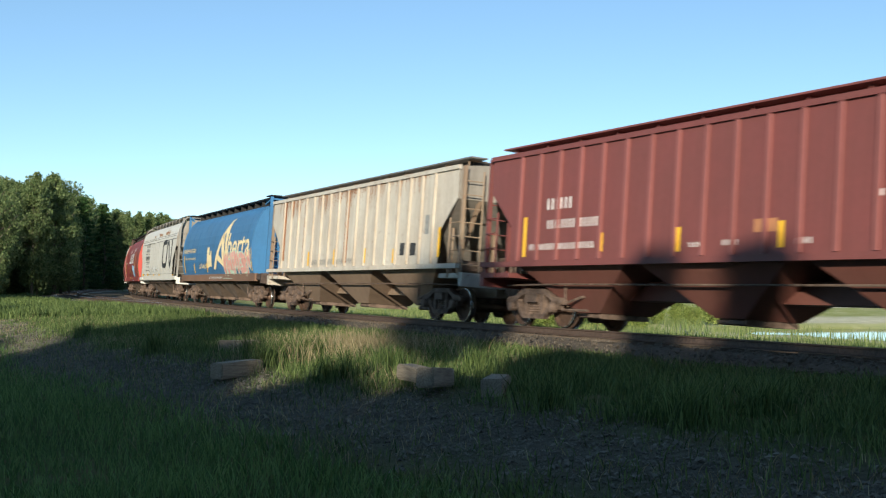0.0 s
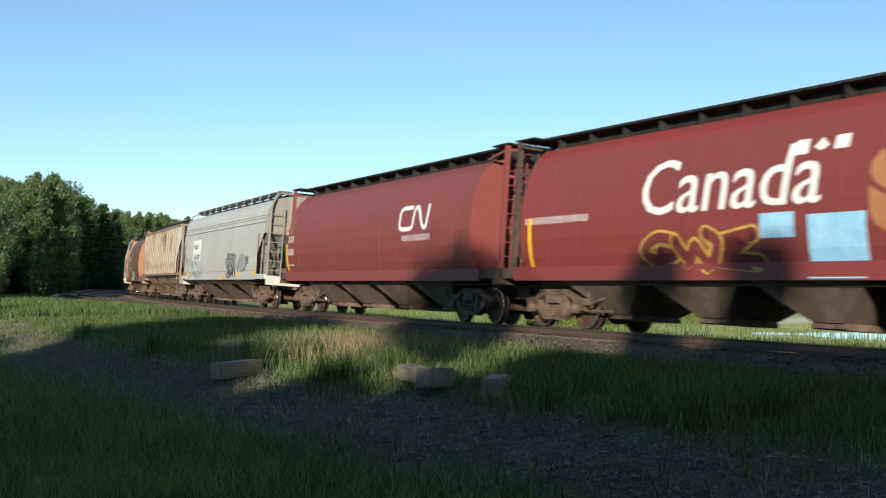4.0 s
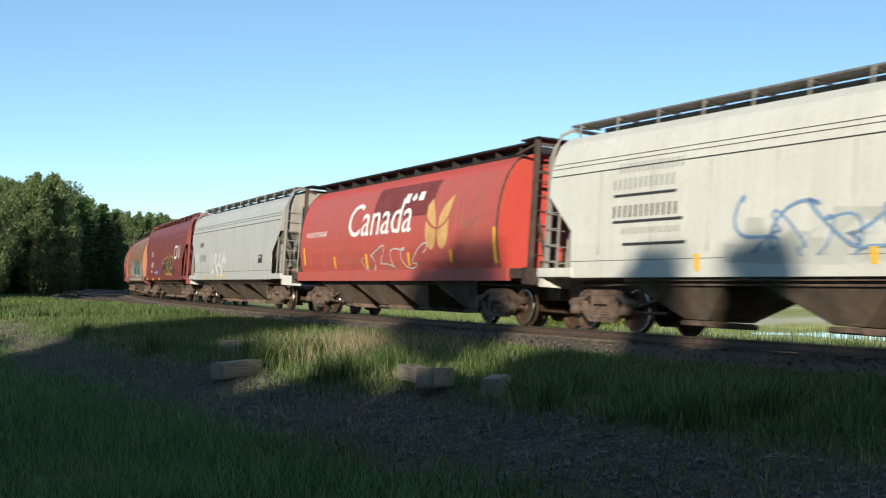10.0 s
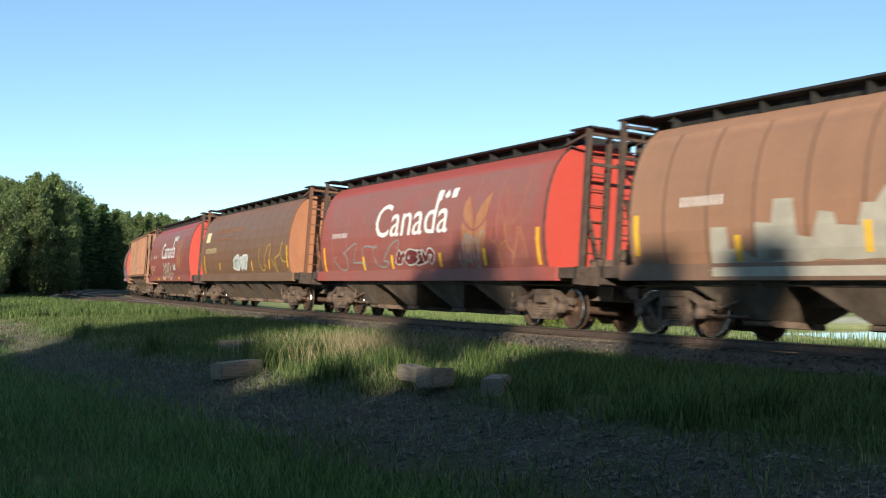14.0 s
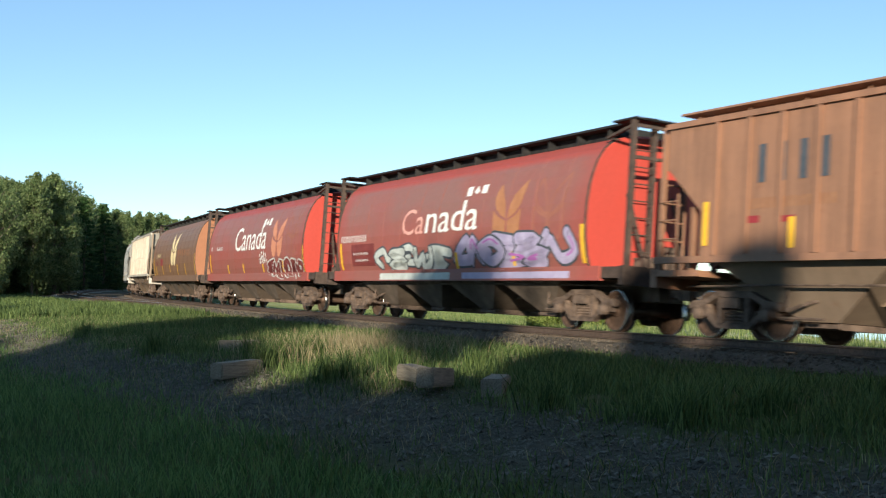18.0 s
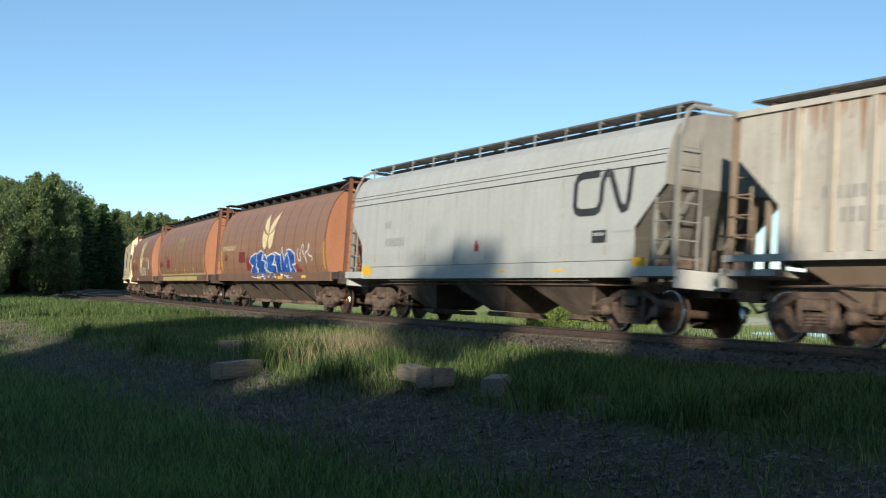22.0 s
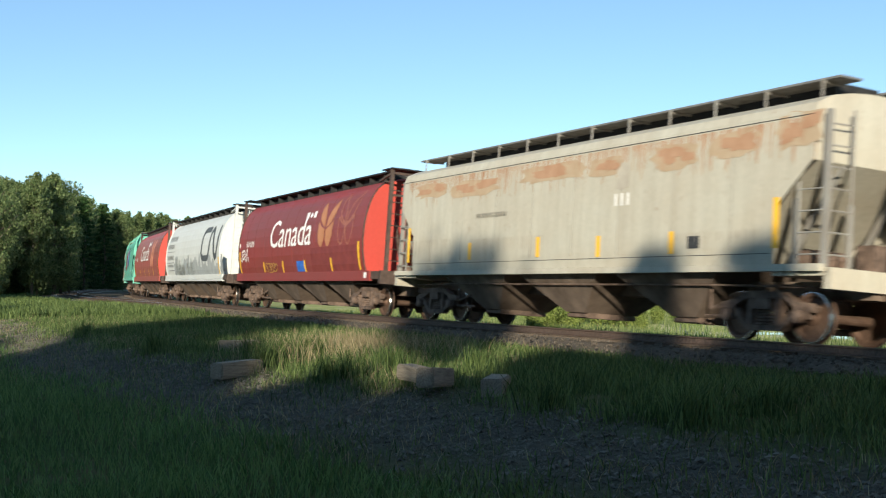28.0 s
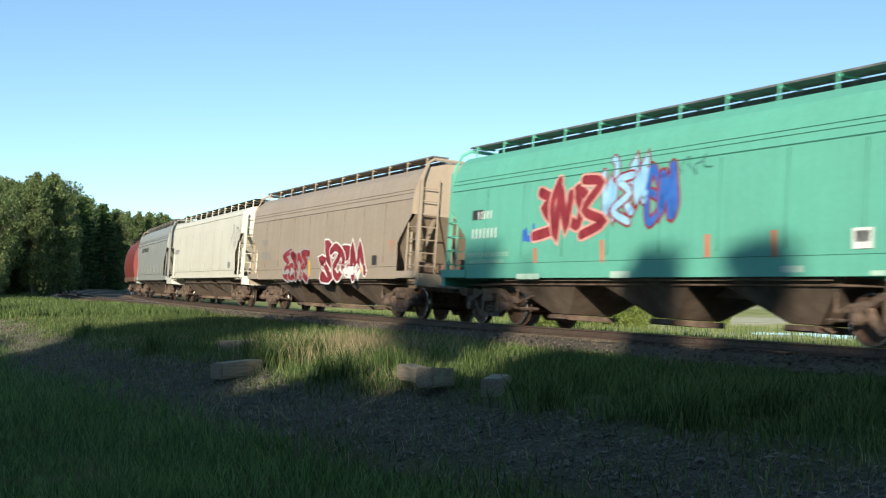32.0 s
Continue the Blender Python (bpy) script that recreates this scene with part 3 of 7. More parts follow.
def half(kind, z):
    """Half width of that kind's side at height z."""
    p = PROFILE[kind]
    return float(np.interp(z, [q[1] for q in p], [q[0] for q in p]))


def body_mesh(kind):
    """The shell: sides, roof and ends, with the lower corners cut back over the trucks."""
    bm = bmesh.new()
    prof = PROFILE[kind]
    if kind == "cyl":
        xs = np.linspace(-7.25, 7.12, 16)
        rings = []
        for x in xs:
            rings.append([bm.verts.new((x, -w, z)) for w, z in prof] + [bm.verts.new((x, w, z)) for w, z in prof[-2::-1]])
        for a, b in zip(rings[:-1], rings[1:]):
            for i in range(len(a) - 1):
                bm.faces.new((a[i], b[i], b[i + 1], a[i + 1]))
            bm.faces.new((a[-1], b[-1], b[0], a[0]))
        return mesh_of("body", bm, None)
    (xa, za), (xb, zb) = NOTCH[kind]
    low = prof[0][1]
    split = 3.30 if kind != "rib" else 3.45
    st = [(-xa, za), (-xb, zb), (-xb + 0.01, low)] + [(x, low) for x in np.linspace(-xb + 0.4, xb - 0.4, 15)] + [(xb - 0.01, low), (xb, zb), (xa, za)]
    up = [q for q in prof if q[1] > split]
    rings = []
    for x, zm in st:
        zs = [zm + (split - zm) * j / 6 for j in range(7)]
        left = [(half(kind, z), z) for z in zs] + up
        rings.append([bm.verts.new((x, -w, z)) for w, z in left] + [bm.verts.new((x, w, z)) for w, z in left[-2::-1]])
    for a, b in zip(rings[:-1], rings[1:]):
        for i in range(len(a) - 1):
            bm.faces.new((a[i], b[i], b[i + 1], a[i + 1]))
    for ring in (rings[0], rings[-1][::-1]):
        bm.faces.new(ring).material_index = 1
    # sloping floor sheets behind the cut corners, and the floor
    for sg in (-1, 1):
        w = 1.46
        v = [bm.verts.new(p) for p in ((sg * xa, -w, za), (sg * xa, w, za), (sg * 5.3, w, low - 0.02), (sg * 5.3, -w, low - 0.02))]
        bm.faces.new(v).material_index = 1
    v = [bm.verts.new(p) for p in ((-5.3, -1.46, low), (5.3, -1.46, low), (5.3, 1.46, low), (-5.3, 1.46, low))]
    bm.faces.new(v)
    bmesh.ops.recalc_face_normals(bm, faces=bm.faces)
    me = mesh_of("body", bm, None)
    me.materials.append(None)
    return me


def hopper_mesh(top_z, top_len, w_top, foot, fz=0.40, low_w=0.72):
    """One discharge hopper: four sloping sheets down to an outlet gate."""
    bm = bmesh.new()
    a = [bm.verts.new(p) for p in ((-top_len / 2, -w_top, top_z), (top_len / 2, -w_top, top_z), (top_len / 2, w_top, top_z), (-top_len / 2, w_top, top_z))]
    b = [bm.verts.new(p) for p in ((-foot, -low_w, fz + 0.12), (foot, -low_w, fz + 0.12), (foot, low_w, fz + 0.12), (-foot, low_w, fz + 0.12))]
    for i in range(4):
        bm.faces.new((a[i], b[i], b[(i + 1) % 4], a[(i + 1) % 4]))
    bm.faces.new(b)
    bmesh.ops.recalc_face_normals(bm, faces=bm.faces)
    return mesh_of("hopper", bm, None)


def gate_mesh(fz=0.40):
    """The outlet gate under a hopper: a shallow tray with a rail on either side."""
    bm = bmesh.new()
    sec = [(-0.70, 0.02), (-0.70, 0.09), (-0.64, 0.12), (0.64, 0.12), (0.70, 0.09), (0.70, 0.02), (0.64, 0.0), (-0.64, 0.0)]
    a = [bm.verts.new((-0.38, y, fz + z)) for y, z in sec]
    b = [bm.verts.new((0.38, y, fz + z)) for y, z in sec]
    for i in range(8):
        bm.faces.new((a[i], b[i], b[(i + 1) % 8], a[(i + 1) % 8]))
    bm.faces.new(a)
    bm.faces.new(b[::-1])
    bmesh.ops.recalc_face_normals(bm, faces=bm.faces)
    return mesh_of("outlet_gate", bm, None)


def lathe(bm, prof, n=24, axis_y=0.0):
    """Turns (radius, y) round the y axis."""
    rings = [[bm.verts.new((r * math.cos(2 * math.pi * k / n), y, r * math.sin(2 * math.pi * k / n))) for k in range(n)] for r, y in prof]
    for a, b in zip(rings[:-1], rings[1:]):
        for k in range(n):
            bm.faces.new((a[k], b[k], b[(k + 1) % n], a[(k + 1) % n]))
    return rings


WHEEL_R = 0.457


def wheelset_mesh():
    bm = bmesh.new()
    for sg in (-1, 1):
        o = 0.715 * sg
        pr = [(0.10, o + 0.09 * sg), (0.13, o + 0.085 * sg), (0.15, o + 0.045 * sg), (0.34, o + 0.03 * sg), (0.385, o + 0.075 * sg), (WHEEL_R - 0.022, o + 0.08 * sg), (WHEEL_R - 0.004, o + 0.078 * sg), (WHEEL_R, o + 0.07 * sg), (WHEEL_R + 0.004, o - 0.035 * sg), (WHEEL_R + 0.028, o - 0.045 * sg), (WHEEL_R + 0.022, o - 0.065 * sg), (0.39, o - 0.065 * sg), (0.34, o - 0.02 * sg), (0.15, o - 0.02 * sg), (0.10, o - 0.07 * sg)]
        f0 = len(bm.faces)
        lathe(bm, pr, 28)
        bm.faces.ensure_lookup_table()
        for f in bm.faces[f0:]:
            r = f.calc_center_median()
            if math.hypot(r.x, r.z) > WHEEL_R - 0.017 and abs(r.y) > 0.69:
                f.material_index = 1
    lathe(bm, [(0.001, -1.09), (0.085, -1.09), (0.085, -0.9), (0.10, -0.82), (0.085, 0.0), (0.10, 0.82), (0.085, 0.9), (0.085, 1.09), (0.001, 1.09)], 12)
    bmesh.ops.recalc_face_normals(bm, faces=bm.faces)
    me = mesh_of("wheelset", bm, M_WHEEL)
    me.materials.append(M_TREAD)
    return me


def sideframe_mesh():
    """A cast side frame: arched top member, bowed lower member, columns, and jaws over the bearings."""
    bm = bmesh.new()

    def member(pts, w, t0, t1):
        """A bar of depth t in the frame's plane, w thick."""
        n = len(pts)
        rows = []
        for k, (x, z) in enumerate(pts):
            a, b = pts[max(0, k - 1)], pts[min(n - 1, k + 1)]
            d = math.hypot(b[0] - a[0], b[1] - a[1])
            nx, nz = -(b[1] - a[1]) / d, (b[0] - a[0]) / d
            t = (t0 if abs(x) > 0.6 else t1) / 2
            rows.append([bm.verts.new((x + sx * nx * t, sy * w / 2, z + sx * nz * t)) for sx, sy in ((-1, -1), (1, -1), (1, 1), (-1, 1))])
        for p, q in zip(rows[:-1], rows[1:]):
            for e in range(4):
                bm.faces.new((p[e], p[(e + 1) % 4], q[(e + 1) % 4], q[e]))
        bm.faces.new(rows[0][::-1])
        bm.faces.new(rows[-1])

    member([(-1.20, 0.58), (-1.08, 0.645), (-0.80, 0.66), (-0.44, 0.83), (0.44, 0.83), (0.80, 0.66), (1.08, 0.645), (1.20, 0.58)], 0.16, 0.11, 0.12)
    member([(-0.80, 0.60), (-0.62, 0.40), (-0.42, 0.235), (0.42, 0.235), (0.62, 0.40), (0.80, 0.60)], 0.16, 0.10, 0.10)
    for x in (-0.35, 0.35):
        box(bm, x - 0.05, x + 0.05, -0.08, 0.08, 0.24, 0.80)
    box(bm, -0.21, 0.21, -0.14, 0.06, 0.57, 0.76)
    for x in (-0.889, 0.889):
        box(bm, x - 0.17, x - 0.12, -0.08, 0.08, 0.42, 0.64)
        box(bm, x + 0.12, x + 0.17, -0.08, 0.08, 0.42, 0.64)
        box(bm, x - 0.12, x + 0.12, -0.10, 0.10, 0.565, 0.62)
    bmesh.ops.recalc_face_normals(bm, faces=bm.faces)
    return mesh_of("side_frame", bm, M_TRUCK)


def spring_mesh():
    """Three coil springs side by side under the bolster."""
    bm = bmesh.new()
    for x in (-0.18, 0.0, 0.18):
        rows = []
        for i in range(11):
            rad = 0.078 if i % 2 else 0.05
            rows.append([bm.verts.new((x + rad * math.cos(k * math.pi / 4), rad * math.sin(k * math.pi / 4), 0.27 + i * 0.03)) for k in range(8)])
        for a, b in zip(rows[:-1], rows[1:]):
            for k in range(8):
                bm.faces.new((a[k], a[(k + 1) % 8], b[(k + 1) % 8], b[k]))
    return mesh_of("spring_nest", bm, M_TRUCK)


def bearing_mesh():
    bm = bmesh.new()
    lathe(bm, [(0.001, -0.10), (0.06, -0.10), (0.085, -0.085), (0.12, -0.08), (0.12, 0.06), (0.001, 0.06)], 14)
    bmesh.ops.recalc_face_normals(bm, faces=bm.faces)
    return mesh_of("bearing_cap", bm, M_TRUCK)


def bolster_mesh():
    bm = bmesh.new()
    box(bm, -0.17, 0.17, -0.95, 0.95, 0.55, 0.86)
    box(bm, -0.30, 0.30, -0.30, 0.30, 0.80, 1.0)
    for x in (-0.42, 0.42):
        beam(bm, (x, -0.7, 0.38), (x, 0.7, 0.38), 0.12, 0.14)
    bmesh.ops.recalc_face_normals(bm, faces=bm.faces)
    return mesh_of("truck", bm, M_TRUCK)


MESH = {"wheelset": wheelset_mesh(), "side_frame": sideframe_mesh(), "spring_nest": spring_mesh(), "bearing_cap": bearing_mesh(), "truck": bolster_mesh()}
for _k in PROFILE:
    MESH["body_" + _k] = body_mesh(_k)
MESH["gate"] = gate_mesh(0.26)
MESH["hop_cyl"] = hopper_mesh(1.12, 2.9, 1.36, 0.33, 0.26)
MESH["hop_smooth"] = hopper_mesh(1.13, 3.3, 1.36, 0.34, 0.22, 0.60)
MESH["gate_smooth"] = gate_mesh(0.20)
MESH["hop_rib"] = hopper_mesh(1.54, 4.5, 1.46, 0.42, 0.26, 0.74)
MESH["hop_grain"] = hopper_mesh(1.36, 3.6, 1.48, 0.38, 0.26, 0.74)
HOP_PITCH = {"rib": 4.6, "smooth": 3.85, "grain": 3.85}
WHEELS = {-1: [], 1: []}
PALE_SIDE = [None, None]
CARS = []


def cached(key, fn):
    if key not in MESH:
        bm = bmesh.new()
        fn(bm)
        bmesh.ops.recalc_face_normals(bm, faces=bm.faces)
        MESH[key] = mesh_of(key.split(":")[0], bm, None)
    return MESH[key]


def hoop(bm):
    """A low raised seam that follows the barrel."""
    p = PROFILE["cyl"][:9]
    rows = [[bm.verts.new((dx, -w - up, z)) for w, z in p] for dx, up in ((-0.036, -0.002), (-0.022, 0.005), (0.022, 0.005), (0.036, -0.002))]
    for a, b in zip(rows[:-1], rows[1:]):
        for i in range(len(p) - 1):
            bm.faces.new((a[i], b[i], b[i + 1], a[i + 1]))


def arc(bm, sg, xe):
    """A flange round the end of the barrel, swept from sill to sill."""
    p = PROFILE["cyl"][:10]
    line = [(-w, z) for w, z in p] + [(w, z) for w, z in p[::-1]]
    rows = []
    for dx, out in ((0.0, 0.0), (0.0, 0.022), (0.05, 0.022), (0.05, -0.02)):
        rows.append([bm.verts.new((xe + sg * (dx - 0.01), y * (1 + out / 1.6), z + (out if z > 4 else 0))) for y, z in line])
    for a, b in zip(rows, rows[1:] + rows[:1]):
        for i in range(len(line) - 1):
            bm.faces.new((a[i], b[i], b[i + 1], a[i + 1]))


def add_truck(car, x):
    tr = part("truck", MESH["truck"], M_TRUCK, car, "dusty cast-iron truck")
    tr.matrix_basis = pose(x, 0, 0)
    for sg in (-1, 1):
        sf = part("side_frame", MESH["side_frame"], M_TRUCK, tr)
        sf.matrix_basis = pose(0, sg * 0.99, 0, 0, 0, 0 if sg < 0 else 180)
        sp = part("spring_nest", MESH["spring_nest"], M_TRUCK, tr)
        sp.matrix_basis = pose(0, sg * 0.99, 0)
        for q in (-1, 1):
            bc = part("bearing_cap", MESH["bearing_cap"], M_TRUCK, tr)
            bc.matrix_basis = pose(q * 0.889, sg * 1.10, WHEEL_R, 0, 0, 0 if sg < 0 else 180)
    for q in (-1, 1):
        ws = part("wheelset", MESH["wheelset"], M_WHEEL, tr, "steel wheels with bright worn treads")
        ws.matrix_basis = pose(q * 0.889, 0, WHEEL_R)
        WHEELS[q].append(ws)


def make_car(kind, spec):
    """One car: an Empty at rail level with its parts."""
    car = new("covered_hopper_car")
    side, end, gear = spec["side"], spec.get("end", spec["side"]), spec.get("gear", PALE_SIDE[1] if kind == "smooth" else spec["side"])
    under = spec.get("under", M_UNDER)
    sill = spec.get("sill", side if kind != "cyl" else spec.get("grime", side))
    board = spec.get("board", M_GALV if kind == "smooth" else M_BLACK)
    body = part("body", MESH["body_" + kind], side, car)
    if kind != "cyl":
        body.material_slots[1].link = "OBJECT"
        body.material_slots[1].material = spec.get("end", side)
    if kind == "cyl":
        part("side_sill", cached("side_sill:cyl", lambda bm: [box(bm, -7.6, 7.6, sy * 1.44 - 0.06, sy * 1.44 + 0.06, 1.06, 1.375) for sy in (-1, 1)]), sill, car)
        part("underframe", cached("underframe:cyl", lambda bm: (box(bm, -8.2, 8.2, -0.33, 0.33, 0.68, 1.12), box(bm, -7.5, 7.5, -1.38, 1.38, 1.10, 1.16))), M_UNDER, car)
        for sg in (-1, 1):
            xe = 7.12 if sg > 0 else -7.25

            def bulk(bm, sg=sg, xe=xe):
                p = PROFILE["cyl"]
                out = [(-w, z) for w, z in p] + [(w, z) for w, z in p[-2::-1]]
                a = [bm.verts.new((xe + sg * 0.004, y, z)) for y, z in out]
                b = [bm.verts.new((xe + sg * 0.05, y * 0.985, 1.36 + (z - 1.36) * 0.985)) for y, z in out]
                for i in range(len(a)):
                    bm.faces.new((a[i], a[(i + 1) % len(a)], b[(i + 1) % len(a)], b[i]))
                bm.faces.new(b)

            part("end_bulkhead", cached("end_bulkhead:%d" % sg, bulk), end, car, spec.get("end_label", ""))
            part("end_arc", cached("end_arc:%d" % sg, lambda bm, sg=sg, xe=xe: arc(bm, sg, xe)), gear, car)
            part("end_platform", cached("end_platform:%d" % sg, lambda bm, sg=sg: (box(bm, *sorted((sg * 7.05, sg * 8.35)), -1.44, 1.44, 1.12, 1.36), box(bm, *sorted((sg * 8.25, sg * 8.40)), -1.44, 1.44, 0.98, 1.38))), spec.get("platform", DARKGEAR), car)
            for y in (-1.18, -0.42, 0.42, 1.18):
                ps = part("end_post", cached("end_post:cyl", lambda bm: box(bm, -0.055, 0.055, -0.055, 0.055, 1.36, 4.51)), gear, car)
                ps.matrix_basis = pose(sg * (POST if abs(y) > 1 else 7.85), y, 0)
            part("end_brace", cached("end_brace:%d" % sg, lambda bm, sg=sg: [beam(bm, (sg * 7.25, y, 3.05), (sg * 8.0, y, 1.4), 0.07, 0.07) for y in (-0.6, 0.6)] + [beam(bm, (sg * POST, -1.2, z), (sg * POST, 1.2, z), 0.07, 0.07) for z in (3.72, 4.40)] + [beam(bm, (sg * 7.2, y, 4.22), (sg * POST, y, 4.40), 0.06, 0.06) for y in (-1.18, 1.18)]), gear, car)
            part("ladder", cached("ladder_cyl:%d" % sg, lambda bm, sg=sg: [tube(bm, [(sg * (POST + 0.03), -1.18, 1.7 + 0.36 * i), (sg * (POST + 0.03), -0.62, 1.7 + 0.36 * i)], 0.015, 5) for i in range(7)] + [tube(bm, [(sg * (POST + 0.03), y, 1.36), (sg * (POST + 0.03), y, 4.3)], 0.022, 5) for y in (-1.18, -0.62)]), gear, car)
            part("brake_gear", cached("brake_gear:%d" % sg, lambda bm, sg=sg: (box(bm, *sorted((sg * 7.5, sg * 7.85)), 0.1, 0.6, 1.4, 1.9), box(bm, *sorted((sg * 7.6, sg * 7.9)), -0.6, -0.1, 1.36, 1.62), tube(bm, [(sg * 7.95, 0.3, 2.1 + 0.25 * 0), (sg * 7.95, 0.3, 2.9)], 0.03, 6))), M_TRUCK, car)
        part("hatch_coaming", cached("hatch_coaming:cyl", lambda bm: (box(bm, -7.0, 6.9, -0.66, 0.66, 4.10, 4.575),)), board, car)
        for sy in (-1, 1):
            rb = part("running_board", cached("running_board:cyl", lambda bm: (box(bm, -8.3, 8.3, -0.16, 0.16, 4.51, 4.56), [box(bm, x - 0.014, x + 0.014, -0.10, 0.14, 4.15, 4.51) for x in np.linspace(-6.9, 6.8, 12)])), board, car)
            rb.matrix_basis = pose(0, sy * 0.80, 0)
        for sg in (-1, 1):
            part("end_walkway", cached("end_walkway:%d" % sg, lambda bm, sg=sg: box(bm, *sorted((sg * 7.45, sg * 8.3)), -1.25, 1.25, 4.515, 4.555)), board, car)
        for x in (-4.42, -1.47, 1.47, 4.42):
            hp = part("hopper", MESH["hop_cyl"], under, car)
            hp.matrix_basis = pose(x, 0, 0)
            part("outlet_gate", MESH["gate"], M_TRUCK, hp)
        # raised seams round the barrel
        for x in np.linspace(-6.2, 6.1, 11) if spec.get("hoop", side) else ():
            rbm = part("barrel_hoop", cached("barrel_hoop:cyl", hoop), spec.get("hoop", side), car)
            rbm.matrix_basis = pose(x, 0, 0)
    else:
        low = PROFILE[kind][0][1]
        part("underframe", cached("underframe:" + kind, lambda bm: (box(bm, -8.25, 8.25, -0.31, 0.31, 0.70 if kind == "rib" else 0.80, 1.12), box(bm, -5.2, 5.2, -1.40, 1.40, low - 0.06, low + 0.03))), under, car)
        if kind == "smooth":
            part("side_sill", cached("side_sill:smooth", lambda bm: [box(bm, *sorted((sx * 6.95, sx * 8.3)), sy * 1.50 - 0.05, sy * 1.50 + 0.05, 1.14, 1.34) for sy in (-1, 1) for sx in (-1, 1)]), sill, car)
        else:
            part("side_sill", cached("side_sill:" + kind, lambda bm: [box(bm, -8.2, 8.2, sy * 1.50 - 0.07, sy * 1.50 + 0.07, low - 0.13, low - 0.005) for sy in (-1, 1)]), sill, car)
        for sg in (-1, 1):
            part("end_platform", cached("end_platform_h:%d%s" % (sg, kind), lambda bm, sg=sg: (box(bm, *sorted((sg * 7.0, sg * 8.3)), -1.46, 1.46, 1.14, 1.26), box(bm, *sorted((sg * 8.2, sg * 8.36)), -1.46, 1.46, 0.92, 1.28))), spec.get("platform", sill), car)
            top = 4.12 if kind == "rib" else 3.95
            for y in (-1.42, 1.42):
                cp = part("corner_post", cached("corner_post:" + kind, lambda bm: beam(bm, (0, 0, 1.2), (0, 0, top), 0.10, 0.09)), gear, car)
                cp.matrix_basis = pose(sg * POST, y, 0)
            if kind in ("smooth",):
                part("roof_hoop", cached("roof_hoop:%d" % sg, lambda bm, sg=sg: tube(bm, [(sg * POST, -1.42, 3.9), (sg * POST, -1.36, 4.12), (sg * (POST - 0.05), -1.22, 4.46), (sg * (POST - 0.15), -1.0, 4.60), (sg * (POST - 0.15), 1.0, 4.60), (sg * (POST - 0.05), 1.22, 4.46), (sg * POST, 1.36, 4.12), (sg * POST, 1.42, 3.9)], 0.05, 6)), gear, car)
            part("end_ladder", cached("end_ladder:%d%s" % (sg, kind), lambda bm, sg=sg: [tube(bm, [(sg * POST, -1.42, 1.5 + 0.37 * i), (sg * POST, -0.85, 1.5 + 0.37 * i)], 0.016, 5) for i in range(7)] + [tube(bm, [(sg * POST, -0.85, 1.2), (sg * POST, -0.85, 4.0)], 0.025, 6)]), gear, car)
            part("side_ladder", cached("side_ladder:%d%s" % (sg, kind), lambda bm, sg=sg: [tube(bm, [(sg * (POST - 0.02), -1.50, 1.5 + 0.37 * i), (sg * (POST - 0.55), -1.50, 1.5 + 0.37 * i)], 0.016, 5) for i in range(4)] + [tube(bm, [(sg * (POST - 0.55), -1.50, 1.15), (sg * (POST - 0.55), -1.50, 2.75)], 0.025, 6)]), gear, car)
            part("slope_brace", cached("slope_brace:%d%s" % (sg, kind), lambda bm, sg=sg: [beam(bm, (sg * 6.6, y, 1.25), (sg * 7.9, y, NOTCH[kind][0][1]), 0.10, 0.08) for y in (-0.8, 0.8)] + [beam(bm, (sg * 7.35, y, 1.25), (sg * 7.35, y, 2.5), 0.10, 0.08) for y in (-1.3, 0.0, 1.3)]), gear, car)
            part("brake_gear", cached("brake_gear_h:%d%s" % (sg, kind), lambda bm, sg=sg: (box(bm, *sorted((sg * 7.4, sg * 7.8)), 0.15, 0.65, 1.3, 1.8), tube(bm, [(sg * 7.2, -0.9, 1.5), (sg * 7.2, 0.0, 1.5)], 0.16, 8))), M_TRUCK, car)
        n = 3
        for x in (-HOP_PITCH[kind], 0.0, HOP_PITCH[kind]):
            hp = part("hopper", MESH["hop_" + kind], under, car)
            hp.matrix_basis = pose(x, 0, 0)
            part("outlet_gate", MESH["gate_smooth" if kind == "smooth" else "gate"], M_TRUCK, hp)
        for sy in (-1, 1):
            yy = sy * (0.80 if kind != "rib" else 0.95)
            z = {"rib": 4.37, "smooth": 4.66, "grain": 4.58}[kind]
            rb = part("running_board", cached("running_board:" + kind, lambda bm: box(bm, -8.0, 8.0, -0.25, 0.25, z, z + 0.04)), board, car)
            rb.matrix_basis = pose(0, yy, 0)
        part("hatch_coaming", cached("hatch_coaming:" + kind, lambda bm: box(bm, -7.4, 7.4, -0.52 if kind != "rib" else -0.85, 0.52 if kind != "rib" else 0.85, 4.15, {"rib": 4.39, "smooth": 4.64, "grain": 4.66}[kind])), spec.get("hatch", M_GALV if kind == "smooth" else M_BLACK), car)
        nst = 12
        for x in np.linspace(-7.6, 7.6, nst):
            sp = part("board_stanchion", cached("board_stanchion:" + kind, lambda bm: (beam(bm, (0, -1.06, 3.98 if kind != "rib" else 4.1), (0, -1.06, {"rib": 4.40, "smooth": 4.69, "grain": 4.61}[kind]), 0.036, 0.03), beam(bm, (0, -1.06, z - 0.02), (0, -0.5, z - 0.02), 0.05, 0.04))), gear, car)
            sp.matrix_basis = pose(x, 0, 0)
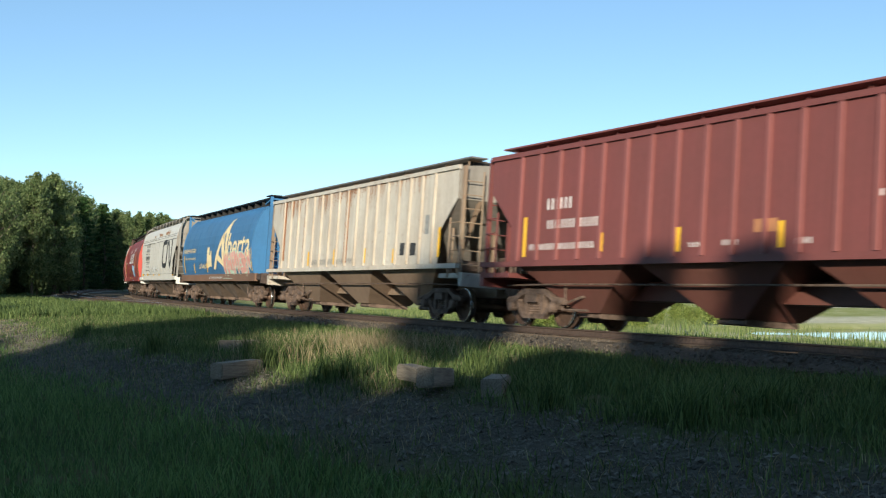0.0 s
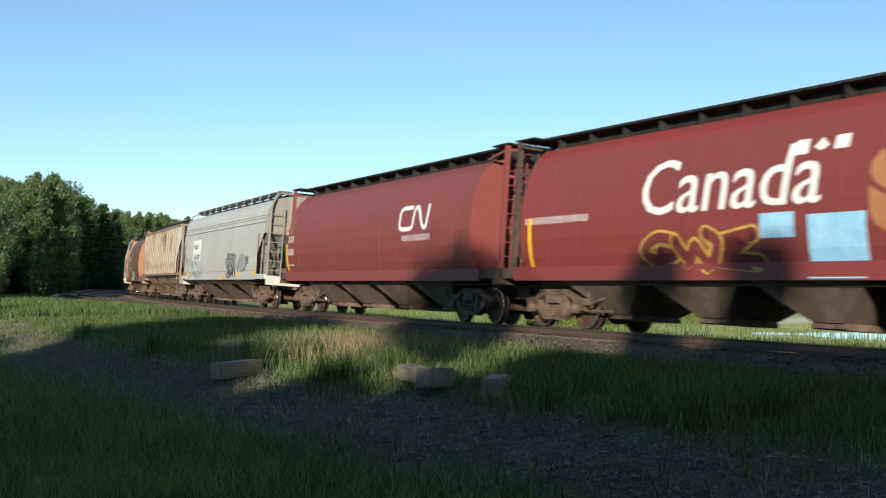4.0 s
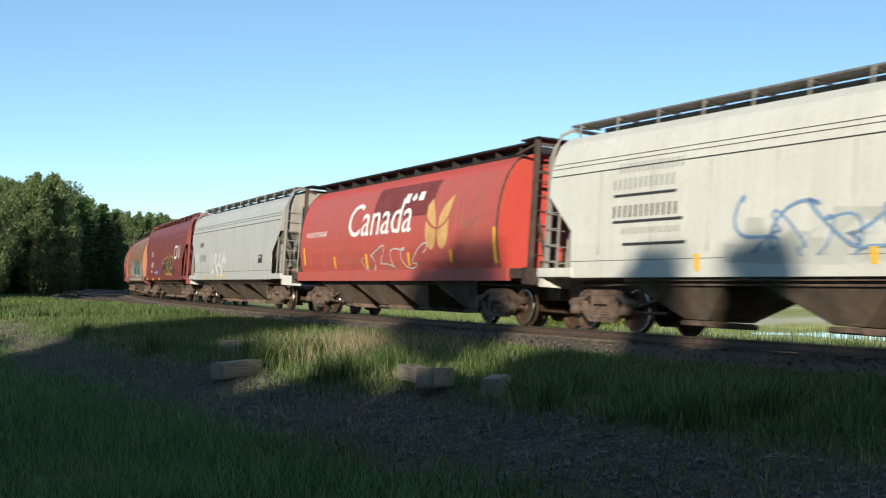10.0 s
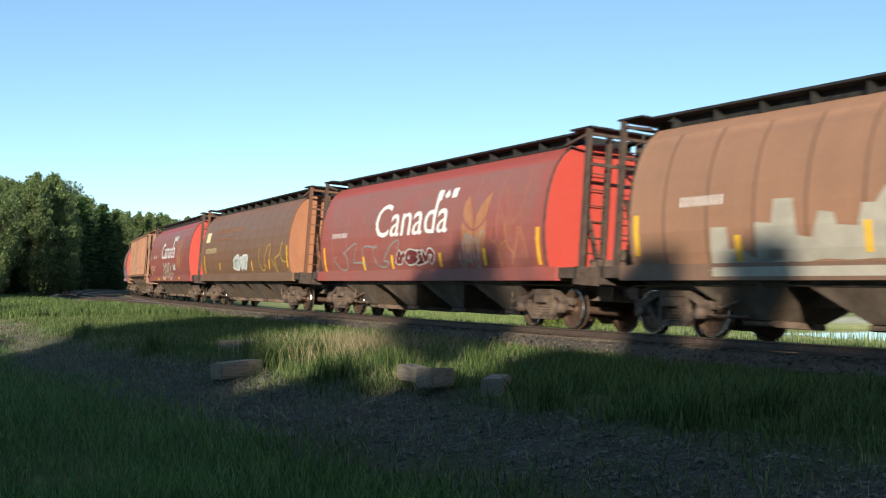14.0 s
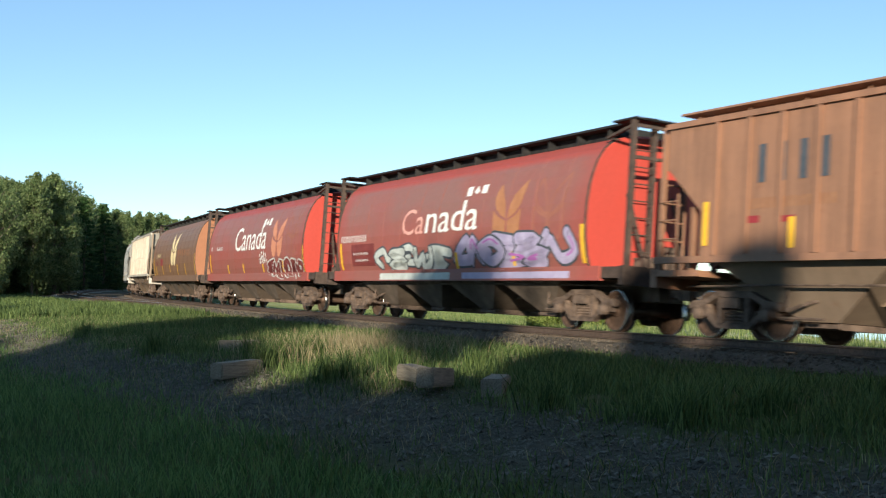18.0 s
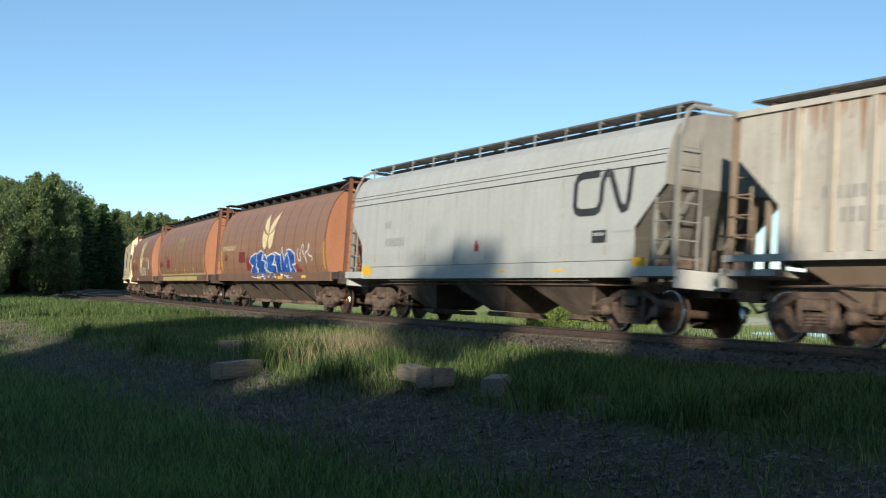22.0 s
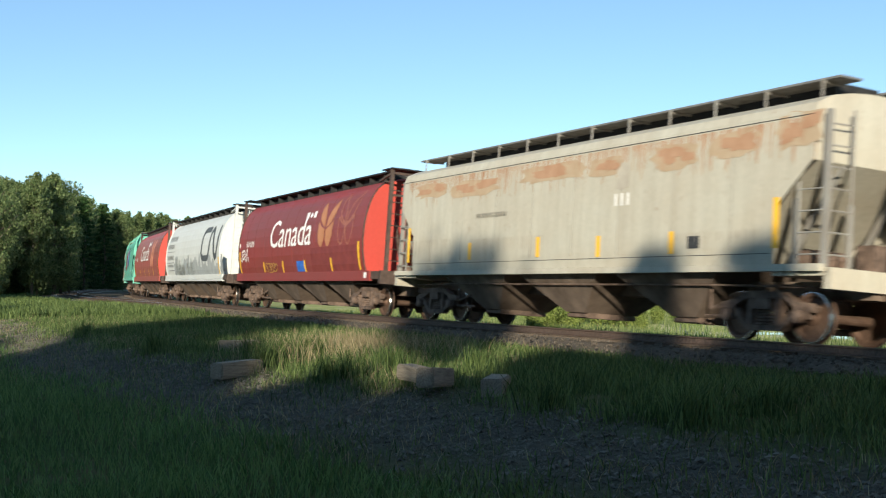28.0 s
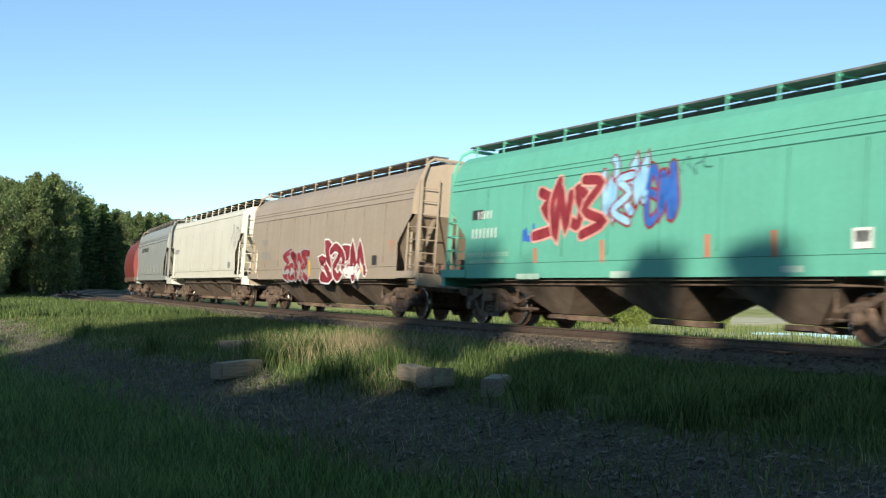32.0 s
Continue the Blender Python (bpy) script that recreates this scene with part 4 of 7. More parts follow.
        if kind == "rib":
            for x in np.linspace(-6.55, 6.55, 17):
                for sy in (-1, 1):
                    rb = part("side_rib", cached("side_rib:rib", lambda bm: box(bm, -0.042, 0.042, -0.055, 0.055, 1.53, 4.05)), spec.get("rib", side), car)
                    rb.matrix_basis = pose(x, sy * 1.50, 0)
            part("top_chord", cached("top_chord:rib", lambda bm: [box(bm, -8.0, 8.0, sy * 1.51 - 0.05, sy * 1.51 + 0.05, 4.04, 4.15) for sy in (-1, 1)]), spec.get("chord", side), car)
        if kind in ("smooth", "grain"):
            for x in np.linspace(-6.0, 6.0, 8):
                wl = part("weld_seam", cached("weld_seam:" + kind, lambda bm: box(bm, -0.004, 0.004, -half(kind, 2.5) - 0.002, -half(kind, 2.5) + 0.02, 1.6, 3.36)), spec.get("seam", PALE_SIDE[1]), car)
                wl.matrix_basis = pose(x, 0, 0)
            for z in ((3.40, 3.58, 3.68, 1.47) if kind == "smooth" else (3.88, 1.52)):
                w = half(kind, z)
                part("side_seam", cached("side_seam:%s%.2f" % (kind, z), lambda bm: [box(bm, -7.0 if z < 2 else -7.9, 7.0 if z < 2 else 7.9, sy * w - 0.012, sy * w + 0.012, z, z + (0.012 if z > 3.45 or z < 2 else 0.022)) for sy in (-1, 1)]), spec.get("seam", M_INK), car)
    for sg in (-1, 1):
        part("coupler", cached("coupler:%d" % sg, lambda bm, sg=sg: (box(bm, *sorted((sg * 8.2, sg * 8.75)), -0.09, 0.09, 0.80, 0.98), box(bm, *sorted((sg * 8.62, sg * 8.90)), -0.16, 0.16, 0.74, 1.02), tube(bm, [(sg * 8.3, 0.35, 0.85), (sg * 8.6, 0.38, 0.55), (sg * 8.95, 0.33, 0.62)], 0.03, 6))), M_TRUCK, car)
        add_truck(car, sg * 6.42)
    part("brake_pipe", cached("brake_pipe:all", lambda bm: tube(bm, [(-7.9, -0.9, 0.98), (-5.2, -1.25, 0.99), (5.2, -1.25, 0.99), (7.9, -0.9, 0.98)], 0.022, 6)), M_TRUCK, car)
    for x in (-5.05, 5.05):
        bb = part("brake_rigging", cached("brake_rigging:all", lambda bm: (tube(bm, [(0, -1.1, 0.55), (0.5, -1.0, 0.72), (0.9, -0.6, 0.8)], 0.03, 5), tube(bm, [(-0.3, -0.95, 0.42), (0.7, -0.95, 0.42)], 0.03, 5), tube(bm, [(0, -1.1, 0.55), (0.0, -1.1, 1.0)], 0.025, 5))), M_TRUCK, car)
        bb.matrix_basis = pose(x, 0, 0, 0, 0, 0)
    return car


# ---- lettering, emblems and graffiti, laid on the camera's side of a car ----
INK = {
    "white": M_WHITE, "cream": M_CREAMLET, "ink": M_INK, "grey": M_GREYLET, "yellow": M_YELLOW,
    "lilac": plain("lilac_spray", (0.36, 0.30, 0.46), (0.48, 0.42, 0.58), 4, 0.5, 0, 0, 0),
    "purple": plain("purple_spray", (0.34, 0.10, 0.36), (0.46, 0.17, 0.46), 4, 0.5, 0, 0, 0),
    "blue": plain("blue_spray", (0.03, 0.10, 0.42), (0.06, 0.18, 0.55), 3, 0.5, 0, 0, 0),
    "sky": plain("sky_blue_spray", (0.22, 0.48, 0.75), (0.42, 0.66, 0.85), 3, 0.5, 0, 0, 0),
    "green": plain("green_spray", (0.02, 0.16, 0.05), (0.05, 0.26, 0.09), 3, 0.5, 0, 0, 0),
    "teal": plain("teal_spray", (0.05, 0.14, 0.13), (0.09, 0.22, 0.20), 3, 0.5, 0, 0, 0),
    "mint": plain("mint_spray", (0.38, 0.55, 0.44), (0.55, 0.68, 0.58), 3, 0.5, 0, 0, 0),
    "pink": plain("pink_spray", (0.62, 0.28, 0.24), (0.75, 0.42, 0.36), 3, 0.5, 0, 0, 0),
    "darkred": plain("dark_red_spray", (0.20, 0.02, 0.03), (0.32, 0.04, 0.05), 3, 0.5, 0, 0, 0),
    "gold": plain("gold_spray", (0.42, 0.26, 0.05), (0.60, 0.40, 0.10), 3, 0.5, 0, 0, 0),
    "silver": plain("silver_spray", (0.42, 0.44, 0.42), (0.60, 0.62, 0.60), 2.5, 0.5, 0, 0, 0),
    "midgrey": plain("mid_grey_overspray", (0.27, 0.28, 0.28), (0.37, 0.38, 0.38), 2.5, 0.6, 0, 0, 0),
    "rust": plain("rust_stain", (0.24, 0.10, 0.05), (0.38, 0.19, 0.10), 3, 0.8, 0, 0.2, 0.003),
    "orange": plain("orange_patch", (0.50, 0.19, 0.115), (0.60, 0.26, 0.16), 2, 0.6, 0, 0, 0),
    "charcoal": plain("charcoal_emblem", (0.06, 0.065, 0.07), (0.10, 0.105, 0.11), 2.5, 0.6, 0, 0, 0),
    "dull": plain("dull_orange_emblem", (0.35, 0.15, 0.075), (0.44, 0.20, 0.10), 2.5, 0.6, 0, 0, 0),
    "faint": plain("faint_orange_emblem", (0.30, 0.115, 0.085), (0.36, 0.145, 0.10), 2.5, 0.6, 0, 0, 0),
    "maroon": plain("maroon_patch", (0.15, 0.03, 0.03), (0.22, 0.05, 0.045), 2.5, 0.6, 0, 0, 0),
    "brown": plain("dark_brown_spray", (0.05, 0.04, 0.035), (0.10, 0.075, 0.06), 2.5, 0.6, 0, 0, 0),
    "straw": plain("straw_band", (0.40, 0.31, 0.13), (0.52, 0.42, 0.20), 2.5, 0.7, 0, 0, 0),
    "slate": plain("slate_blue_panel", (0.05, 0.06, 0.075), (0.09, 0.10, 0.12), 2.5, 0.5, 0, 0, 0),
    "steel": plain("steel_blue_spray", (0.12, 0.20, 0.34), (0.22, 0.34, 0.50), 2.5, 0.6, 0, 0, 0),
    "warmgrey": plain("warm_grey_overspray", (0.42, 0.41, 0.37), (0.52, 0.51, 0.47), 2.5, 0.6, 0, 0, 0),
    "wheatgold": plain("wheat_gold_emblem", (0.55, 0.30, 0.11), (0.68, 0.42, 0.18), 2.5, 0.6, 0, 0, 0),
    "rustwash": plain("rust_wash", (0.36, 0.26, 0.17), (0.43, 0.33, 0.23), 2.5, 0.8, 0, 0.1, 0.003),
    "rustsoft": plain("soft_rust", (0.34, 0.19, 0.115), (0.41, 0.25, 0.16), 2.5, 0.8, 0, 0.1, 0.003),
    "taupe": plain("taupe_patch", (0.34, 0.30, 0.25), (0.45, 0.40, 0.33), 2.0, 0.7, 0, 0, 0),
}
_lift = [0.006]


def lay(c, name, polys, ink, label="", lift=None):
    """Polygons given in (x, z) of the car's side become thin paint that follows the side's curve."""
    car, kind = c
    bm = bmesh.new()
    for poly in polys:
        vs = [bm.verts.new((x, 0, z)) for x, z in poly]
        try:
            bm.faces.new(vs)
        except ValueError:
            continue
    bmesh.ops.remove_doubles(bm, verts=bm.verts, dist=0.0005)
    bmesh.ops.triangulate(bm, faces=bm.faces)
    zs = [q[1] for q in PROFILE[kind]]
    if kind == "cyl":
        for z in zs[:-2]:
            bmesh.ops.bisect_plane(bm, geom=bm.verts[:] + bm.edges[:] + bm.faces[:], plane_co=(0, 0, z), plane_no=(0, 0, 1))
    up = lift if lift is not None else _lift[0]
    for v in bm.verts:
        v.co.z = min(v.co.z, 4.04 if kind == "rib" else 4.15)
        z = v.co.z
        w = half(kind, z) if z > zs[0] else (1.50 if kind == "cyl" else PROFILE[kind][0][0] + (0.07 if kind != "smooth" else 0.0))
        v.co.y = -w - up - (0.055 if kind == "rib" else 0.0) * 0
    for f in bm.faces:
        f.normal_update()
        if f.normal.y > 0:
            f.normal_flip()
    ob = part(name, bm, INK[ink], car, label)
    if name in ("lettering", "wheat_emblem", "graffiti_stroke", "graffiti_fill", "graffiti_rim", "graffiti_shine", "rust_stain", "flag_mark"):
        ob["kind"] = "stuff"
    return ob


def rect(x0, x1, z0, z1):
    return [(x0, z0), (x1, z0), (x1, z1), (x0, z1)]


def stripe(c, x, z0, z1, ink="yellow", w=0.15):
    lay(c, "reflector_stripe", [rect(x - w / 2, x + w / 2, z0, z1)], ink, lift=0.014)


def panel(c, x0, x1, z0, z1, ink, name="panel"):
    lay(c, name, [rect(x0, x1, z0, z1)], ink, lift=0.007)


def word(c, x0, x1, z0, z1, n, ink):
    """Unreadable or private writing: a row of plain bars."""
    n = max(n, round((x1 - x0) / (0.72 * (z1 - z0)))) if n > 1 else n
    w = (x1 - x0) / n
    pol = []
    for i in range(n):
        a, b = x0 + i * w + w * 0.32, x0 + (i + 1) * w - w * 0.32
        pol.append(rect(a, b, z0, z1))
    lay(c, "lettering", pol, ink, lift=0.012)


def ribbon(pts, w):
    """Polygons of a flat band of width w along points, joined at the bends."""
    if len(pts) > 2 and pts[0] == pts[-1]:
        pts = pts[:-1]
        closed = True
    else:
        closed = False
    n = len(pts)
    lr = []
    for i in range(n):
        a = pts[(i - 1) % n] if closed or i > 0 else pts[0]
        b = pts[(i + 1) % n] if closed or i < n - 1 else pts[-1]
        p = pts[i]
        d1 = Vector((p[0] - a[0], p[1] - a[1]))
        d2 = Vector((b[0] - p[0], b[1] - p[1]))
        d1 = d1.normalized() if d1.length > 1e-6 else d2.normalized()
        d2 = d2.normalized() if d2.length > 1e-6 else d1
        m = d1 + d2
        m = m.normalized() if m.length > 0.15 else d2
        k = w / 2 / max(0.5, m.dot(d2))
        lr.append(((p[0] - m.y * k, p[1] + m.x * k), (p[0] + m.y * k, p[1] - m.x * k)))
    out = []
    for i in range(n if closed else n - 1):
        (al, ar), (bl, br) = lr[i], lr[(i + 1) % n]
        out.append([al, ar, br, bl])
    return out


def logo(c, x0, x1, z0, z1, ink):
    """A winding ribbon emblem."""
    w = 0.17 * (z1 - z0)
    X = lambda f: x0 + (x1 - x0) * f
    Z = lambda f: z0 + (z1 - z0) * f
    pts = [(0.44, 0.92), (0.14, 0.92), (0.06, 0.86), (0.03, 0.74), (0.03, 0.26), (0.06, 0.14), (0.14, 0.08), (0.40, 0.08), (0.46, 0.14), (0.49, 0.30), (0.50, 0.72), (0.53, 0.86), (0.58, 0.92), (0.64, 0.86), (0.80, 0.20), (0.86, 0.08), (0.92, 0.12), (0.95, 0.30), (0.97, 0.98)]
    q = [(X(a), Z(b)) for a, b in pts]
    pol = ribbon(q, w)
    lay(c, "emblem", pol, ink, "winding ribbon emblem", lift=0.010)


def _glyphs(text):
    cu = bpy.data.curves.new("glyphs", "FONT")
    cu.body = text
    cu.resolution_u = 3
    ob = bpy.data.objects.new("glyphs", cu)
    me = bpy.data.meshes.new_from_object(ob)
    v = [(p.co.x, p.co.y) for p in me.vertices]
    f = [list(p.vertices) for p in me.polygons]
    bpy.data.objects.remove(ob)
    bpy.data.curves.remove(cu)
    bpy.data.meshes.remove(me)
    return v, f


def lettered(c, text, x0, x1, z0, z1, ink, shear=0.0, bold=0.0):
    v, f = _glyphs(text)
    ax, bx = min(p[0] for p in v), max(p[0] for p in v)
    az, bz = min(p[1] for p in v), max(p[1] for p in v)
    P = [(x0 + (x1 - x0) * (p[0] - ax) / (bx - ax) + shear * (p[1] - az) / (bz - az), z0 + (z1 - z0) * (p[1] - az) / (bz - az)) for p in v]
    lay(c, "lettering", [[P[i] for i in q] for q in f], ink, 'the word "%s"' % text, lift=0.010)
    if bold:
        lay(c, "lettering", [[(P[i][0] + bold, P[i][1]) for i in q] for q in f], ink, lift=0.011)


def flag(c, x0, x1, z0, z1, ink):
    w = x1 - x0
    lay(c, "flag_mark", [rect(x0, x0 + 0.26 * w, z0, z1), rect(x0 + 0.74 * w, x1, z0 + 0.1 * (z1 - z0), z1), [(x0 + 0.36 * w, z0 + 0.4 * (z1 - z0)), (x0 + 0.5 * w, z0 + 0.1 * (z1 - z0)), (x0 + 0.64 * w, z0 + 0.4 * (z1 - z0)), (x0 + 0.5 * w, z1)]], ink, lift=0.010)


SHEAF = [[(0.485, 0.40), (0.36, 0.45), (0.20, 0.56), (0.13, 0.68), (0.13, 0.82), (0.24, 0.97), (0.35, 0.80), (0.44, 0.62)],
         [(0.525, 0.40), (0.57, 0.62), (0.67, 0.78), (0.95, 1.0), (0.92, 0.80), (0.86, 0.62), (0.77, 0.51), (0.65, 0.44)],
         [(0.485, 0.36), (0.47, 0.16), (0.40, 0.03), (0.30, 0.0), (0.20, 0.08), (0.13, 0.24), (0.12, 0.54), (0.26, 0.44)],
         [(0.525, 0.36), (0.74, 0.44), (0.88, 0.54), (0.87, 0.24), (0.80, 0.08), (0.70, 0.0), (0.61, 0.03), (0.54, 0.16)]]


def wheat(c, x0, x1, z0, z1, ink, line=False):
    """A sheaf of four leaves, filled or in outline."""
    pol = []
    for lf in SHEAF:
        q = [(x0 + (x1 - x0) * a, z0 + (z1 - z0) * b) for a, b in lf]
        if line:
            pol += ribbon(q + q[:1], 0.055)
        else:
            pol.append(q)
    lay(c, "wheat_emblem", pol, ink, "leafy wheat emblem", lift=0.008)


def blob(r, x0, x1, z0, z1, n=14, rough=0.13):
    cx, cz, rx, rz = (x0 + x1) / 2, (z0 + z1) / 2, (x1 - x0) / 2, (z1 - z0) / 2
    out = []
    for k in range(n):
        a = 2 * math.pi * k / n
        sx, sz = math.copysign(abs(math.cos(a)) ** 0.55, math.cos(a)), math.copysign(abs(math.sin(a)) ** 0.55, math.sin(a))
        q = 1 + r.uniform(-rough, rough)
        out.append((cx + rx * sx * q, cz + rz * sz * q))
    return out


STROKES = (
    ((0.05, 0.15), (0.30, 0.95), (0.48, 0.30), (0.78, 0.98), (0.98, 0.30), (0.70, 0.05)),
    ((0.98, 0.75), (0.45, 0.98), (0.05, 0.50), (0.45, 0.08), (0.90, 0.35), (0.45, 0.58)),
    ((0.02, 0.85), (0.60, 0.98), (0.25, 0.52), (0.98, 0.60), (0.30, 0.04), (0.95, 0.10)),
    ((0.25, 0.02), (0.00, 0.60), (0.50, 0.98), (0.62, 0.35), (1.00, 0.75), (0.95, 0.05)),
    ((0.90, 0.98), (0.10, 0.75), (0.75, 0.50), (0.05, 0.25), (0.98, 0.02)),
)


def smooth_line(pts, n=5):
    """Points of a soft curve through the given ones."""
    out = []
    for i in range(len(pts) - 1):
        p0, p1, p2, p3 = pts[max(0, i - 1)], pts[i], pts[i + 1], pts[min(len(pts) - 1, i + 2)]
        for k in range(n):
            u = k / n
            out.append(tuple(0.5 * (2 * p1[j] + (p2[j] - p0[j]) * u + (2 * p0[j] - 5 * p1[j] + 4 * p2[j] - p3[j]) * u * u + (3 * p1[j] - p0[j] - 3 * p2[j] + p3[j]) * u ** 3) for j in (0, 1)))
    return out + [pts[-1]]


def disc(p, rad, n=9):
    return [(p[0] + rad * math.cos(2 * math.pi * k / n), p[1] + rad * math.sin(2 * math.pi * k / n)) for k in range(n)]


def graffiti(c, x0, x1, z0, z1, n, fill, edge, seed, inner=None, lean=0.0):
    """Swollen spray letters, none of them legible: thick winding strokes with a rim, each overlapping the next."""
    r = random.Random(seed)
    w, h = (x1 - x0) / n, z1 - z0
    layers = {0: ([], []), 1: ([], [])}
    shine = []
    last = -1
    for i in range(n):
        pick = r.randrange(len(STROKES))
        pick = (pick + 1) % len(STROKES) if pick == last else pick
        last = pick
        lo, hi = z0 + r.uniform(0.0, 0.10) * h, z1 - r.uniform(0.0, 0.16) * h
        t = min(0.34 * w, 0.26 * h) * r.uniform(0.85, 1.15)
        k = min(0.055, 0.3 * t)
        a, b = x0 + i * w - 0.06 * w, x0 + (i + 1) * w + 0.14 * w
        mu, mv = r.random() < 0.5, r.random() < 0.5
        jit = [((1 - u if mu else u) + r.uniform(-0.16, 0.16), min(1.0, max(0.0, (1 - v if mv else v) + r.uniform(-0.14, 0.14)))) for u, v in STROKES[pick]]
        pts = smooth_line([(a + (b - a) * u + lean * h * v, lo + t / 2 + (hi - lo - t) * v) for u, v in jit])
        rim, body = layers[i % 2]
        rim += ribbon(pts, t + 2 * k) + [disc(pts[0], t / 2 + k), disc(pts[-1], t / 2 + k)]
        body += ribbon(pts, t) + [disc(pts[0], t / 2), disc(pts[-1], t / 2)]
        shine += ribbon([(p[0] - 0.1 * t, p[1] + 0.18 * t) for p in pts[2:9]], 0.22 * t)
    for q in (0, 1):
        if layers[q][0]:
            lay(c, "graffiti_rim", layers[q][0], edge, lift=0.009 + 0.006 * q)
            lay(c, "graffiti_fill", layers[q][1], fill, lift=0.012 + 0.006 * q)
    if inner:
        lay(c, "graffiti_shine", shine, inner, lift=0.021)


def scrawl(c, x0, x1, z0, z1, ink, seed, w=0.05, n=22):
    """A looping spray line."""
    r = random.Random(seed)
    p, f = r.uniform(0, 6), r.uniform(2.2, 3.4)
    pts = []
    for i in range(n * 3):
        u = i / (n * 3 - 1)
        a = u * f * 2 * math.pi
        pts.append((x0 + (x1 - x0) * (u + 0.07 * math.sin(2.1 * a + p)), z0 + (z1 - z0) * (0.5 + 0.38 * math.sin(a + p) + 0.12 * math.sin(2.7 * a))))
    lay(c, "graffiti_line", ribbon(pts, w), ink, lift=0.010)


def ragged(c, x0, x1, z0, z1, ink, seed, name="graffiti_block", tooth=0.45, n=16):
    """An uneven painted patch with a jagged upper edge."""
    r = random.Random(seed)
    top = []
    for i in range(n, 0, -1):
        h = z1 - (z1 - z0) * tooth * r.random()
        a, b = i - r.uniform(0.0, 0.25), i - 1 + r.uniform(0.0, 0.25)
        top += [(x0 + (x1 - x0) * a / n, h - 0.05 * r.random()), (x0 + (x1 - x0) * b / n, h)]
    bot = [(x0 + (x1 - x0) * i / 8, z0 + (z1 - z0) * 0.08 * r.random()) for i in range(9)]
    lay(c, name, [bot + top], ink, lift=0.008)


def stain(c, x0, x1, z0, z1, ink, seed):
    """Rust runs: a soft patch broken into vertical streaks."""
    r = random.Random(seed)
    pol = []
    x = x0
    while x < x1:
        w = r.uniform(0.012, 0.05)
        h = (z1 - z0) * r.uniform(0.15, 1.0)
        pol.append([(x, z1 - h), (x + w * 0.6, z1 - h * 0.9), (x + w, z1 - 0.02 * r.random()), (x - 0.01, z1)])
        x += w * r.uniform(1.0, 4.5)
    lay(c, "rust_stain", pol, ink, lift=0.007)


def smear(c, x0, x1, z0, z1, ink, seed):
    """A patch of rust bleeding through the paint: a wide faint blot with darker ones in it."""
    r = random.Random(seed)
    lay(c, "rust_blot", [blob(r, x0, x1, z0, z1, 18, 0.22)], "rustwash", lift=0.006)
    w, h = x1 - x0, z1 - z0
    pol = []
    for i in range(4):
        cx, cz = x0 + w * r.uniform(0.2, 0.8), z0 + h * r.uniform(0.35, 0.75)
        pol.append(blob(r, cx - 0.16 * w, cx + 0.16 * w, cz - 0.2 * h, cz + 0.2 * h, 11, 0.3))
    for i, p in enumerate(pol):
        lay(c, "rust_blot", [p], ink, lift=0.008 + 0.001 * i)


def bigstroke(c, x0, x1, z0, z1, ink):
    """A tall brushed capital: three slanting strokes and a bar."""
    w, h = x1 - x0, z1 - z0
    q = lambda a, b: (x0 + a * w, z0 + b * h)
    lay(c, "lettering", [[q(0.0, 0.0), q(0.14, 0.0), q(0.62, 0.62), q(1.0, 1.0), q(0.86, 0.96), q(0.48, 0.66)], [q(0.50, 0.66), q(0.66, 0.74), q(0.76, 0.30), q(0.86, 0.0), q(0.70, 0.02), q(0.58, 0.30)], [q(0.74, 0.74), q(0.92, 0.95), q(0.90, 0.50), q(0.99, 0.18), q(0.90, 0.16), q(0.78, 0.45)], [q(0.30, 0.18), q(0.34, 0.30), q(0.90, 0.06), q(0.84, -0.02)]], ink, "brushed capital letter A", lift=0.010)


def blobmark(c, x0, x1, z0, z1, ink):
    """A small maple-leaf mark."""
    w, h = x1 - x0, z1 - z0
    p = [(0.5, 0), (0.56, 0.22), (0.85, 0.2), (0.8, 0.32), (1, 0.52), (0.88, 0.58), (0.9, 0.74), (0.68, 0.62), (0.66, 0.84), (0.5, 1), (0.34, 0.84), (0.32, 0.62), (0.1, 0.74), (0.12, 0.58), (0, 0.52), (0.2, 0.32), (0.15, 0.2), (0.44, 0.22)]
    lay(c, "leaf_mark", [[(x0 + a * w, z0 + b * h) for a, b in p]], ink, lift=0.010)


def barrel_patch(c, x0, x1, z0, z1, ink):
    """The repainted end of a barrel, from sill to eave."""
    lay(c, "repainted_end", [[(-7.24, 1.38), (x1 - 0.25, 1.38), (x1 - 0.1, 2.4), (x1 + 0.1, 3.4), (x1 + 0.35, 4.08), (-7.24, 4.08)]], ink, lift=0.006)


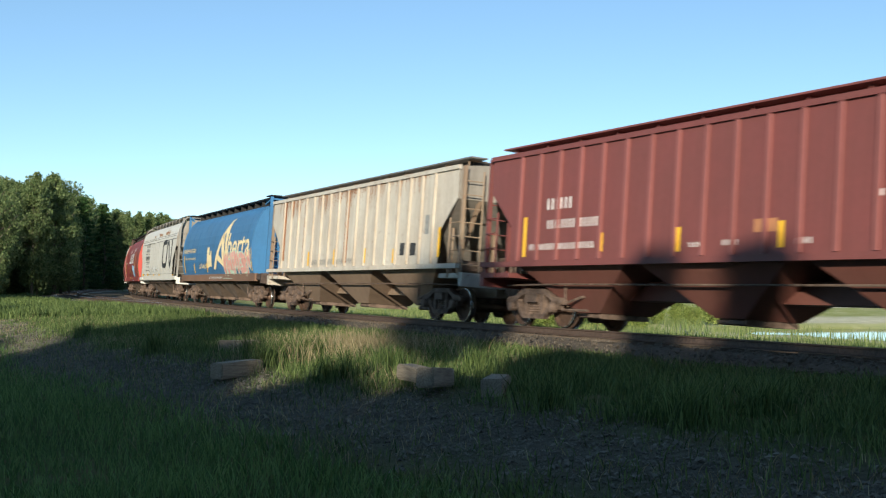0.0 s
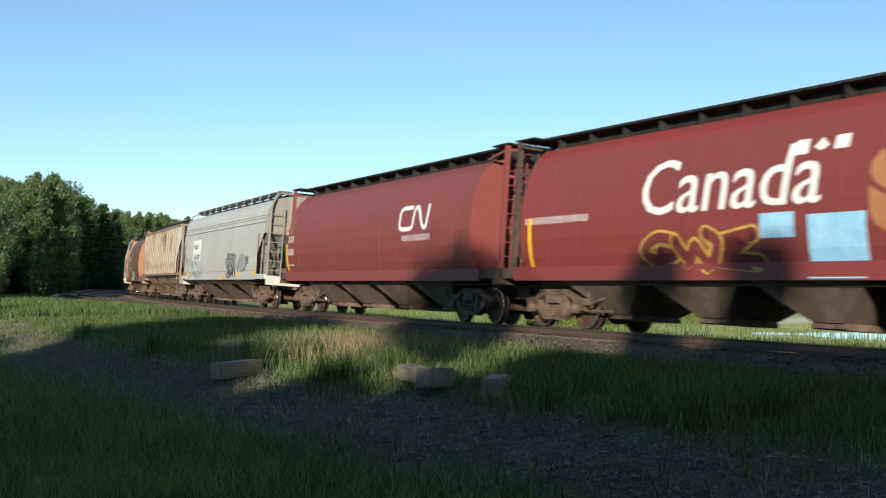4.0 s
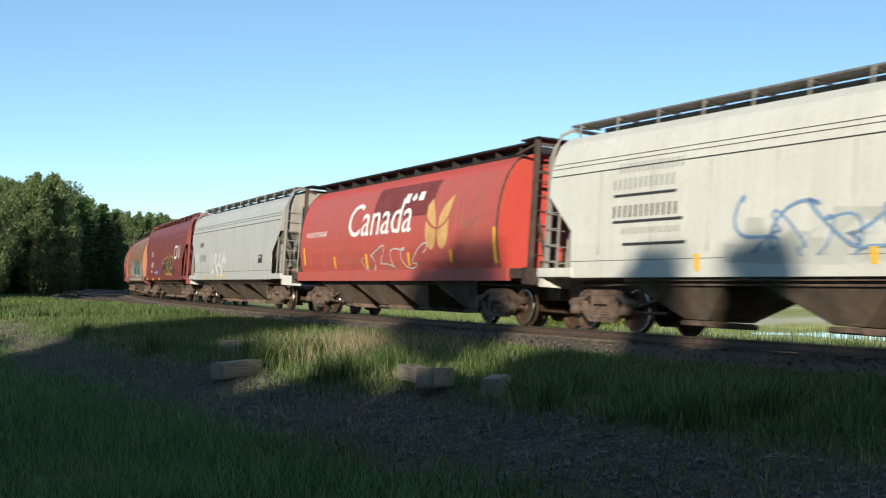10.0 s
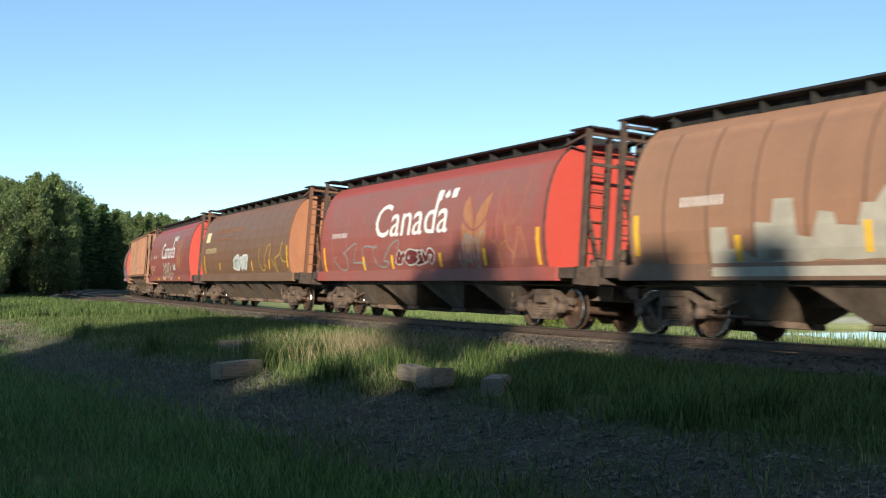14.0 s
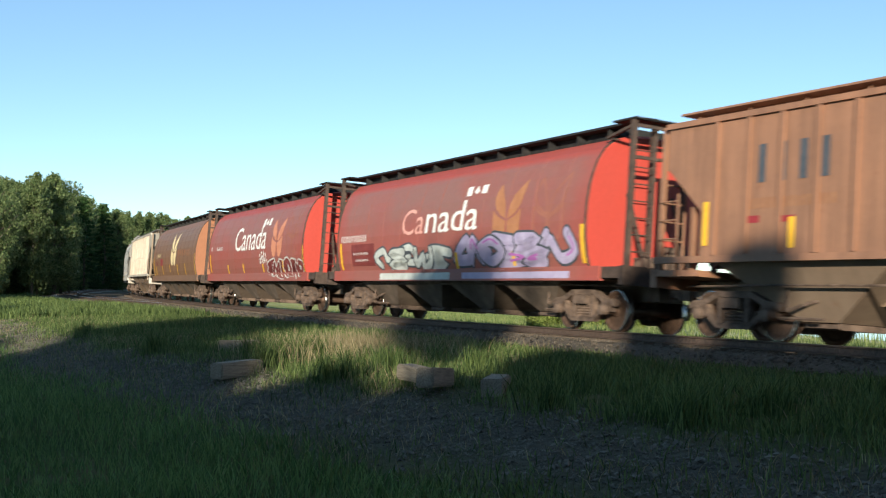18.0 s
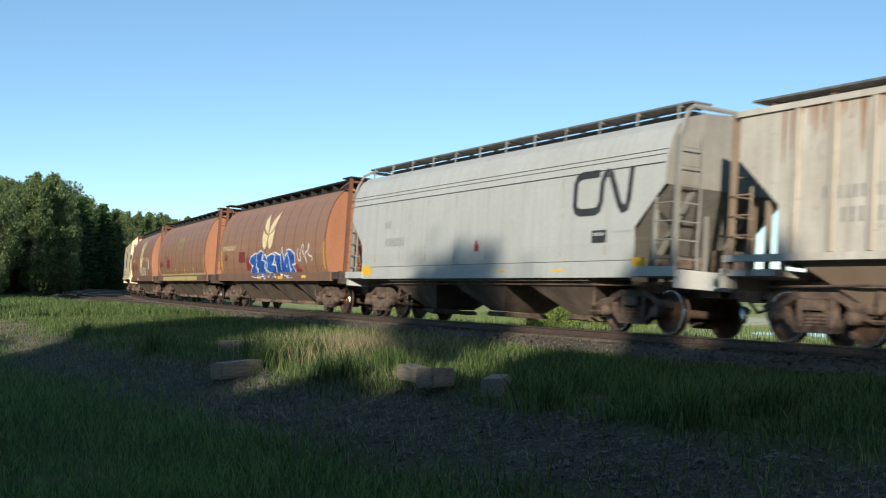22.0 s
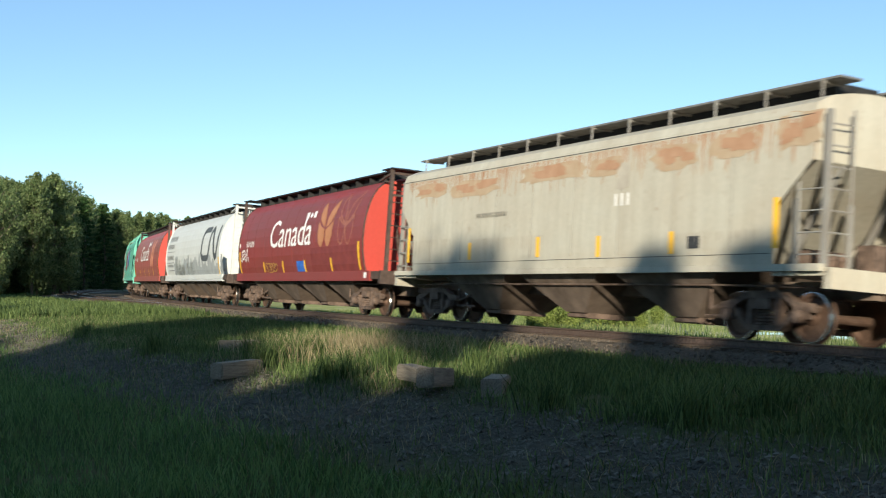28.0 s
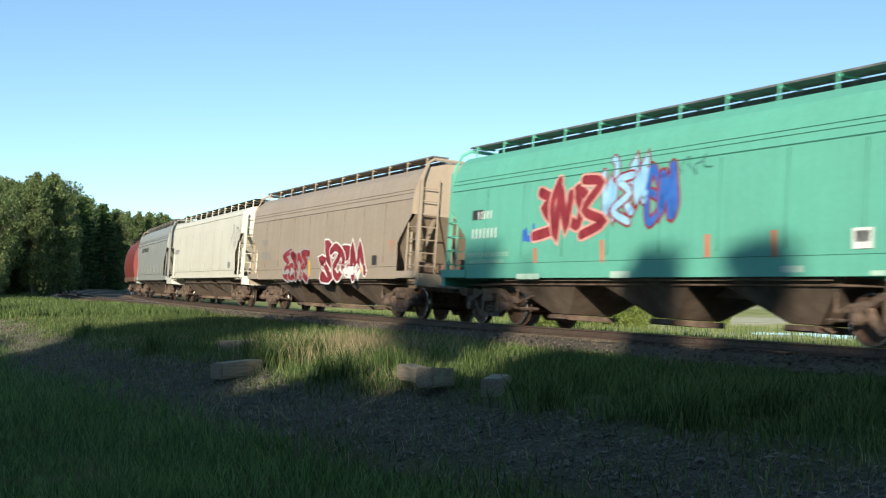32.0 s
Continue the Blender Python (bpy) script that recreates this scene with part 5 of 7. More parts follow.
def dress(i, c):
    """Lettering and graffiti of car i."""
    if i == 1:
        stripe(c, -6.28, 1.62, 2.56)
        stripe(c, -3.24, 1.68, 2.08)
        stripe(c, -0.72, 1.62, 2.10)
        stripe(c, 2.02, 1.63, 2.10)
        word(c, -5.44, -4.38, 2.69, 2.95, 3, 'white')
        word(c, -5.38, -3.22, 2.25, 2.45, 6, 'white')
        word(c, -6.08, -3.48, 1.77, 1.91, 9, 'white')
        word(c, -0.42, 0.06, 1.70, 1.79, 4, 'white')
        word(c, 0.52, 0.96, 1.71, 1.81, 4, 'white')
        word(c, 2.34, 2.74, 1.69, 1.79, 4, 'white')
        panel(c, 1.34, 1.92, 1.92, 2.16, 'dull')
        word(c, 3.98, 4.28, 2.40, 2.51, 1, 'white')
    if i == 2:
        stripe(c, -6.61, 1.62, 2.57)
        stripe(c, -3.57, 1.60, 2.09)
        stripe(c, -1.01, 1.60, 2.11)
        stripe(c, 1.69, 1.61, 2.09)
        word(c, -3.19, 0.87, 1.61, 1.79, 7, 'grey')
        panel(c, -6.51, -6.31, 1.82, 4.21, 'rust')
        panel(c, -4.31, -4.19, 1.76, 4.17, 'rust')
        panel(c, -0.21, 0.13, 1.65, 4.20, 'rust')
        stain(c, -7.13, -4.77, 3.27, 4.19, 'rust', 1)
        stain(c, -2.69, 0.73, 3.23, 4.19, 'rust', 2)
        stripe(c, 6.98, 1.70, 2.52)
        stripe(c, 3.94, 1.59, 2.01)
        panel(c, 4.38, 4.70, 1.80, 2.16, 'ink')
        panel(c, 5.10, 5.48, 1.78, 2.14, 'ink')
        panel(c, 6.02, 6.28, 2.36, 2.90, 'grey')
        stain(c, -7.00, 6.22, 3.36, 4.66, 'rust', 3)
    if i == 3:
        stripe(c, -6.81, 1.47, 2.35)
        stripe(c, -4.39, 1.45, 1.92)
        stripe(c, -1.45, 1.48, 1.92)
        stripe(c, 7.09, 1.46, 2.42)
        lettered(c, 'lberta', 2.31, 6.63, 2.02, 3.18, 'cream', 0.14, 0.06)
        bigstroke(c, -0.05, 2.93, 1.60, 3.87, 'cream')
        ragged(c, -1.41, -0.41, 1.66, 2.85, 'cream', 34, 'flag_mark', 0.55, 4)
        word(c, -7.21, -4.03, 2.46, 2.67, 10, 'cream')
        word(c, -6.59, -4.05, 2.12, 2.22, 8, 'cream')
        word(c, -3.25, -1.53, 1.66, 1.88, 6, 'cream')
        graffiti(c, 2.15, 6.67, 1.30, 2.40, 7, 'pink', 'mint', 31)
        word(c, -0.87, 1.83, 1.17, 1.26, 5, 'white')
        ragged(c, 2.01, 3.73, 1.14, 1.78, 'mint', 33)
    if i == 4:
        word(c, -5.26, -3.48, 3.21, 3.47, 8, 'grey')
        word(c, -5.28, -3.58, 2.89, 3.13, 8, 'grey')
        panel(c, -5.32, -3.26, 2.77, 2.80, 'ink')
        word(c, -5.24, -3.30, 2.38, 2.65, 8, 'ink')
        panel(c, -5.26, -3.22, 2.25, 2.29, 'ink')
        word(c, -4.90, -3.30, 2.10, 2.21, 6, 'grey')
        word(c, -4.88, -3.30, 1.92, 2.02, 6, 'grey')
        panel(c, -5.08, -3.08, 1.73, 1.76, 'ink')
        panel(c, -6.80, -5.98, 1.37, 1.52, 'yellow')
        panel(c, -4.22, -3.62, 1.38, 1.53, 'yellow')
        panel(c, -1.26, -0.76, 1.37, 1.49, 'yellow')
        panel(c, 1.36, 1.76, 1.36, 1.49, 'yellow')
        smear(c, -0.10, 1.48, 3.74, 3.94, 'rust', 4)
        smear(c, 2.80, 4.60, 3.74, 3.98, 'rust', 5)
        smear(c, -2.30, -1.70, 3.74, 3.90, 'rust', 8)
        stain(c, -2.26, -1.90, 3.75, 3.94, 'rust', 6)
        stain(c, -0.68, 0.30, 3.77, 3.97, 'rust', 7)
        scrawl(c, -3.08, 0.56, 1.62, 1.99, 'white', 8)
        logo(c, 2.71, 6.51, 1.82, 3.43, 'ink')
        panel(c, 6.23, 7.19, 1.32, 1.44, 'yellow')
        scrawl(c, -2.99, 0.99, 1.56, 1.94, 'silver', 9)
    if i == 5:
        lettered(c, 'Canada', -2.78, 2.00, 2.35, 3.46, 'white', 0.1, 0.025)
        flag(c, 1.32, 2.52, 3.22, 3.49, 'white')
        wheat(c, 2.82, 4.58, 1.83, 3.20, 'dull')
        wheat(c, 4.86, 6.28, 1.95, 3.18, 'faint', True)
        stripe(c, -6.86, 1.38, 2.49)
        stripe(c, 4.82, 1.41, 1.78)
        stripe(c, 6.64, 1.46, 2.23)
        graffiti(c, -2.72, 0.26, 1.23, 2.09, 3, 'maroon', 'gold', 51)
        panel(c, 1.74, 2.98, 1.09, 2.17, 'sky')
        panel(c, 0.62, 1.44, 1.80, 2.24, 'sky')
        word(c, -7.06, -4.54, 2.35, 2.51, 6, 'white')
    if i == 6:
        logo(c, 2.63, 4.63, 2.48, 3.22, 'white')
        word(c, 2.91, 4.81, 2.19, 2.36, 6, 'white')
        stripe(c, -7.38, 1.46, 2.40)
        word(c, -7.26, -6.66, 2.45, 2.70, 3, 'white')
        word(c, -7.24, -6.62, 1.99, 2.22, 3, 'white')
        word(c, -7.20, -6.68, 1.59, 1.67, 5, 'white')
        scrawl(c, -8.04, -6.76, 2.77, 3.47, 'dull', 10)
    if i == 7:
        panel(c, -5.63, -3.79, 1.97, 3.08, 'white')
        word(c, -5.43, -4.45, 2.63, 2.87, 4, 'ink')
        word(c, -5.43, -3.93, 2.10, 2.38, 6, 'ink')
        panel(c, 7.05, 7.29, 2.27, 2.99, 'rust')
        panel(c, -7.01, -6.25, 1.26, 1.51, 'yellow')
        panel(c, 0.89, 1.33, 1.15, 1.35, 'yellow')
        panel(c, 3.57, 4.15, 1.28, 1.47, 'yellow')
        panel(c, 6.51, 6.99, 1.31, 1.49, 'yellow')
        panel(c, 5.09, 5.67, 1.77, 2.07, 'ink')
        word(c, 5.15, 5.61, 1.95, 2.02, 4, 'white')
        panel(c, 5.25, 5.53, 1.81, 1.90, 'white')
        graffiti(c, 1.83, 3.39, 1.20, 2.37, 3, 'grey', 'ink', 71)
        graffiti(c, 3.89, 5.11, 1.35, 2.22, 2, 'midgrey', 'grey', 72)
        graffiti(c, -6.97, -3.57, 1.20, 2.15, 5, 'silver', 'midgrey', 73)
        panel(c, -7.69, -7.51, 2.48, 3.13, 'grey')
    if i == 8:
        word(c, -6.57, -5.47, 2.72, 2.97, 4, 'grey')
        word(c, -6.55, -4.59, 2.10, 2.44, 6, 'grey')
        stripe(c, -4.07, 1.78, 2.13, 'orange')
        stripe(c, -1.69, 1.71, 2.14, 'orange')
        stripe(c, 1.19, 1.68, 2.20, 'orange')
        stripe(c, -6.91, 1.59, 2.77)
        stain(c, 0.19, 2.47, 2.99, 4.08, 'rust', 11)
        smear(c, 0.55, 1.25, 3.05, 3.75, 'brown', 12)
        smear(c, 1.45, 2.25, 2.70, 3.95, 'brown', 15)
        smear(c, 4.00, 4.70, 2.80, 3.60, 'rustsoft', 16)
        stain(c, -6.60, 6.60, 1.56, 2.05, 'rustsoft', 17)
        stain(c, -3.93, -2.51, 2.94, 4.04, 'rust', 13)
        stain(c, -6.25, -4.17, 1.62, 2.24, 'rust', 14)
    if i == 9:
        barrel_patch(c, -7.79, -4.37, 3.51, 3.51, 'orange')
        panel(c, -7.39, -6.95, 2.78, 3.38, 'cream')
        blobmark(c, -6.53, -5.79, 2.90, 3.30, 'cream')
        word(c, -5.31, -4.55, 3.12, 3.35, 3, 'cream')
        word(c, -5.37, -4.57, 2.70, 2.88, 3, 'cream')
        word(c, -5.63, -4.51, 2.16, 2.33, 6, 'cream')
        panel(c, -6.85, -6.49, 2.13, 2.34, 'ink')
        panel(c, -6.45, -5.83, 2.09, 2.37, 'white')
        graffiti(c, -4.09, -0.57, 1.72, 3.08, 6, 'brown', 'white', 91)
        graffiti(c, -0.17, 2.31, 1.07, 1.84, 6, 'mint', 'silver', 92)
        stripe(c, -6.81, 1.40, 1.97)
        stripe(c, 6.93, 1.48, 2.19)
        ragged(c, 5.27, 5.75, 1.53, 1.80, 'green', 93)
    if i == 10:
        panel(c, -5.73, -4.39, 2.59, 2.96, 'white')
        word(c, -5.53, -4.51, 2.65, 2.87, 4, 'grey')
        word(c, -5.41, -3.93, 2.11, 2.30, 6, 'grey')
        scrawl(c, -4.07, -0.99, 1.75, 3.27, 'grey', 101)
        scrawl(c, -1.21, 1.45, 2.23, 3.39, 'grey', 102)
        scrawl(c, 1.69, 3.29, 1.17, 2.42, 'grey', 103)
        scrawl(c, -2.57, 1.67, 1.15, 1.81, 'silver', 104)
        graffiti(c, 3.77, 5.37, 1.48, 2.14, 3, 'silver', 'white', 105)
        stripe(c, -6.71, 1.62, 2.55, 'orange', w=0.1)
        stripe(c, -3.05, 1.38, 2.05, 'orange', w=0.1)
        stripe(c, -0.71, 1.36, 2.08, 'orange', w=0.1)
        stripe(c, 6.79, 1.67, 2.60, 'orange', w=0.1)
        panel(c, 5.17, 5.67, 1.77, 2.08, 'grey')
        stain(c, -6.21, -4.97, 3.54, 3.95, 'rust', 106)
        graffiti(c, 5.81, 6.91, 1.90, 2.42, 2, 'silver', 'white', 107)
    if i == 11:
        logo(c, 2.68, 6.58, 1.92, 3.48, 'ink')
        word(c, -5.42, -3.32, 3.29, 3.50, 8, 'grey')
        word(c, -5.58, -3.56, 2.95, 3.18, 8, 'grey')
        panel(c, -5.52, -3.52, 2.79, 2.85, 'ink')
        word(c, -5.56, -3.44, 2.36, 2.61, 8, 'ink')
        panel(c, -5.52, -3.30, 2.24, 2.30, 'ink')
        word(c, -5.22, -3.36, 2.01, 2.14, 6, 'grey')
        panel(c, -5.16, -3.20, 1.77, 1.83, 'ink')
        ragged(c, -2.12, 2.48, 1.26, 2.65, 'warmgrey', 111, 'graffiti_block', 0.7, 9)
        scrawl(c, -1.98, 2.30, 1.52, 2.60, 'steel', 114, 0.07)
        scrawl(c, -1.20, 1.86, 1.35, 2.30, 'steel', 115, 0.05)
        scrawl(c, -0.70, 2.36, 1.21, 2.03, 'silver', 112, 0.05)
        graffiti(c, 2.38, 5.94, 1.10, 2.38, 3, 'green', 'white', 113, 'green')
        panel(c, 2.66, 5.62, 2.39, 2.63, 'blue')
        stripe(c, 6.84, 1.66, 2.16)
        stripe(c, -2.86, 1.24, 1.56)
        stripe(c, 1.30, 1.31, 1.59)
        stripe(c, 3.62, 1.32, 1.67)
    if i == 12:
        panel(c, -0.87, 3.33, 2.90, 3.91, 'maroon')
        lettered(c, 'Canada', -2.81, 2.05, 2.45, 3.51, 'white', 0.1, 0.025)
        flag(c, 1.33, 2.59, 3.32, 3.61, 'white')
        wheat(c, 2.81, 4.69, 1.90, 3.41, 'wheatgold')
        wheat(c, 4.79, 6.29, 1.88, 3.44, 'faint', True)
        stripe(c, -6.81, 1.60, 2.21)
        stripe(c, -3.91, 1.47, 1.85)
        stripe(c, -1.19, 1.44, 1.89)
        stripe(c, 1.93, 1.49, 1.87)
        stripe(c, 4.61, 1.53, 1.88)
        stripe(c, 7.03, 1.50, 2.39)
        word(c, -6.63, -4.65, 2.55, 2.73, 8, 'white')
        scrawl(c, -3.39, 0.75, 1.21, 2.15, 'faint', 121)
        scrawl(c, -1.45, 3.11, 1.34, 2.14, 'silver', 122, 0.04)
    if i == 13:
        word(c, -5.98, -5.16, 2.68, 2.91, 4, 'ink')
        word(c, -5.92, -4.56, 1.98, 2.32, 6, 'grey')
        panel(c, -7.00, -6.20, 1.94, 2.39, 'silver')
        scrawl(c, -3.40, -0.70, 1.28, 2.34, 'white', 131, 0.09)
        scrawl(c, -1.18, -0.30, 1.84, 2.12, 'white', 132, 0.06)
        panel(c, -7.22, -6.26, 1.31, 1.47, 'yellow')
        panel(c, -4.80, -4.34, 1.16, 1.29, 'yellow')
        panel(c, -2.54, -2.24, 1.17, 1.29, 'yellow')
        panel(c, -1.20, -0.74, 1.19, 1.30, 'yellow')
        panel(c, 5.02, 5.62, 1.78, 2.11, 'ink')
        word(c, 5.10, 5.52, 1.97, 2.06, 3, 'white')
    if i == 14:
        word(c, -5.26, -4.24, 2.55, 2.85, 4, 'white')
        word(c, -5.12, -3.74, 1.90, 2.20, 6, 'white')
        word(c, -4.92, -4.12, 1.55, 1.73, 4, 'white')
        logo(c, 4.22, 6.06, 2.27, 3.00, 'white')
        graffiti(c, 0.56, 3.62, 1.35, 2.51, 4, 'brown', 'gold', 141)
        scrawl(c, 3.22, 4.08, 2.14, 2.53, 'gold', 142)
        ragged(c, -2.06, -1.12, 1.42, 2.11, 'blue', 143, 'graffiti_block', 0.9, 6)
        word(c, -3.36, -1.94, 1.50, 1.65, 5, 'white')
        panel(c, 3.88, 4.36, 1.52, 1.86, 'ink')
        word(c, -0.32, 0.48, 2.06, 2.18, 4, 'white')
        word(c, -0.26, 0.56, 1.51, 1.92, 4, 'maroon')
        panel(c, -7.40, -6.44, 1.12, 1.24, 'yellow')
        panel(c, -4.40, -3.74, 1.13, 1.24, 'yellow')
        panel(c, -1.64, -1.06, 1.14, 1.25, 'yellow')
    if i == 15:
        ragged(c, -0.85, 1.81, 1.49, 2.71, 'teal', 151, 'graffiti_block', 0.8, 9)
        ragged(c, 2.15, 4.99, 1.45, 2.72, 'teal', 157, 'graffiti_block', 0.8, 10)
        ragged(c, -3.73, 0.45, 1.35, 2.58, 'taupe', 152, 'graffiti_block', 0.9, 9)
        ragged(c, -0.21, 4.43, 1.28, 2.53, 'silver', 153, 'graffiti_block', 0.9, 13)
        ragged(c, 4.11, 6.75, 1.29, 2.70, 'taupe', 154, 'graffiti_block', 0.8, 9)
        ragged(c, -4.91, -2.95, 1.22, 2.09, 'taupe', 155, 'graffiti_block', 0.9, 4)
        panel(c, -4.81, 6.85, 1.13, 1.30, 'taupe')
        stripe(c, -7.03, 1.55, 2.37)
        stripe(c, -4.15, 1.40, 1.88)
        stripe(c, -1.21, 1.51, 2.02)
        stripe(c, 7.09, 1.44, 2.39)
        word(c, -5.73, -4.51, 2.46, 2.65, 6, 'white')
        scrawl(c, 1.07, 3.15, 1.78, 2.56, 'teal', 156)
    if i == 16:
        lettered(c, 'Canada', -2.69, 2.19, 2.35, 3.36, 'white', 0.1, 0.025)
        flag(c, 1.33, 2.51, 3.26, 3.56, 'white')
        wheat(c, 2.85, 4.59, 1.73, 3.34, 'dull')
        wheat(c, 4.79, 6.31, 1.83, 3.42, 'faint', True)
        stripe(c, -6.89, 1.38, 2.16)
        stripe(c, -3.55, 1.39, 1.80)
        stripe(c, -1.39, 1.42, 1.81)
        stripe(c, 1.77, 1.44, 1.82)
        stripe(c, 4.27, 1.44, 1.87)
        stripe(c, 6.87, 1.43, 2.30)
        scrawl(c, -5.83, -1.01, 1.39, 2.27, 'grey', 161)
        graffiti(c, -1.01, 1.31, 1.49, 1.97, 4, 'maroon', 'silver', 162)
        scrawl(c, 2.95, 4.11, 1.33, 2.33, 'grey', 163, 0.06)
        word(c, -6.23, -4.89, 2.45, 2.60, 6, 'white')
        scrawl(c, 4.61, 6.27, 1.42, 2.46, 'dull', 164)
    if i == 17:
        panel(c, -6.57, -5.81, 2.87, 3.33, 'cream')
        word(c, -5.27, 0.19, 3.20, 3.39, 7, 'dull')
        word(c, -5.17, -0.67, 2.87, 3.00, 6, 'dull')
        word(c, -6.39, -4.23, 2.34, 2.57, 6, 'cream')
        stripe(c, -6.63, 1.41, 2.26)
        stripe(c, -3.59, 1.54, 1.86)
        stripe(c, 1.95, 1.48, 1.87)
        stripe(c, 4.53, 1.51, 1.91)
        stripe(c, 6.97, 1.55, 2.37)
        graffiti(c, -0.95, 1.07, 1.52, 2.20, 3, 'silver', 'white', 171)
        scrawl(c, 3.03, 6.97, 1.36, 2.52, 'gold', 172)
    if i == 18:
        lettered(c, 'Canada', -2.50, 2.40, 2.33, 3.23, 'white', 0.1, 0.025)
        flag(c, 1.42, 2.56, 3.23, 3.54, 'white')
        wheat(c, 2.98, 4.72, 1.72, 3.44, 'dull')
        wheat(c, 4.94, 6.64, 1.67, 3.54, 'faint', True)
        word(c, -6.86, -6.48, 2.42, 2.60, 2, 'white')
        word(c, -5.60, -4.48, 2.38, 2.58, 7, 'white')
        word(c, -6.24, -4.96, 1.89, 1.98, 7, 'white')
        word(c, -6.20, -5.06, 1.72, 1.81, 6, 'white')
        scrawl(c, -1.94, 1.60, 1.15, 2.14, 'silver', 181, 0.09)
        scrawl(c, -1.60, 1.30, 1.25, 2.05, 'orange', 183, 0.07)
        scrawl(c, -1.20, 1.50, 1.20, 1.80, 'taupe', 184, 0.10)
        scrawl(c, -1.80, 0.60, 1.40, 2.10, 'mint', 185, 0.05)
        ragged(c, 1.82, 2.70, 1.64, 2.12, 'silver', 182)
        panel(c, -3.76, -3.26, 1.14, 1.25, 'yellow')
        panel(c, -1.24, -0.70, 1.14, 1.28, 'yellow')
        panel(c, 1.18, 1.62, 1.13, 1.24, 'yellow')
        panel(c, 3.80, 4.24, 1.15, 1.28, 'yellow')
        stripe(c, -6.62, 1.42, 2.01)
    if i == 19:
        panel(c, 1.71, 4.89, 1.69, 4.14, 'orange')
        word(c, -2.09, -0.17, 2.30, 4.27, 2, 'rust')
        stripe(c, -6.79, 1.71, 2.54)
        stripe(c, -4.63, 1.62, 2.16)
        stripe(c, -2.05, 1.64, 2.14)
        stripe(c, 0.61, 1.62, 2.12)
        stripe(c, 2.45, 1.67, 2.15)
        stripe(c, 5.57, 1.67, 2.11)
        graffiti(c, -1.85, 0.21, 1.57, 2.16, 4, 'taupe', 'white', 191)
        word(c, -5.63, -3.69, 2.81, 3.50, 3, 'slate')
        word(c, -5.69, -3.65, 2.34, 2.53, 6, 'rust')
        panel(c, -5.77, -5.41, 2.09, 2.22, 'darkred')
        panel(c, -4.95, -4.57, 2.08, 2.19, 'darkred')
    if i == 20:
        lettered(c, 'Ca', -2.36, -0.93, 2.36, 3.10, 'pink', 0.1, 0.0)
        lettered(c, 'nada', -0.80, 2.20, 2.36, 3.17, 'white', 0.1, 0.025)
        flag(c, 1.40, 2.48, 3.27, 3.52, 'white')
        wheat(c, 2.82, 4.56, 1.95, 3.50, 'dull')
        wheat(c, 4.76, 6.42, 1.95, 3.50, 'faint', True)
        graffiti(c, 1.30, 6.42, 1.28, 2.31, 5, 'lilac', 'slate', 201, 'purple')
        panel(c, 1.40, 6.48, 1.11, 1.27, 'lilac')
        graffiti(c, -3.98, 0.46, 1.30, 2.11, 5, 'silver', 'slate', 202)
        panel(c, -3.88, 0.70, 1.09, 1.28, 'silver')
        stripe(c, -6.96, 1.41, 2.26)
        stripe(c, 1.06, 1.38, 1.80)
        stripe(c, 4.02, 1.42, 1.76)
        stripe(c, 7.02, 1.44, 2.29)
        word(c, -6.96, -4.88, 2.27, 2.48, 6, 'white')
        panel(c, -6.10, -4.30, 1.52, 2.20, 'maroon')
        word(c, -5.94, -4.78, 1.86, 1.94, 8, 'white')
        word(c, -5.80, -4.78, 1.66, 1.73, 7, 'white')
    if i == 21:
        lettered(c, 'Canada', -2.52, 2.30, 2.32, 3.33, 'white', 0.1, 0.025)
        flag(c, 1.50, 2.60, 3.22, 3.55, 'white')
        wheat(c, 2.90, 4.78, 1.96, 3.50, 'orange')
        wheat(c, 4.86, 6.68, 2.09, 3.57, 'faint', True)
        graffiti(c, 2.68, 6.92, 1.17, 1.93, 6, 'maroon', 'silver', 211)
        scrawl(c, 1.52, 2.50, 1.73, 2.23, 'white', 212)
        stripe(c, -6.94, 1.46, 2.25)
        stripe(c, -3.70, 1.38, 1.77)
        stripe(c, -1.12, 1.40, 1.76)
        stripe(c, 1.90, 1.41, 1.73)
        stripe(c, 4.64, 1.41, 1.81)
        stripe(c, 7.14, 1.40, 2.32)
        word(c, -6.86, -6.52, 2.44, 2.61, 1, 'white')
        word(c, -5.76, -4.62, 2.41, 2.59, 6, 'white')
    if i == 22:
        wheat(c, -0.80, 1.50, 1.89, 3.73, 'cream')
        word(c, 1.66, 2.92, 2.41, 2.72, 5, 'dull')
        word(c, 3.10, 4.30, 2.40, 2.70, 4, 'dull')
        word(c, 4.44, 5.52, 2.37, 2.68, 4, 'dull')
        stripe(c, -6.86, 1.40, 2.41)
        stripe(c, -5.98, 1.44, 1.92)
        stripe(c, -3.50, 1.42, 1.95)
        stripe(c, -0.88, 1.55, 1.98)
        stripe(c, 1.72, 1.41, 1.96)
        stripe(c, 4.16, 1.34, 1.96)
        stripe(c, 7.04, 1.39, 2.45)
        word(c, -5.82, -4.42, 2.42, 2.65, 6, 'cream')
        panel(c, -4.32, -3.50, 1.92, 2.34, 'darkred')
        word(c, -6.04, -5.16, 1.95, 2.23, 3, 'maroon')
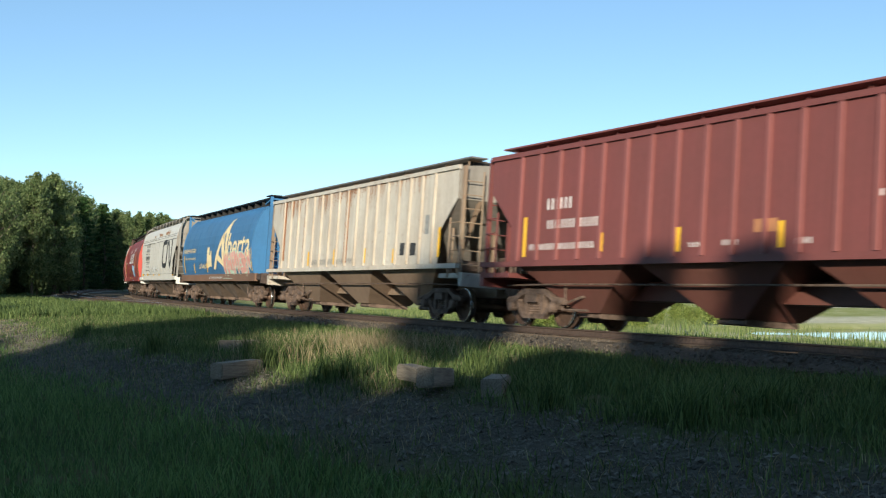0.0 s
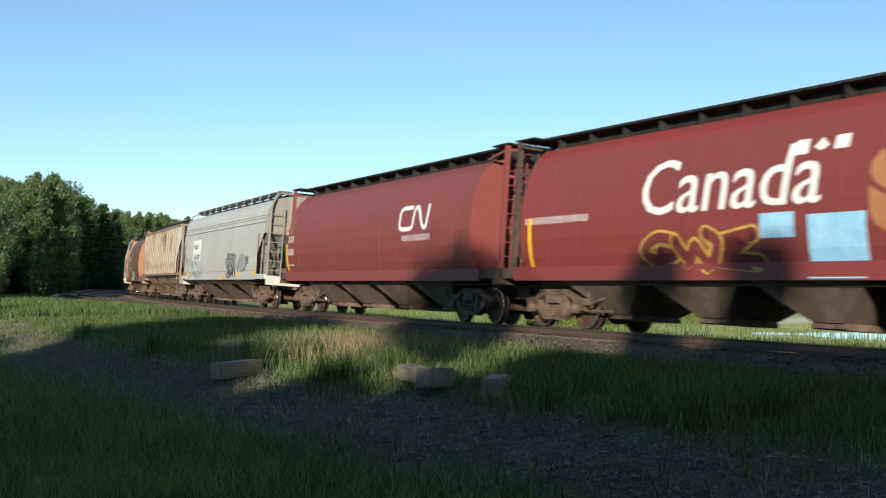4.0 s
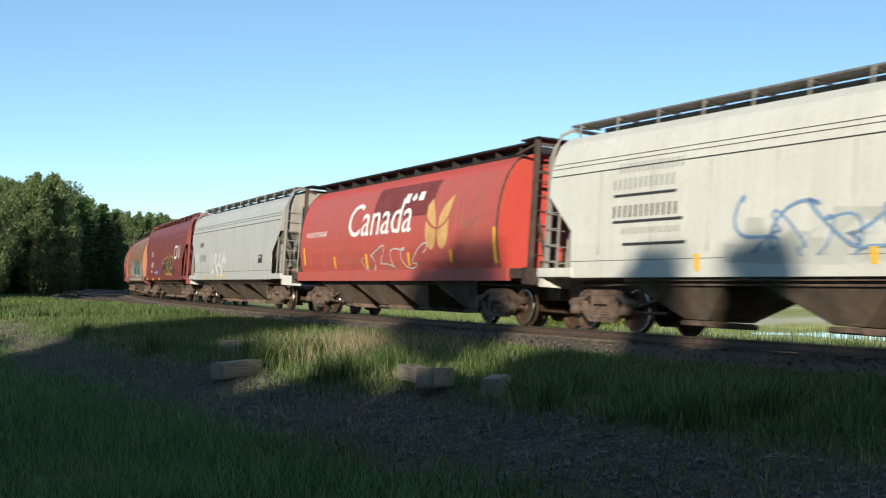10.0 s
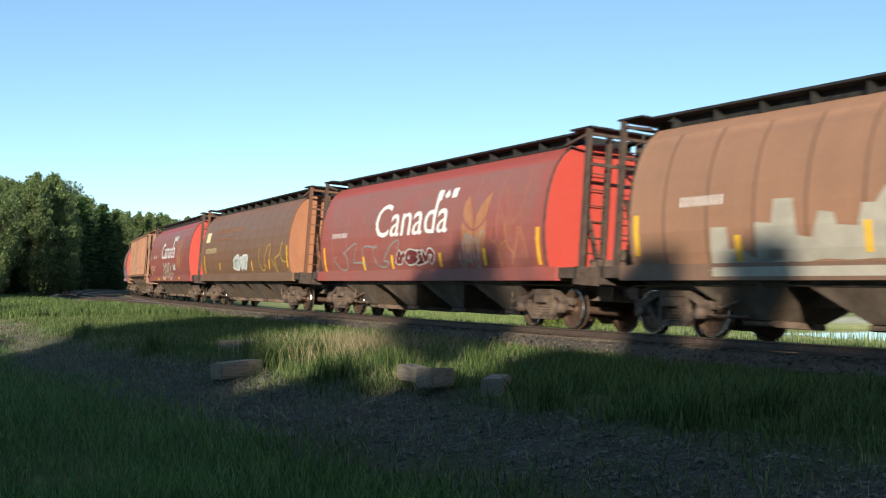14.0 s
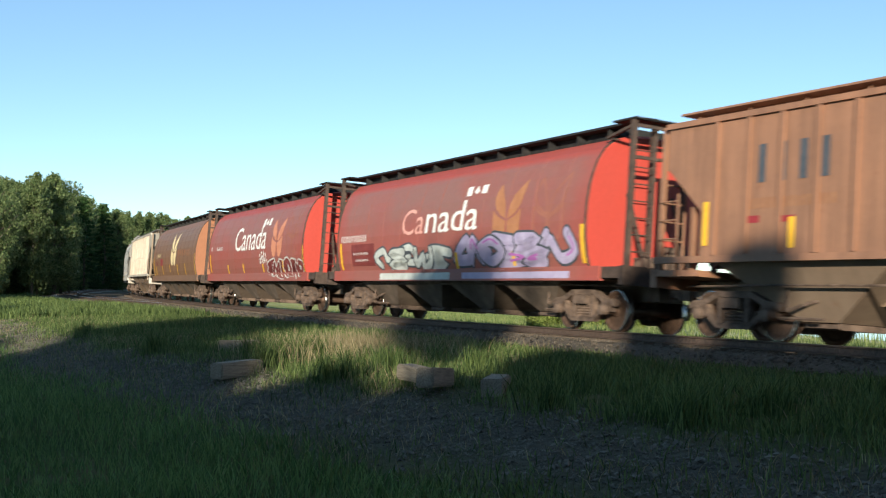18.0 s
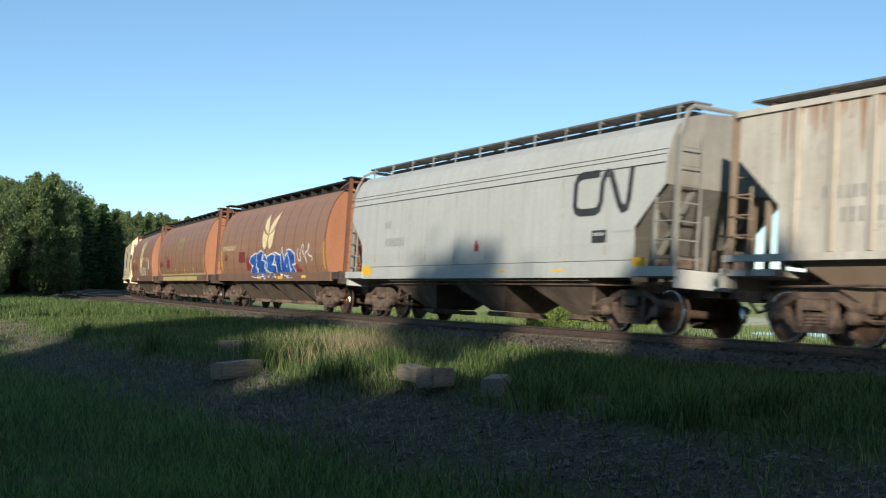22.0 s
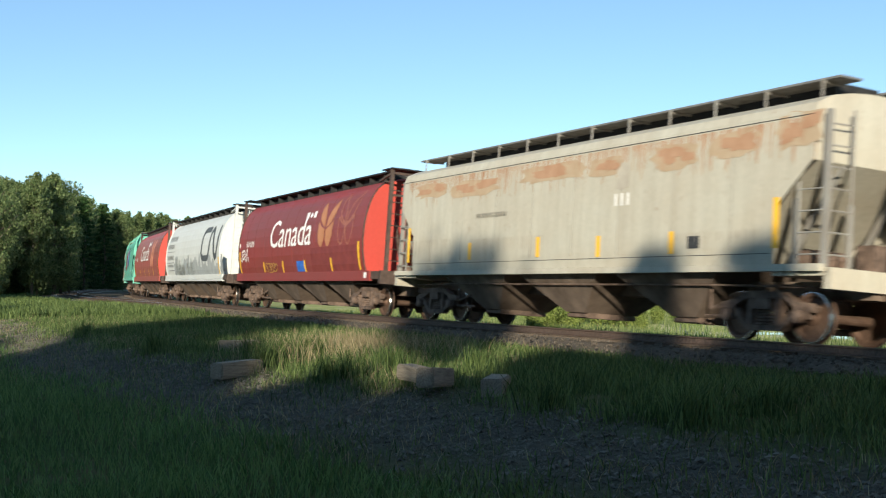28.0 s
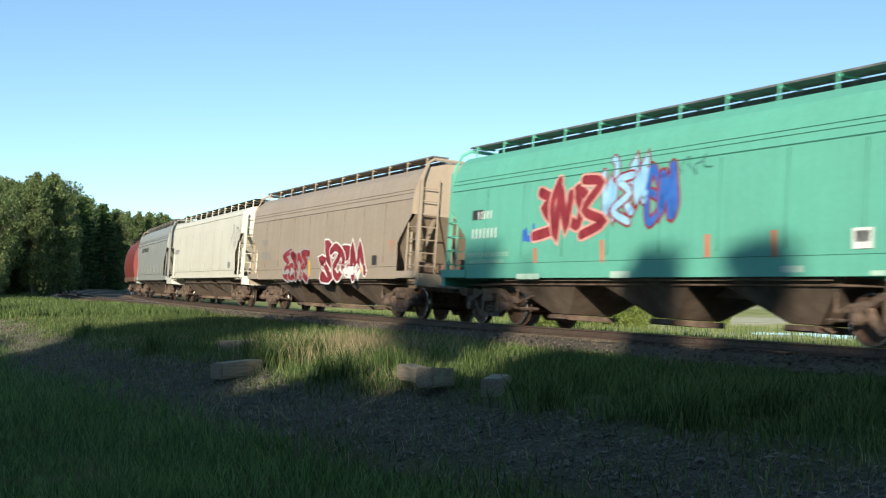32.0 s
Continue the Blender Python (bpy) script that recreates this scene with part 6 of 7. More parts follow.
    if i == 23:
        word(c, -5.99, -1.97, 2.41, 2.63, 8, 'grey')
        word(c, -5.59, -2.81, 2.01, 2.26, 6, 'grey')
        panel(c, 4.39, 4.73, 1.82, 2.20, 'ink')
        panel(c, 5.07, 5.51, 1.80, 2.17, 'ink')
        stripe(c, -3.63, 1.66, 2.08, 'orange')
        stripe(c, 1.61, 1.60, 2.07, 'orange')
        stripe(c, 4.87, 1.58, 2.10, 'orange')
        stripe(c, 7.07, 1.60, 2.53, 'orange')
        stain(c, -6.89, -1.93, 3.01, 4.21, 'rust', 231)
        stain(c, -0.01, 4.37, 3.37, 4.14, 'rust', 233)
    if i == 24:
        logo(c, 4.73, 6.89, 2.46, 3.44, 'ink')
        word(c, -5.37, -4.91, 2.61, 2.82, 2, 'grey')
        word(c, -5.27, -3.95, 2.07, 2.31, 6, 'grey')
        panel(c, 5.51, 6.05, 1.86, 2.13, 'ink')
        word(c, 5.57, 5.99, 2.01, 2.08, 4, 'white')
        ragged(c, 0.27, 0.51, 1.79, 2.14, 'darkred', 241, 'graffiti_block', 0.6, 5)
        word(c, 6.25, 6.91, 2.05, 2.10, 6, 'grey')
        panel(c, -6.97, -6.29, 1.23, 1.50, 'yellow')
        panel(c, 3.91, 4.43, 1.27, 1.42, 'yellow')
        panel(c, 1.43, 1.83, 1.26, 1.37, 'yellow')
        panel(c, 6.97, 7.43, 1.28, 1.53, 'yellow')
    if i == 25:
        ragged(c, -2.88, -1.48, 1.46, 2.15, 'darkred', 251)
        ragged(c, 3.32, 4.44, 1.14, 1.70, 'darkred', 252)
        wheat(c, -0.80, 1.22, 2.30, 3.78, 'cream')
        graffiti(c, -2.02, 3.70, 1.12, 2.25, 7, 'blue', 'white', 253)
        stripe(c, -6.94, 1.52, 2.39)
        stripe(c, 7.06, 1.46, 2.39)
        scrawl(c, 4.12, 5.74, 1.73, 2.36, 'white', 254)
        panel(c, -1.16, -0.66, 1.14, 1.24, 'yellow')
        panel(c, 1.66, 2.28, 1.13, 1.24, 'yellow')
        panel(c, 4.54, 5.08, 1.16, 1.26, 'yellow')
        word(c, -6.74, -4.56, 2.37, 2.59, 7, 'cream')
        panel(c, -4.04, -3.04, 1.83, 2.27, 'maroon')
        word(c, -6.54, -5.82, 1.95, 2.19, 2, 'darkred')
    if i == 26:
        panel(c, -6.54, 7.14, 1.35, 1.46, 'straw')
        panel(c, -5.46, 5.10, 1.09, 1.30, 'straw')
        stripe(c, -6.88, 1.48, 2.19)
        stripe(c, -1.26, 1.44, 1.77)
        stripe(c, 1.52, 1.41, 1.78)
        stripe(c, 4.00, 1.44, 1.78)
        stripe(c, 6.96, 1.39, 2.29)
        panel(c, -4.14, -3.12, 1.78, 2.25, 'darkred')
        stain(c, -0.54, 0.98, 1.83, 3.37, 'straw', 261)
        word(c, -6.70, -5.42, 1.87, 2.16, 3, 'darkred')
        word(c, -4.94, -4.02, 2.34, 2.47, 5, 'dull')
        panel(c, 2.04, 2.50, 1.14, 1.22, 'orange')
    if i == 27:
        wheat(c, -0.90, 1.42, 1.81, 3.95, 'cream')
        word(c, 1.46, 2.36, 2.29, 2.60, 3, 'cream')
        word(c, 2.52, 3.52, 2.31, 2.59, 5, 'cream')
        word(c, 3.64, 4.46, 2.31, 2.58, 4, 'cream')
        word(c, 4.56, 5.40, 2.32, 2.58, 5, 'cream')
        scrawl(c, 4.88, 5.76, 1.80, 2.48, 'white', 271, 0.09)
        graffiti(c, -0.82, 3.08, 1.43, 1.95, 7, 'taupe', 'white', 272)
        stripe(c, -6.88, 1.42, 2.30)
        stripe(c, -1.14, 1.46, 1.90)
        stripe(c, 1.58, 1.42, 1.91)
        stripe(c, 4.52, 1.48, 1.91)
        stripe(c, 7.06, 1.38, 2.38)
        word(c, -5.82, -4.54, 2.39, 2.59, 6, 'cream')
        panel(c, -6.42, -5.54, 1.78, 2.22, 'maroon')
        panel(c, -4.04, -3.20, 1.83, 2.25, 'maroon')
        panel(c, -2.56, -1.66, 1.11, 1.28, 'silver')
    if i == 28:
        panel(c, -1.37, 1.01, 2.26, 3.35, 'slate')
        panel(c, -1.25, 1.11, 2.17, 2.26, 'darkred')
        panel(c, -6.71, -5.65, 2.04, 2.76, 'slate')
        panel(c, 4.89, 5.29, 1.66, 1.87, 'ink')
        stain(c, -6.01, -1.13, 3.27, 4.23, 'rust', 281)
        stain(c, 1.01, 8.11, 3.29, 4.07, 'rust', 282)
        stain(c, -6.77, 2.59, 1.54, 1.91, 'rust', 283)
    if i == 29:
        panel(c, -6.53, -5.95, 2.30, 2.65, 'white')
        panel(c, -5.77, -5.31, 2.29, 2.64, 'white')
        panel(c, -5.03, -4.35, 2.27, 2.64, 'white')
        word(c, -6.49, -5.99, 2.37, 2.58, 2, 'maroon')
        word(c, -4.99, -4.39, 2.33, 2.57, 3, 'maroon')
        panel(c, -4.15, -3.57, 2.29, 2.64, 'slate')
        word(c, -4.99, -3.23, 3.44, 3.71, 3, 'pink')
        word(c, -4.95, -3.19, 2.89, 3.22, 3, 'dull')
        stripe(c, -7.37, 1.62, 2.54)
        stripe(c, -4.31, 1.66, 2.08)
        stripe(c, -1.81, 1.63, 2.09)
        word(c, -6.45, -5.97, 1.64, 1.76, 4, 'slate')
        word(c, 2.46, 3.04, 1.97, 3.83, 1, 'white')
    if i == 30:
        ragged(c, 2.42, 2.88, 2.95, 3.60, 'taupe', 309, 'emblem', 0.5, 4)
        word(c, 2.36, 2.98, 2.62, 2.88, 3, 'white')
        stripe(c, -7.34, 1.57, 2.55)
        stripe(c, -3.76, 1.59, 2.03)
        stripe(c, -0.50, 1.60, 2.07)
        stripe(c, 1.90, 1.56, 2.01)
        stripe(c, 4.34, 1.57, 2.01)
        stripe(c, 7.16, 1.61, 2.50)
        panel(c, 4.82, 5.16, 1.66, 1.90, 'ink')
        word(c, -3.52, -2.00, 2.64, 2.76, 4, 'ink')
        smear(c, 3.62, 4.94, 3.26, 3.75, 'rustsoft', 301)
        smear(c, -1.34, 1.06, 3.33, 3.78, 'rustsoft', 302)
        smear(c, 5.36, 6.62, 3.32, 3.80, 'rustsoft', 303)
        smear(c, 7.06, 8.14, 3.32, 3.98, 'rustsoft', 304)
        smear(c, -4.94, -2.50, 3.27, 3.67, 'rustsoft', 305)
        smear(c, -7.04, -5.26, 3.36, 3.76, 'rustsoft', 306)
        smear(c, 1.36, 2.60, 3.32, 3.71, 'rustsoft', 307)
        stain(c, -7.60, 8.00, 3.02, 3.86, 'rustsoft', 314)
        stain(c, -3.76, -0.24, 1.42, 2.12, 'taupe', 311)
        stain(c, 4.22, 6.68, 1.33, 1.97, 'taupe', 312)
        stain(c, -7.52, -4.70, 1.55, 2.18, 'taupe', 313)
    if i == 31:
        lettered(c, 'Canada', -2.86, 2.04, 2.32, 3.38, 'white', 0.1, 0.025)
        flag(c, 1.18, 2.24, 3.27, 3.52, 'white')
        wheat(c, 2.54, 4.46, 2.21, 3.87, 'dull')
        wheat(c, 4.52, 6.34, 2.25, 3.97, 'faint', True)
        # a plain darker maroon rectangle low on the forward flank
        panel(c, 2.12, 6.56, 1.38, 2.21, 'maroon')
        stripe(c, 6.76, 1.41, 2.30)
        stripe(c, 4.16, 1.39, 1.83)
        stripe(c, 1.40, 1.37, 1.80)
        stripe(c, -1.18, 1.38, 1.80)
        stripe(c, -3.64, 1.41, 1.79)
        stripe(c, -7.04, 1.40, 2.27)
        panel(c, 0.46, 1.42, 1.40, 1.78, 'blue')
        word(c, -6.12, -4.98, 2.44, 2.67, 7, 'white')
        word(c, -7.26, -6.86, 2.44, 2.63, 1, 'white')
        graffiti(c, -3.48, -2.06, 1.40, 1.74, 4, 'maroon', 'gold', 312)
        scrawl(c, -6.88, -5.78, 1.85, 2.37, 'white', 313)
        panel(c, 7.18, 7.40, 1.15, 1.32, 'white')
    if i == 32:
        logo(c, 2.72, 6.62, 2.02, 3.66, 'charcoal')
        word(c, -6.70, -4.56, 3.24, 3.52, 8, 'grey')
        word(c, -6.90, -4.92, 2.83, 3.08, 8, 'grey')
        panel(c, -6.90, -4.76, 2.64, 2.68, 'grey')
        word(c, -6.80, -4.72, 2.21, 2.45, 8, 'grey')
        panel(c, -6.80, -4.62, 2.03, 2.08, 'grey')
        word(c, -6.58, -4.80, 1.83, 1.96, 6, 'grey')
        panel(c, -6.34, -4.48, 1.61, 1.66, 'grey')
        ragged(c, -4.68, 7.76, 1.10, 2.48, 'midgrey', 321, 'graffiti_block', 0.55, 34)
        ragged(c, -4.22, -1.58, 1.15, 2.51, 'silver', 322)
        ragged(c, -1.00, 1.24, 1.14, 2.25, 'silver', 323, 'graffiti_block', 0.9, 9)
        stripe(c, 6.92, 1.30, 2.15)
        panel(c, 5.26, 5.68, 1.68, 1.92, 'ink')
    if i == 33:
        lettered(c, 'Canada', -3.23, 1.59, 2.37, 3.39, 'white', 0.1, 0.025)
        flag(c, 0.69, 1.81, 3.29, 3.58, 'white')
        wheat(c, 2.77, 4.79, 1.93, 3.76, 'orange')
        wheat(c, 4.75, 6.61, 1.83, 3.86, 'faint', True)
        stripe(c, -6.93, 1.46, 2.29)
        stripe(c, -3.43, 1.42, 1.82)
        stripe(c, -0.69, 1.38, 1.82)
        stripe(c, 1.91, 1.41, 1.80)
        stripe(c, 4.39, 1.42, 1.83)
        stripe(c, 7.15, 1.42, 2.32)
        word(c, -7.13, -6.67, 2.47, 2.65, 2, 'white')
        word(c, -6.01, -4.77, 2.42, 2.65, 6, 'white')
        scrawl(c, 2.11, 3.11, 1.61, 1.91, 'dull', 331)
    if i == 34:
        panel(c, -6.70, -6.16, 2.60, 2.85, 'ink')
        word(c, -6.46, -5.70, 2.61, 2.81, 3, 'white')
        word(c, -6.72, -5.40, 2.12, 2.37, 5, 'white')
        graffiti(c, -3.60, -1.18, 1.86, 3.60, 4, 'darkred', 'pink', 341)
        graffiti(c, -1.12, 0.34, 2.19, 3.74, 3, 'sky', 'darkred', 342)
        graffiti(c, 0.34, 1.34, 2.03, 3.68, 2, 'blue', 'darkred', 343)
        stripe(c, -3.66, 1.47, 1.81, 'orange')
        stripe(c, -1.04, 1.44, 1.92, 'orange')
        stripe(c, 2.30, 1.49, 1.92, 'orange')
        stripe(c, 4.02, 1.46, 1.93, 'orange')
        panel(c, 5.76, 6.18, 1.56, 1.90, 'white')
        panel(c, 5.82, 6.12, 1.67, 1.85, 'ink')
        word(c, -6.92, -4.82, 1.65, 1.76, 8, 'mint')
        word(c, -6.78, -5.06, 1.49, 1.58, 6, 'mint')
        scrawl(c, 1.18, 2.26, 3.09, 3.47, 'teal', 344, 0.03)
        ragged(c, -4.24, -3.60, 1.94, 2.62, 'blue', 345, 'graffiti_block', 0.9, 6)
        panel(c, -0.74, -0.06, 1.11, 1.25, 'mint')
        panel(c, -4.48, -3.48, 1.09, 1.22, 'mint')
        panel(c, 4.18, 4.70, 1.19, 1.31, 'mint')
        panel(c, 6.12, 6.42, 1.13, 1.21, 'mint')
    if i == 35:
        word(c, -6.52, -5.72, 2.41, 2.68, 2, 'grey')
        word(c, -6.54, -5.20, 1.89, 2.18, 4, 'grey')
        graffiti(c, -3.64, -0.88, 0.96, 2.32, 4, 'darkred', 'midgrey', 351)
        graffiti(c, 0.74, 4.32, 0.95, 2.45, 4, 'darkred', 'white', 352)
        stripe(c, -0.66, 1.24, 1.76)
        stripe(c, 4.24, 1.32, 1.89)
        panel(c, 5.14, 5.52, 1.54, 1.83, 'ink')
        stain(c, 6.44, 6.86, 1.67, 2.26, 'orange', 353)
    if i == 36:
        word(c, -7.11, -5.99, 2.51, 2.73, 2, 'grey')
        panel(c, 5.81, 6.33, 1.64, 1.89, 'grey')
        scrawl(c, 6.31, 7.89, 2.45, 3.57, 'midgrey', 361)
    if i == 37:
        word(c, -5.09, -1.35, 2.96, 3.23, 2, 'ink')


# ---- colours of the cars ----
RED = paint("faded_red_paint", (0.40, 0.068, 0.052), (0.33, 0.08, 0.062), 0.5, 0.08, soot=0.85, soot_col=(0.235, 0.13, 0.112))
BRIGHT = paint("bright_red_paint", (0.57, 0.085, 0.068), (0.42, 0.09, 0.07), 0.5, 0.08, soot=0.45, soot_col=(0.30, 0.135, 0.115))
MAROON = paint("maroon_paint", (0.24, 0.055, 0.05), (0.17, 0.06, 0.05), 0.5, 0.08)
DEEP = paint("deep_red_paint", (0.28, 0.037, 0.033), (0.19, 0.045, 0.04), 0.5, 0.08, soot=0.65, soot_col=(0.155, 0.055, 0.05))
REDEND = paint("bright_red_end_paint", (0.47, 0.06, 0.045), (0.45, 0.08, 0.06), 0.3, 0.05)
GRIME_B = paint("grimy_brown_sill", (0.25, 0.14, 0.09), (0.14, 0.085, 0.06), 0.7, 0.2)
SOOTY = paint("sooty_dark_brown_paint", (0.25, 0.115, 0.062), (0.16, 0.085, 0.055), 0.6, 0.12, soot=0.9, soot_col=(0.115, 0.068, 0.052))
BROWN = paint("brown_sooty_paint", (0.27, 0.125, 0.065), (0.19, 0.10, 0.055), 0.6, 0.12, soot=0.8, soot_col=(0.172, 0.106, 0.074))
PLUM = paint("dark_maroon_paint", (0.20, 0.060, 0.056), (0.15, 0.06, 0.052), 0.5, 0.08)
GEAR_B = paint("rust_brown_gear_paint", (0.20, 0.085, 0.05), (0.12, 0.06, 0.042), 0.6, 0.3)
RIB_W = paint("weathered_white_rib", (0.58, 0.52, 0.44), (0.36, 0.27, 0.20), 0.6, 0.4, streak=0.8)
# rust brown; on car 8's ribs it also paints in their thin shadows
SEAM_R = paint("rust_and_rib_shadow_paint", (0.33, 0.25, 0.18), (0.19, 0.11, 0.07), 0.6, 0.6)
# lighter than PLUM: sunlight on the rib faces is put into the colour
PLUMRIB = paint("sunlit_maroon_rib", (0.29, 0.105, 0.098), (0.20, 0.075, 0.068), 0.5, 0.1)
UNDER_M = paint("maroon_hopper_paint", (0.17, 0.06, 0.05), (0.11, 0.06, 0.045), 0.6, 0.2)
UNDER_T = paint("dusty_tan_hopper", (0.30, 0.22, 0.16), (0.17, 0.11, 0.08), 0.6, 0.3)
ORANGE = paint("rusty_orange_paint", (0.385, 0.165, 0.09), (0.28, 0.12, 0.065), 0.5, 0.2)
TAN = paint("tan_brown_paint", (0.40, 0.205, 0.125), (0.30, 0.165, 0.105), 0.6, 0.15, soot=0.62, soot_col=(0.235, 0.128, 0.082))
RUSTY = paint("rusty_brown_paint", (0.38, 0.19, 0.115), (0.23, 0.125, 0.085), 0.7, 0.3, streak=0.9)
DIM = paint("dim_grey_paint", (0.36, 0.37, 0.35), (0.27, 0.26, 0.24), 0.4, 0.08)
OFFW = paint("off_white_paint", (0.76, 0.72, 0.62), (0.58, 0.50, 0.40), 0.4, 0.15)
DKTEAL = plain("dark_teal_seam", (0.03, 0.13, 0.10), (0.05, 0.18, 0.14), 5, 0.6, 0, 0, 0)
HOOP_B = paint("sooty_barrel_seam", (0.20, 0.105, 0.065), (0.12, 0.07, 0.048), 0.6, 0.1)
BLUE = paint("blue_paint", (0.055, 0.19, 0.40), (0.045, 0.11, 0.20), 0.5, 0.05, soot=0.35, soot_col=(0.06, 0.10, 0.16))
GREY = paint("light_grey_paint", (0.525, 0.515, 0.49), (0.40, 0.37, 0.335), 0.45, 0.08)
COOL = paint("cool_white_paint", (0.60, 0.605, 0.585), (0.46, 0.45, 0.42), 0.35, 0.06)
PALE = paint("pale_grey_paint", (0.66, 0.635, 0.585), (0.48, 0.44, 0.38), 0.4, 0.10)
WHITE = paint("white_rusty_paint", (0.64, 0.60, 0.53), (0.40, 0.31, 0.24), 0.6, 0.55, streak=0.8)
CREAM = paint("cream_paint", (0.78, 0.66, 0.44), (0.60, 0.42, 0.24), 0.4, 0.3)
CHALK = paint("chalky_white_paint", (0.70, 0.68, 0.60), (0.48, 0.41, 0.33), 0.4, 0.5)
ORED = paint("orange_red_paint", (0.44, 0.145, 0.082), (0.28, 0.108, 0.068), 0.7, 0.35)
GREEN = paint("turquoise_green_paint", (0.15, 0.47, 0.355), (0.13, 0.35, 0.27), 0.4, 0.06)
TAUPE = paint("taupe_paint", (0.40, 0.32, 0.25), (0.30, 0.23, 0.17), 0.45, 0.12)

MOSS = paint("greenish_grey_paint", (0.50, 0.475, 0.40), (0.42, 0.34, 0.25), 0.5, 0.3, streak=0.7)
END_DIRT = paint("road_dirt_end_paint", (0.34, 0.31, 0.275), (0.18, 0.15, 0.125), 0.6, 0.25, streak=0.8)
GREYGEAR = paint("dirty_grey_gear_paint", (0.30, 0.29, 0.27), (0.17, 0.14, 0.115), 0.6, 0.25)
PALE_SIDE[:] = [PALE, GREYGEAR]          # what pale and grey cars fall back on

CYL_RED = dict(side=RED, end=REDEND, gear=DARKGEAR)
FLEET = [
    ("rib", -6.2, dict(side=PLUM, gear=PLUM, board=PLUM, hatch=PLUM, rib=PLUMRIB, under=UNDER_M)),
    ("rib", 11.48, dict(side=WHITE, end=END_DIRT, gear=SEAM_R, rib=RIB_W, board=M_GALV, under=UNDER_T)),
    ("cyl", 29.08, dict(side=BLUE, end=BLUE, gear=BLUE, board=M_BLACK, grime=GRIME_B)),
    ("smooth", 46.86, dict(side=PALE, end=END_DIRT)),
    ("cyl", 64.2, dict(side=DEEP, end=REDEND, gear=DARKGEAR)),
    ("cyl", 81.09, dict(side=MAROON, end=MAROON, gear=MAROON, board=M_BLACK)),
    ("smooth", 99.6, dict(side=GREY, end=END_DIRT)),
    ("rib", 117.19, dict(side=CHALK, end=END_DIRT, gear=SEAM_R, rib=SEAM_R, chord=SEAM_R, under=UNDER_T, sill=SEAM_R)),
    ("cyl", 134.97, dict(hoop=HOOP_B, side=SOOTY, end=ORANGE, gear=ORANGE, sill=SOOTY)),
    ("smooth", 152.81, dict(side=PALE, end=END_DIRT)),
    ("smooth", 170.27, dict(side=PALE, end=END_DIRT)),
    ("cyl", 187.6, dict(side=BRIGHT, end=REDEND, gear=DARKGEAR)),
    ("smooth", 205.37, dict(side=GREY, end=END_DIRT)),
    ("smooth", 223.05, dict(side=MAROON, gear=MAROON, seam=PLUM)),
    ("cyl", 240.42, dict(hoop=HOOP_B, side=TAN, end=ORANGE, gear=DARKGEAR, grime=GRIME_B)),
    ("cyl", 257.97, CYL_RED),
    ("cyl", 275.89, dict(hoop=HOOP_B, side=BROWN, end=ORANGE, gear=GEAR_B, grime=GRIME_B)),
    ("cyl", 293.61, CYL_RED),
    ("rib", 311.63, dict(side=RUSTY, gear=RUSTY, board=RUSTY, hatch=RUSTY, under=UNDER_T)),
    ("cyl", 329.28, CYL_RED),
    ("cyl", 347.2, CYL_RED),
    ("cyl", 364.93, dict(hoop=HOOP_B, side=BROWN, end=ORANGE, gear=DARKGEAR, grime=GRIME_B)),
    ("rib", 383.0, dict(side=WHITE, end=END_DIRT, gear=SEAM_R, rib=RIB_W, board=M_GALV, hatch=M_GALV, under=UNDER_T)),
    ("smooth", 400.83, dict(side=GREY, end=END_DIRT)),
    ("cyl", 418.25, dict(hoop=HOOP_B, side=TAN, end=ORANGE, gear=GEAR_B, grime=GRIME_B)),
    ("cyl", 435.96, dict(hoop=HOOP_B, side=TAN, end=ORANGE, gear=GEAR_B, grime=GRIME_B)),
    ("cyl", 453.73, dict(hoop=HOOP_B, side=TAN, end=ORANGE, gear=GEAR_B, grime=GRIME_B)),
    ("grain", 471.61, dict(side=CREAM, gear=CREAM, board=M_GALV)),
    ("rib", 489.33, dict(side=ORED, gear=ORED, board=ORED, under=UNDER_T)),
    ("grain", 507.8, dict(side=MOSS, gear=GREYGEAR, board=M_GALV)),
    ("cyl", 525.63, dict(side=DEEP, end=REDEND, gear=DARKGEAR)),
    ("cyl", 543.57, dict(side=COOL, end=COOL, gear=COOL, hoop=None)),
    ("cyl", 561.41, dict(side=RED, end=REDEND, gear=DARKGEAR)),
    ("smooth", 579.05, dict(side=GREEN, gear=GREEN, seam=DKTEAL)),
    ("smooth", 597.27, dict(side=TAUPE, gear=TAUPE, seam=M_UNDER)),
    ("grain", 615.04, dict(side=OFFW, gear=OFFW)),
    ("smooth", 633.3, dict(side=DIM)),
    ("cyl", 651.25, dict(side=DEEP, end=DEEP, gear=DARKGEAR, grime=GRIME_B)),
]


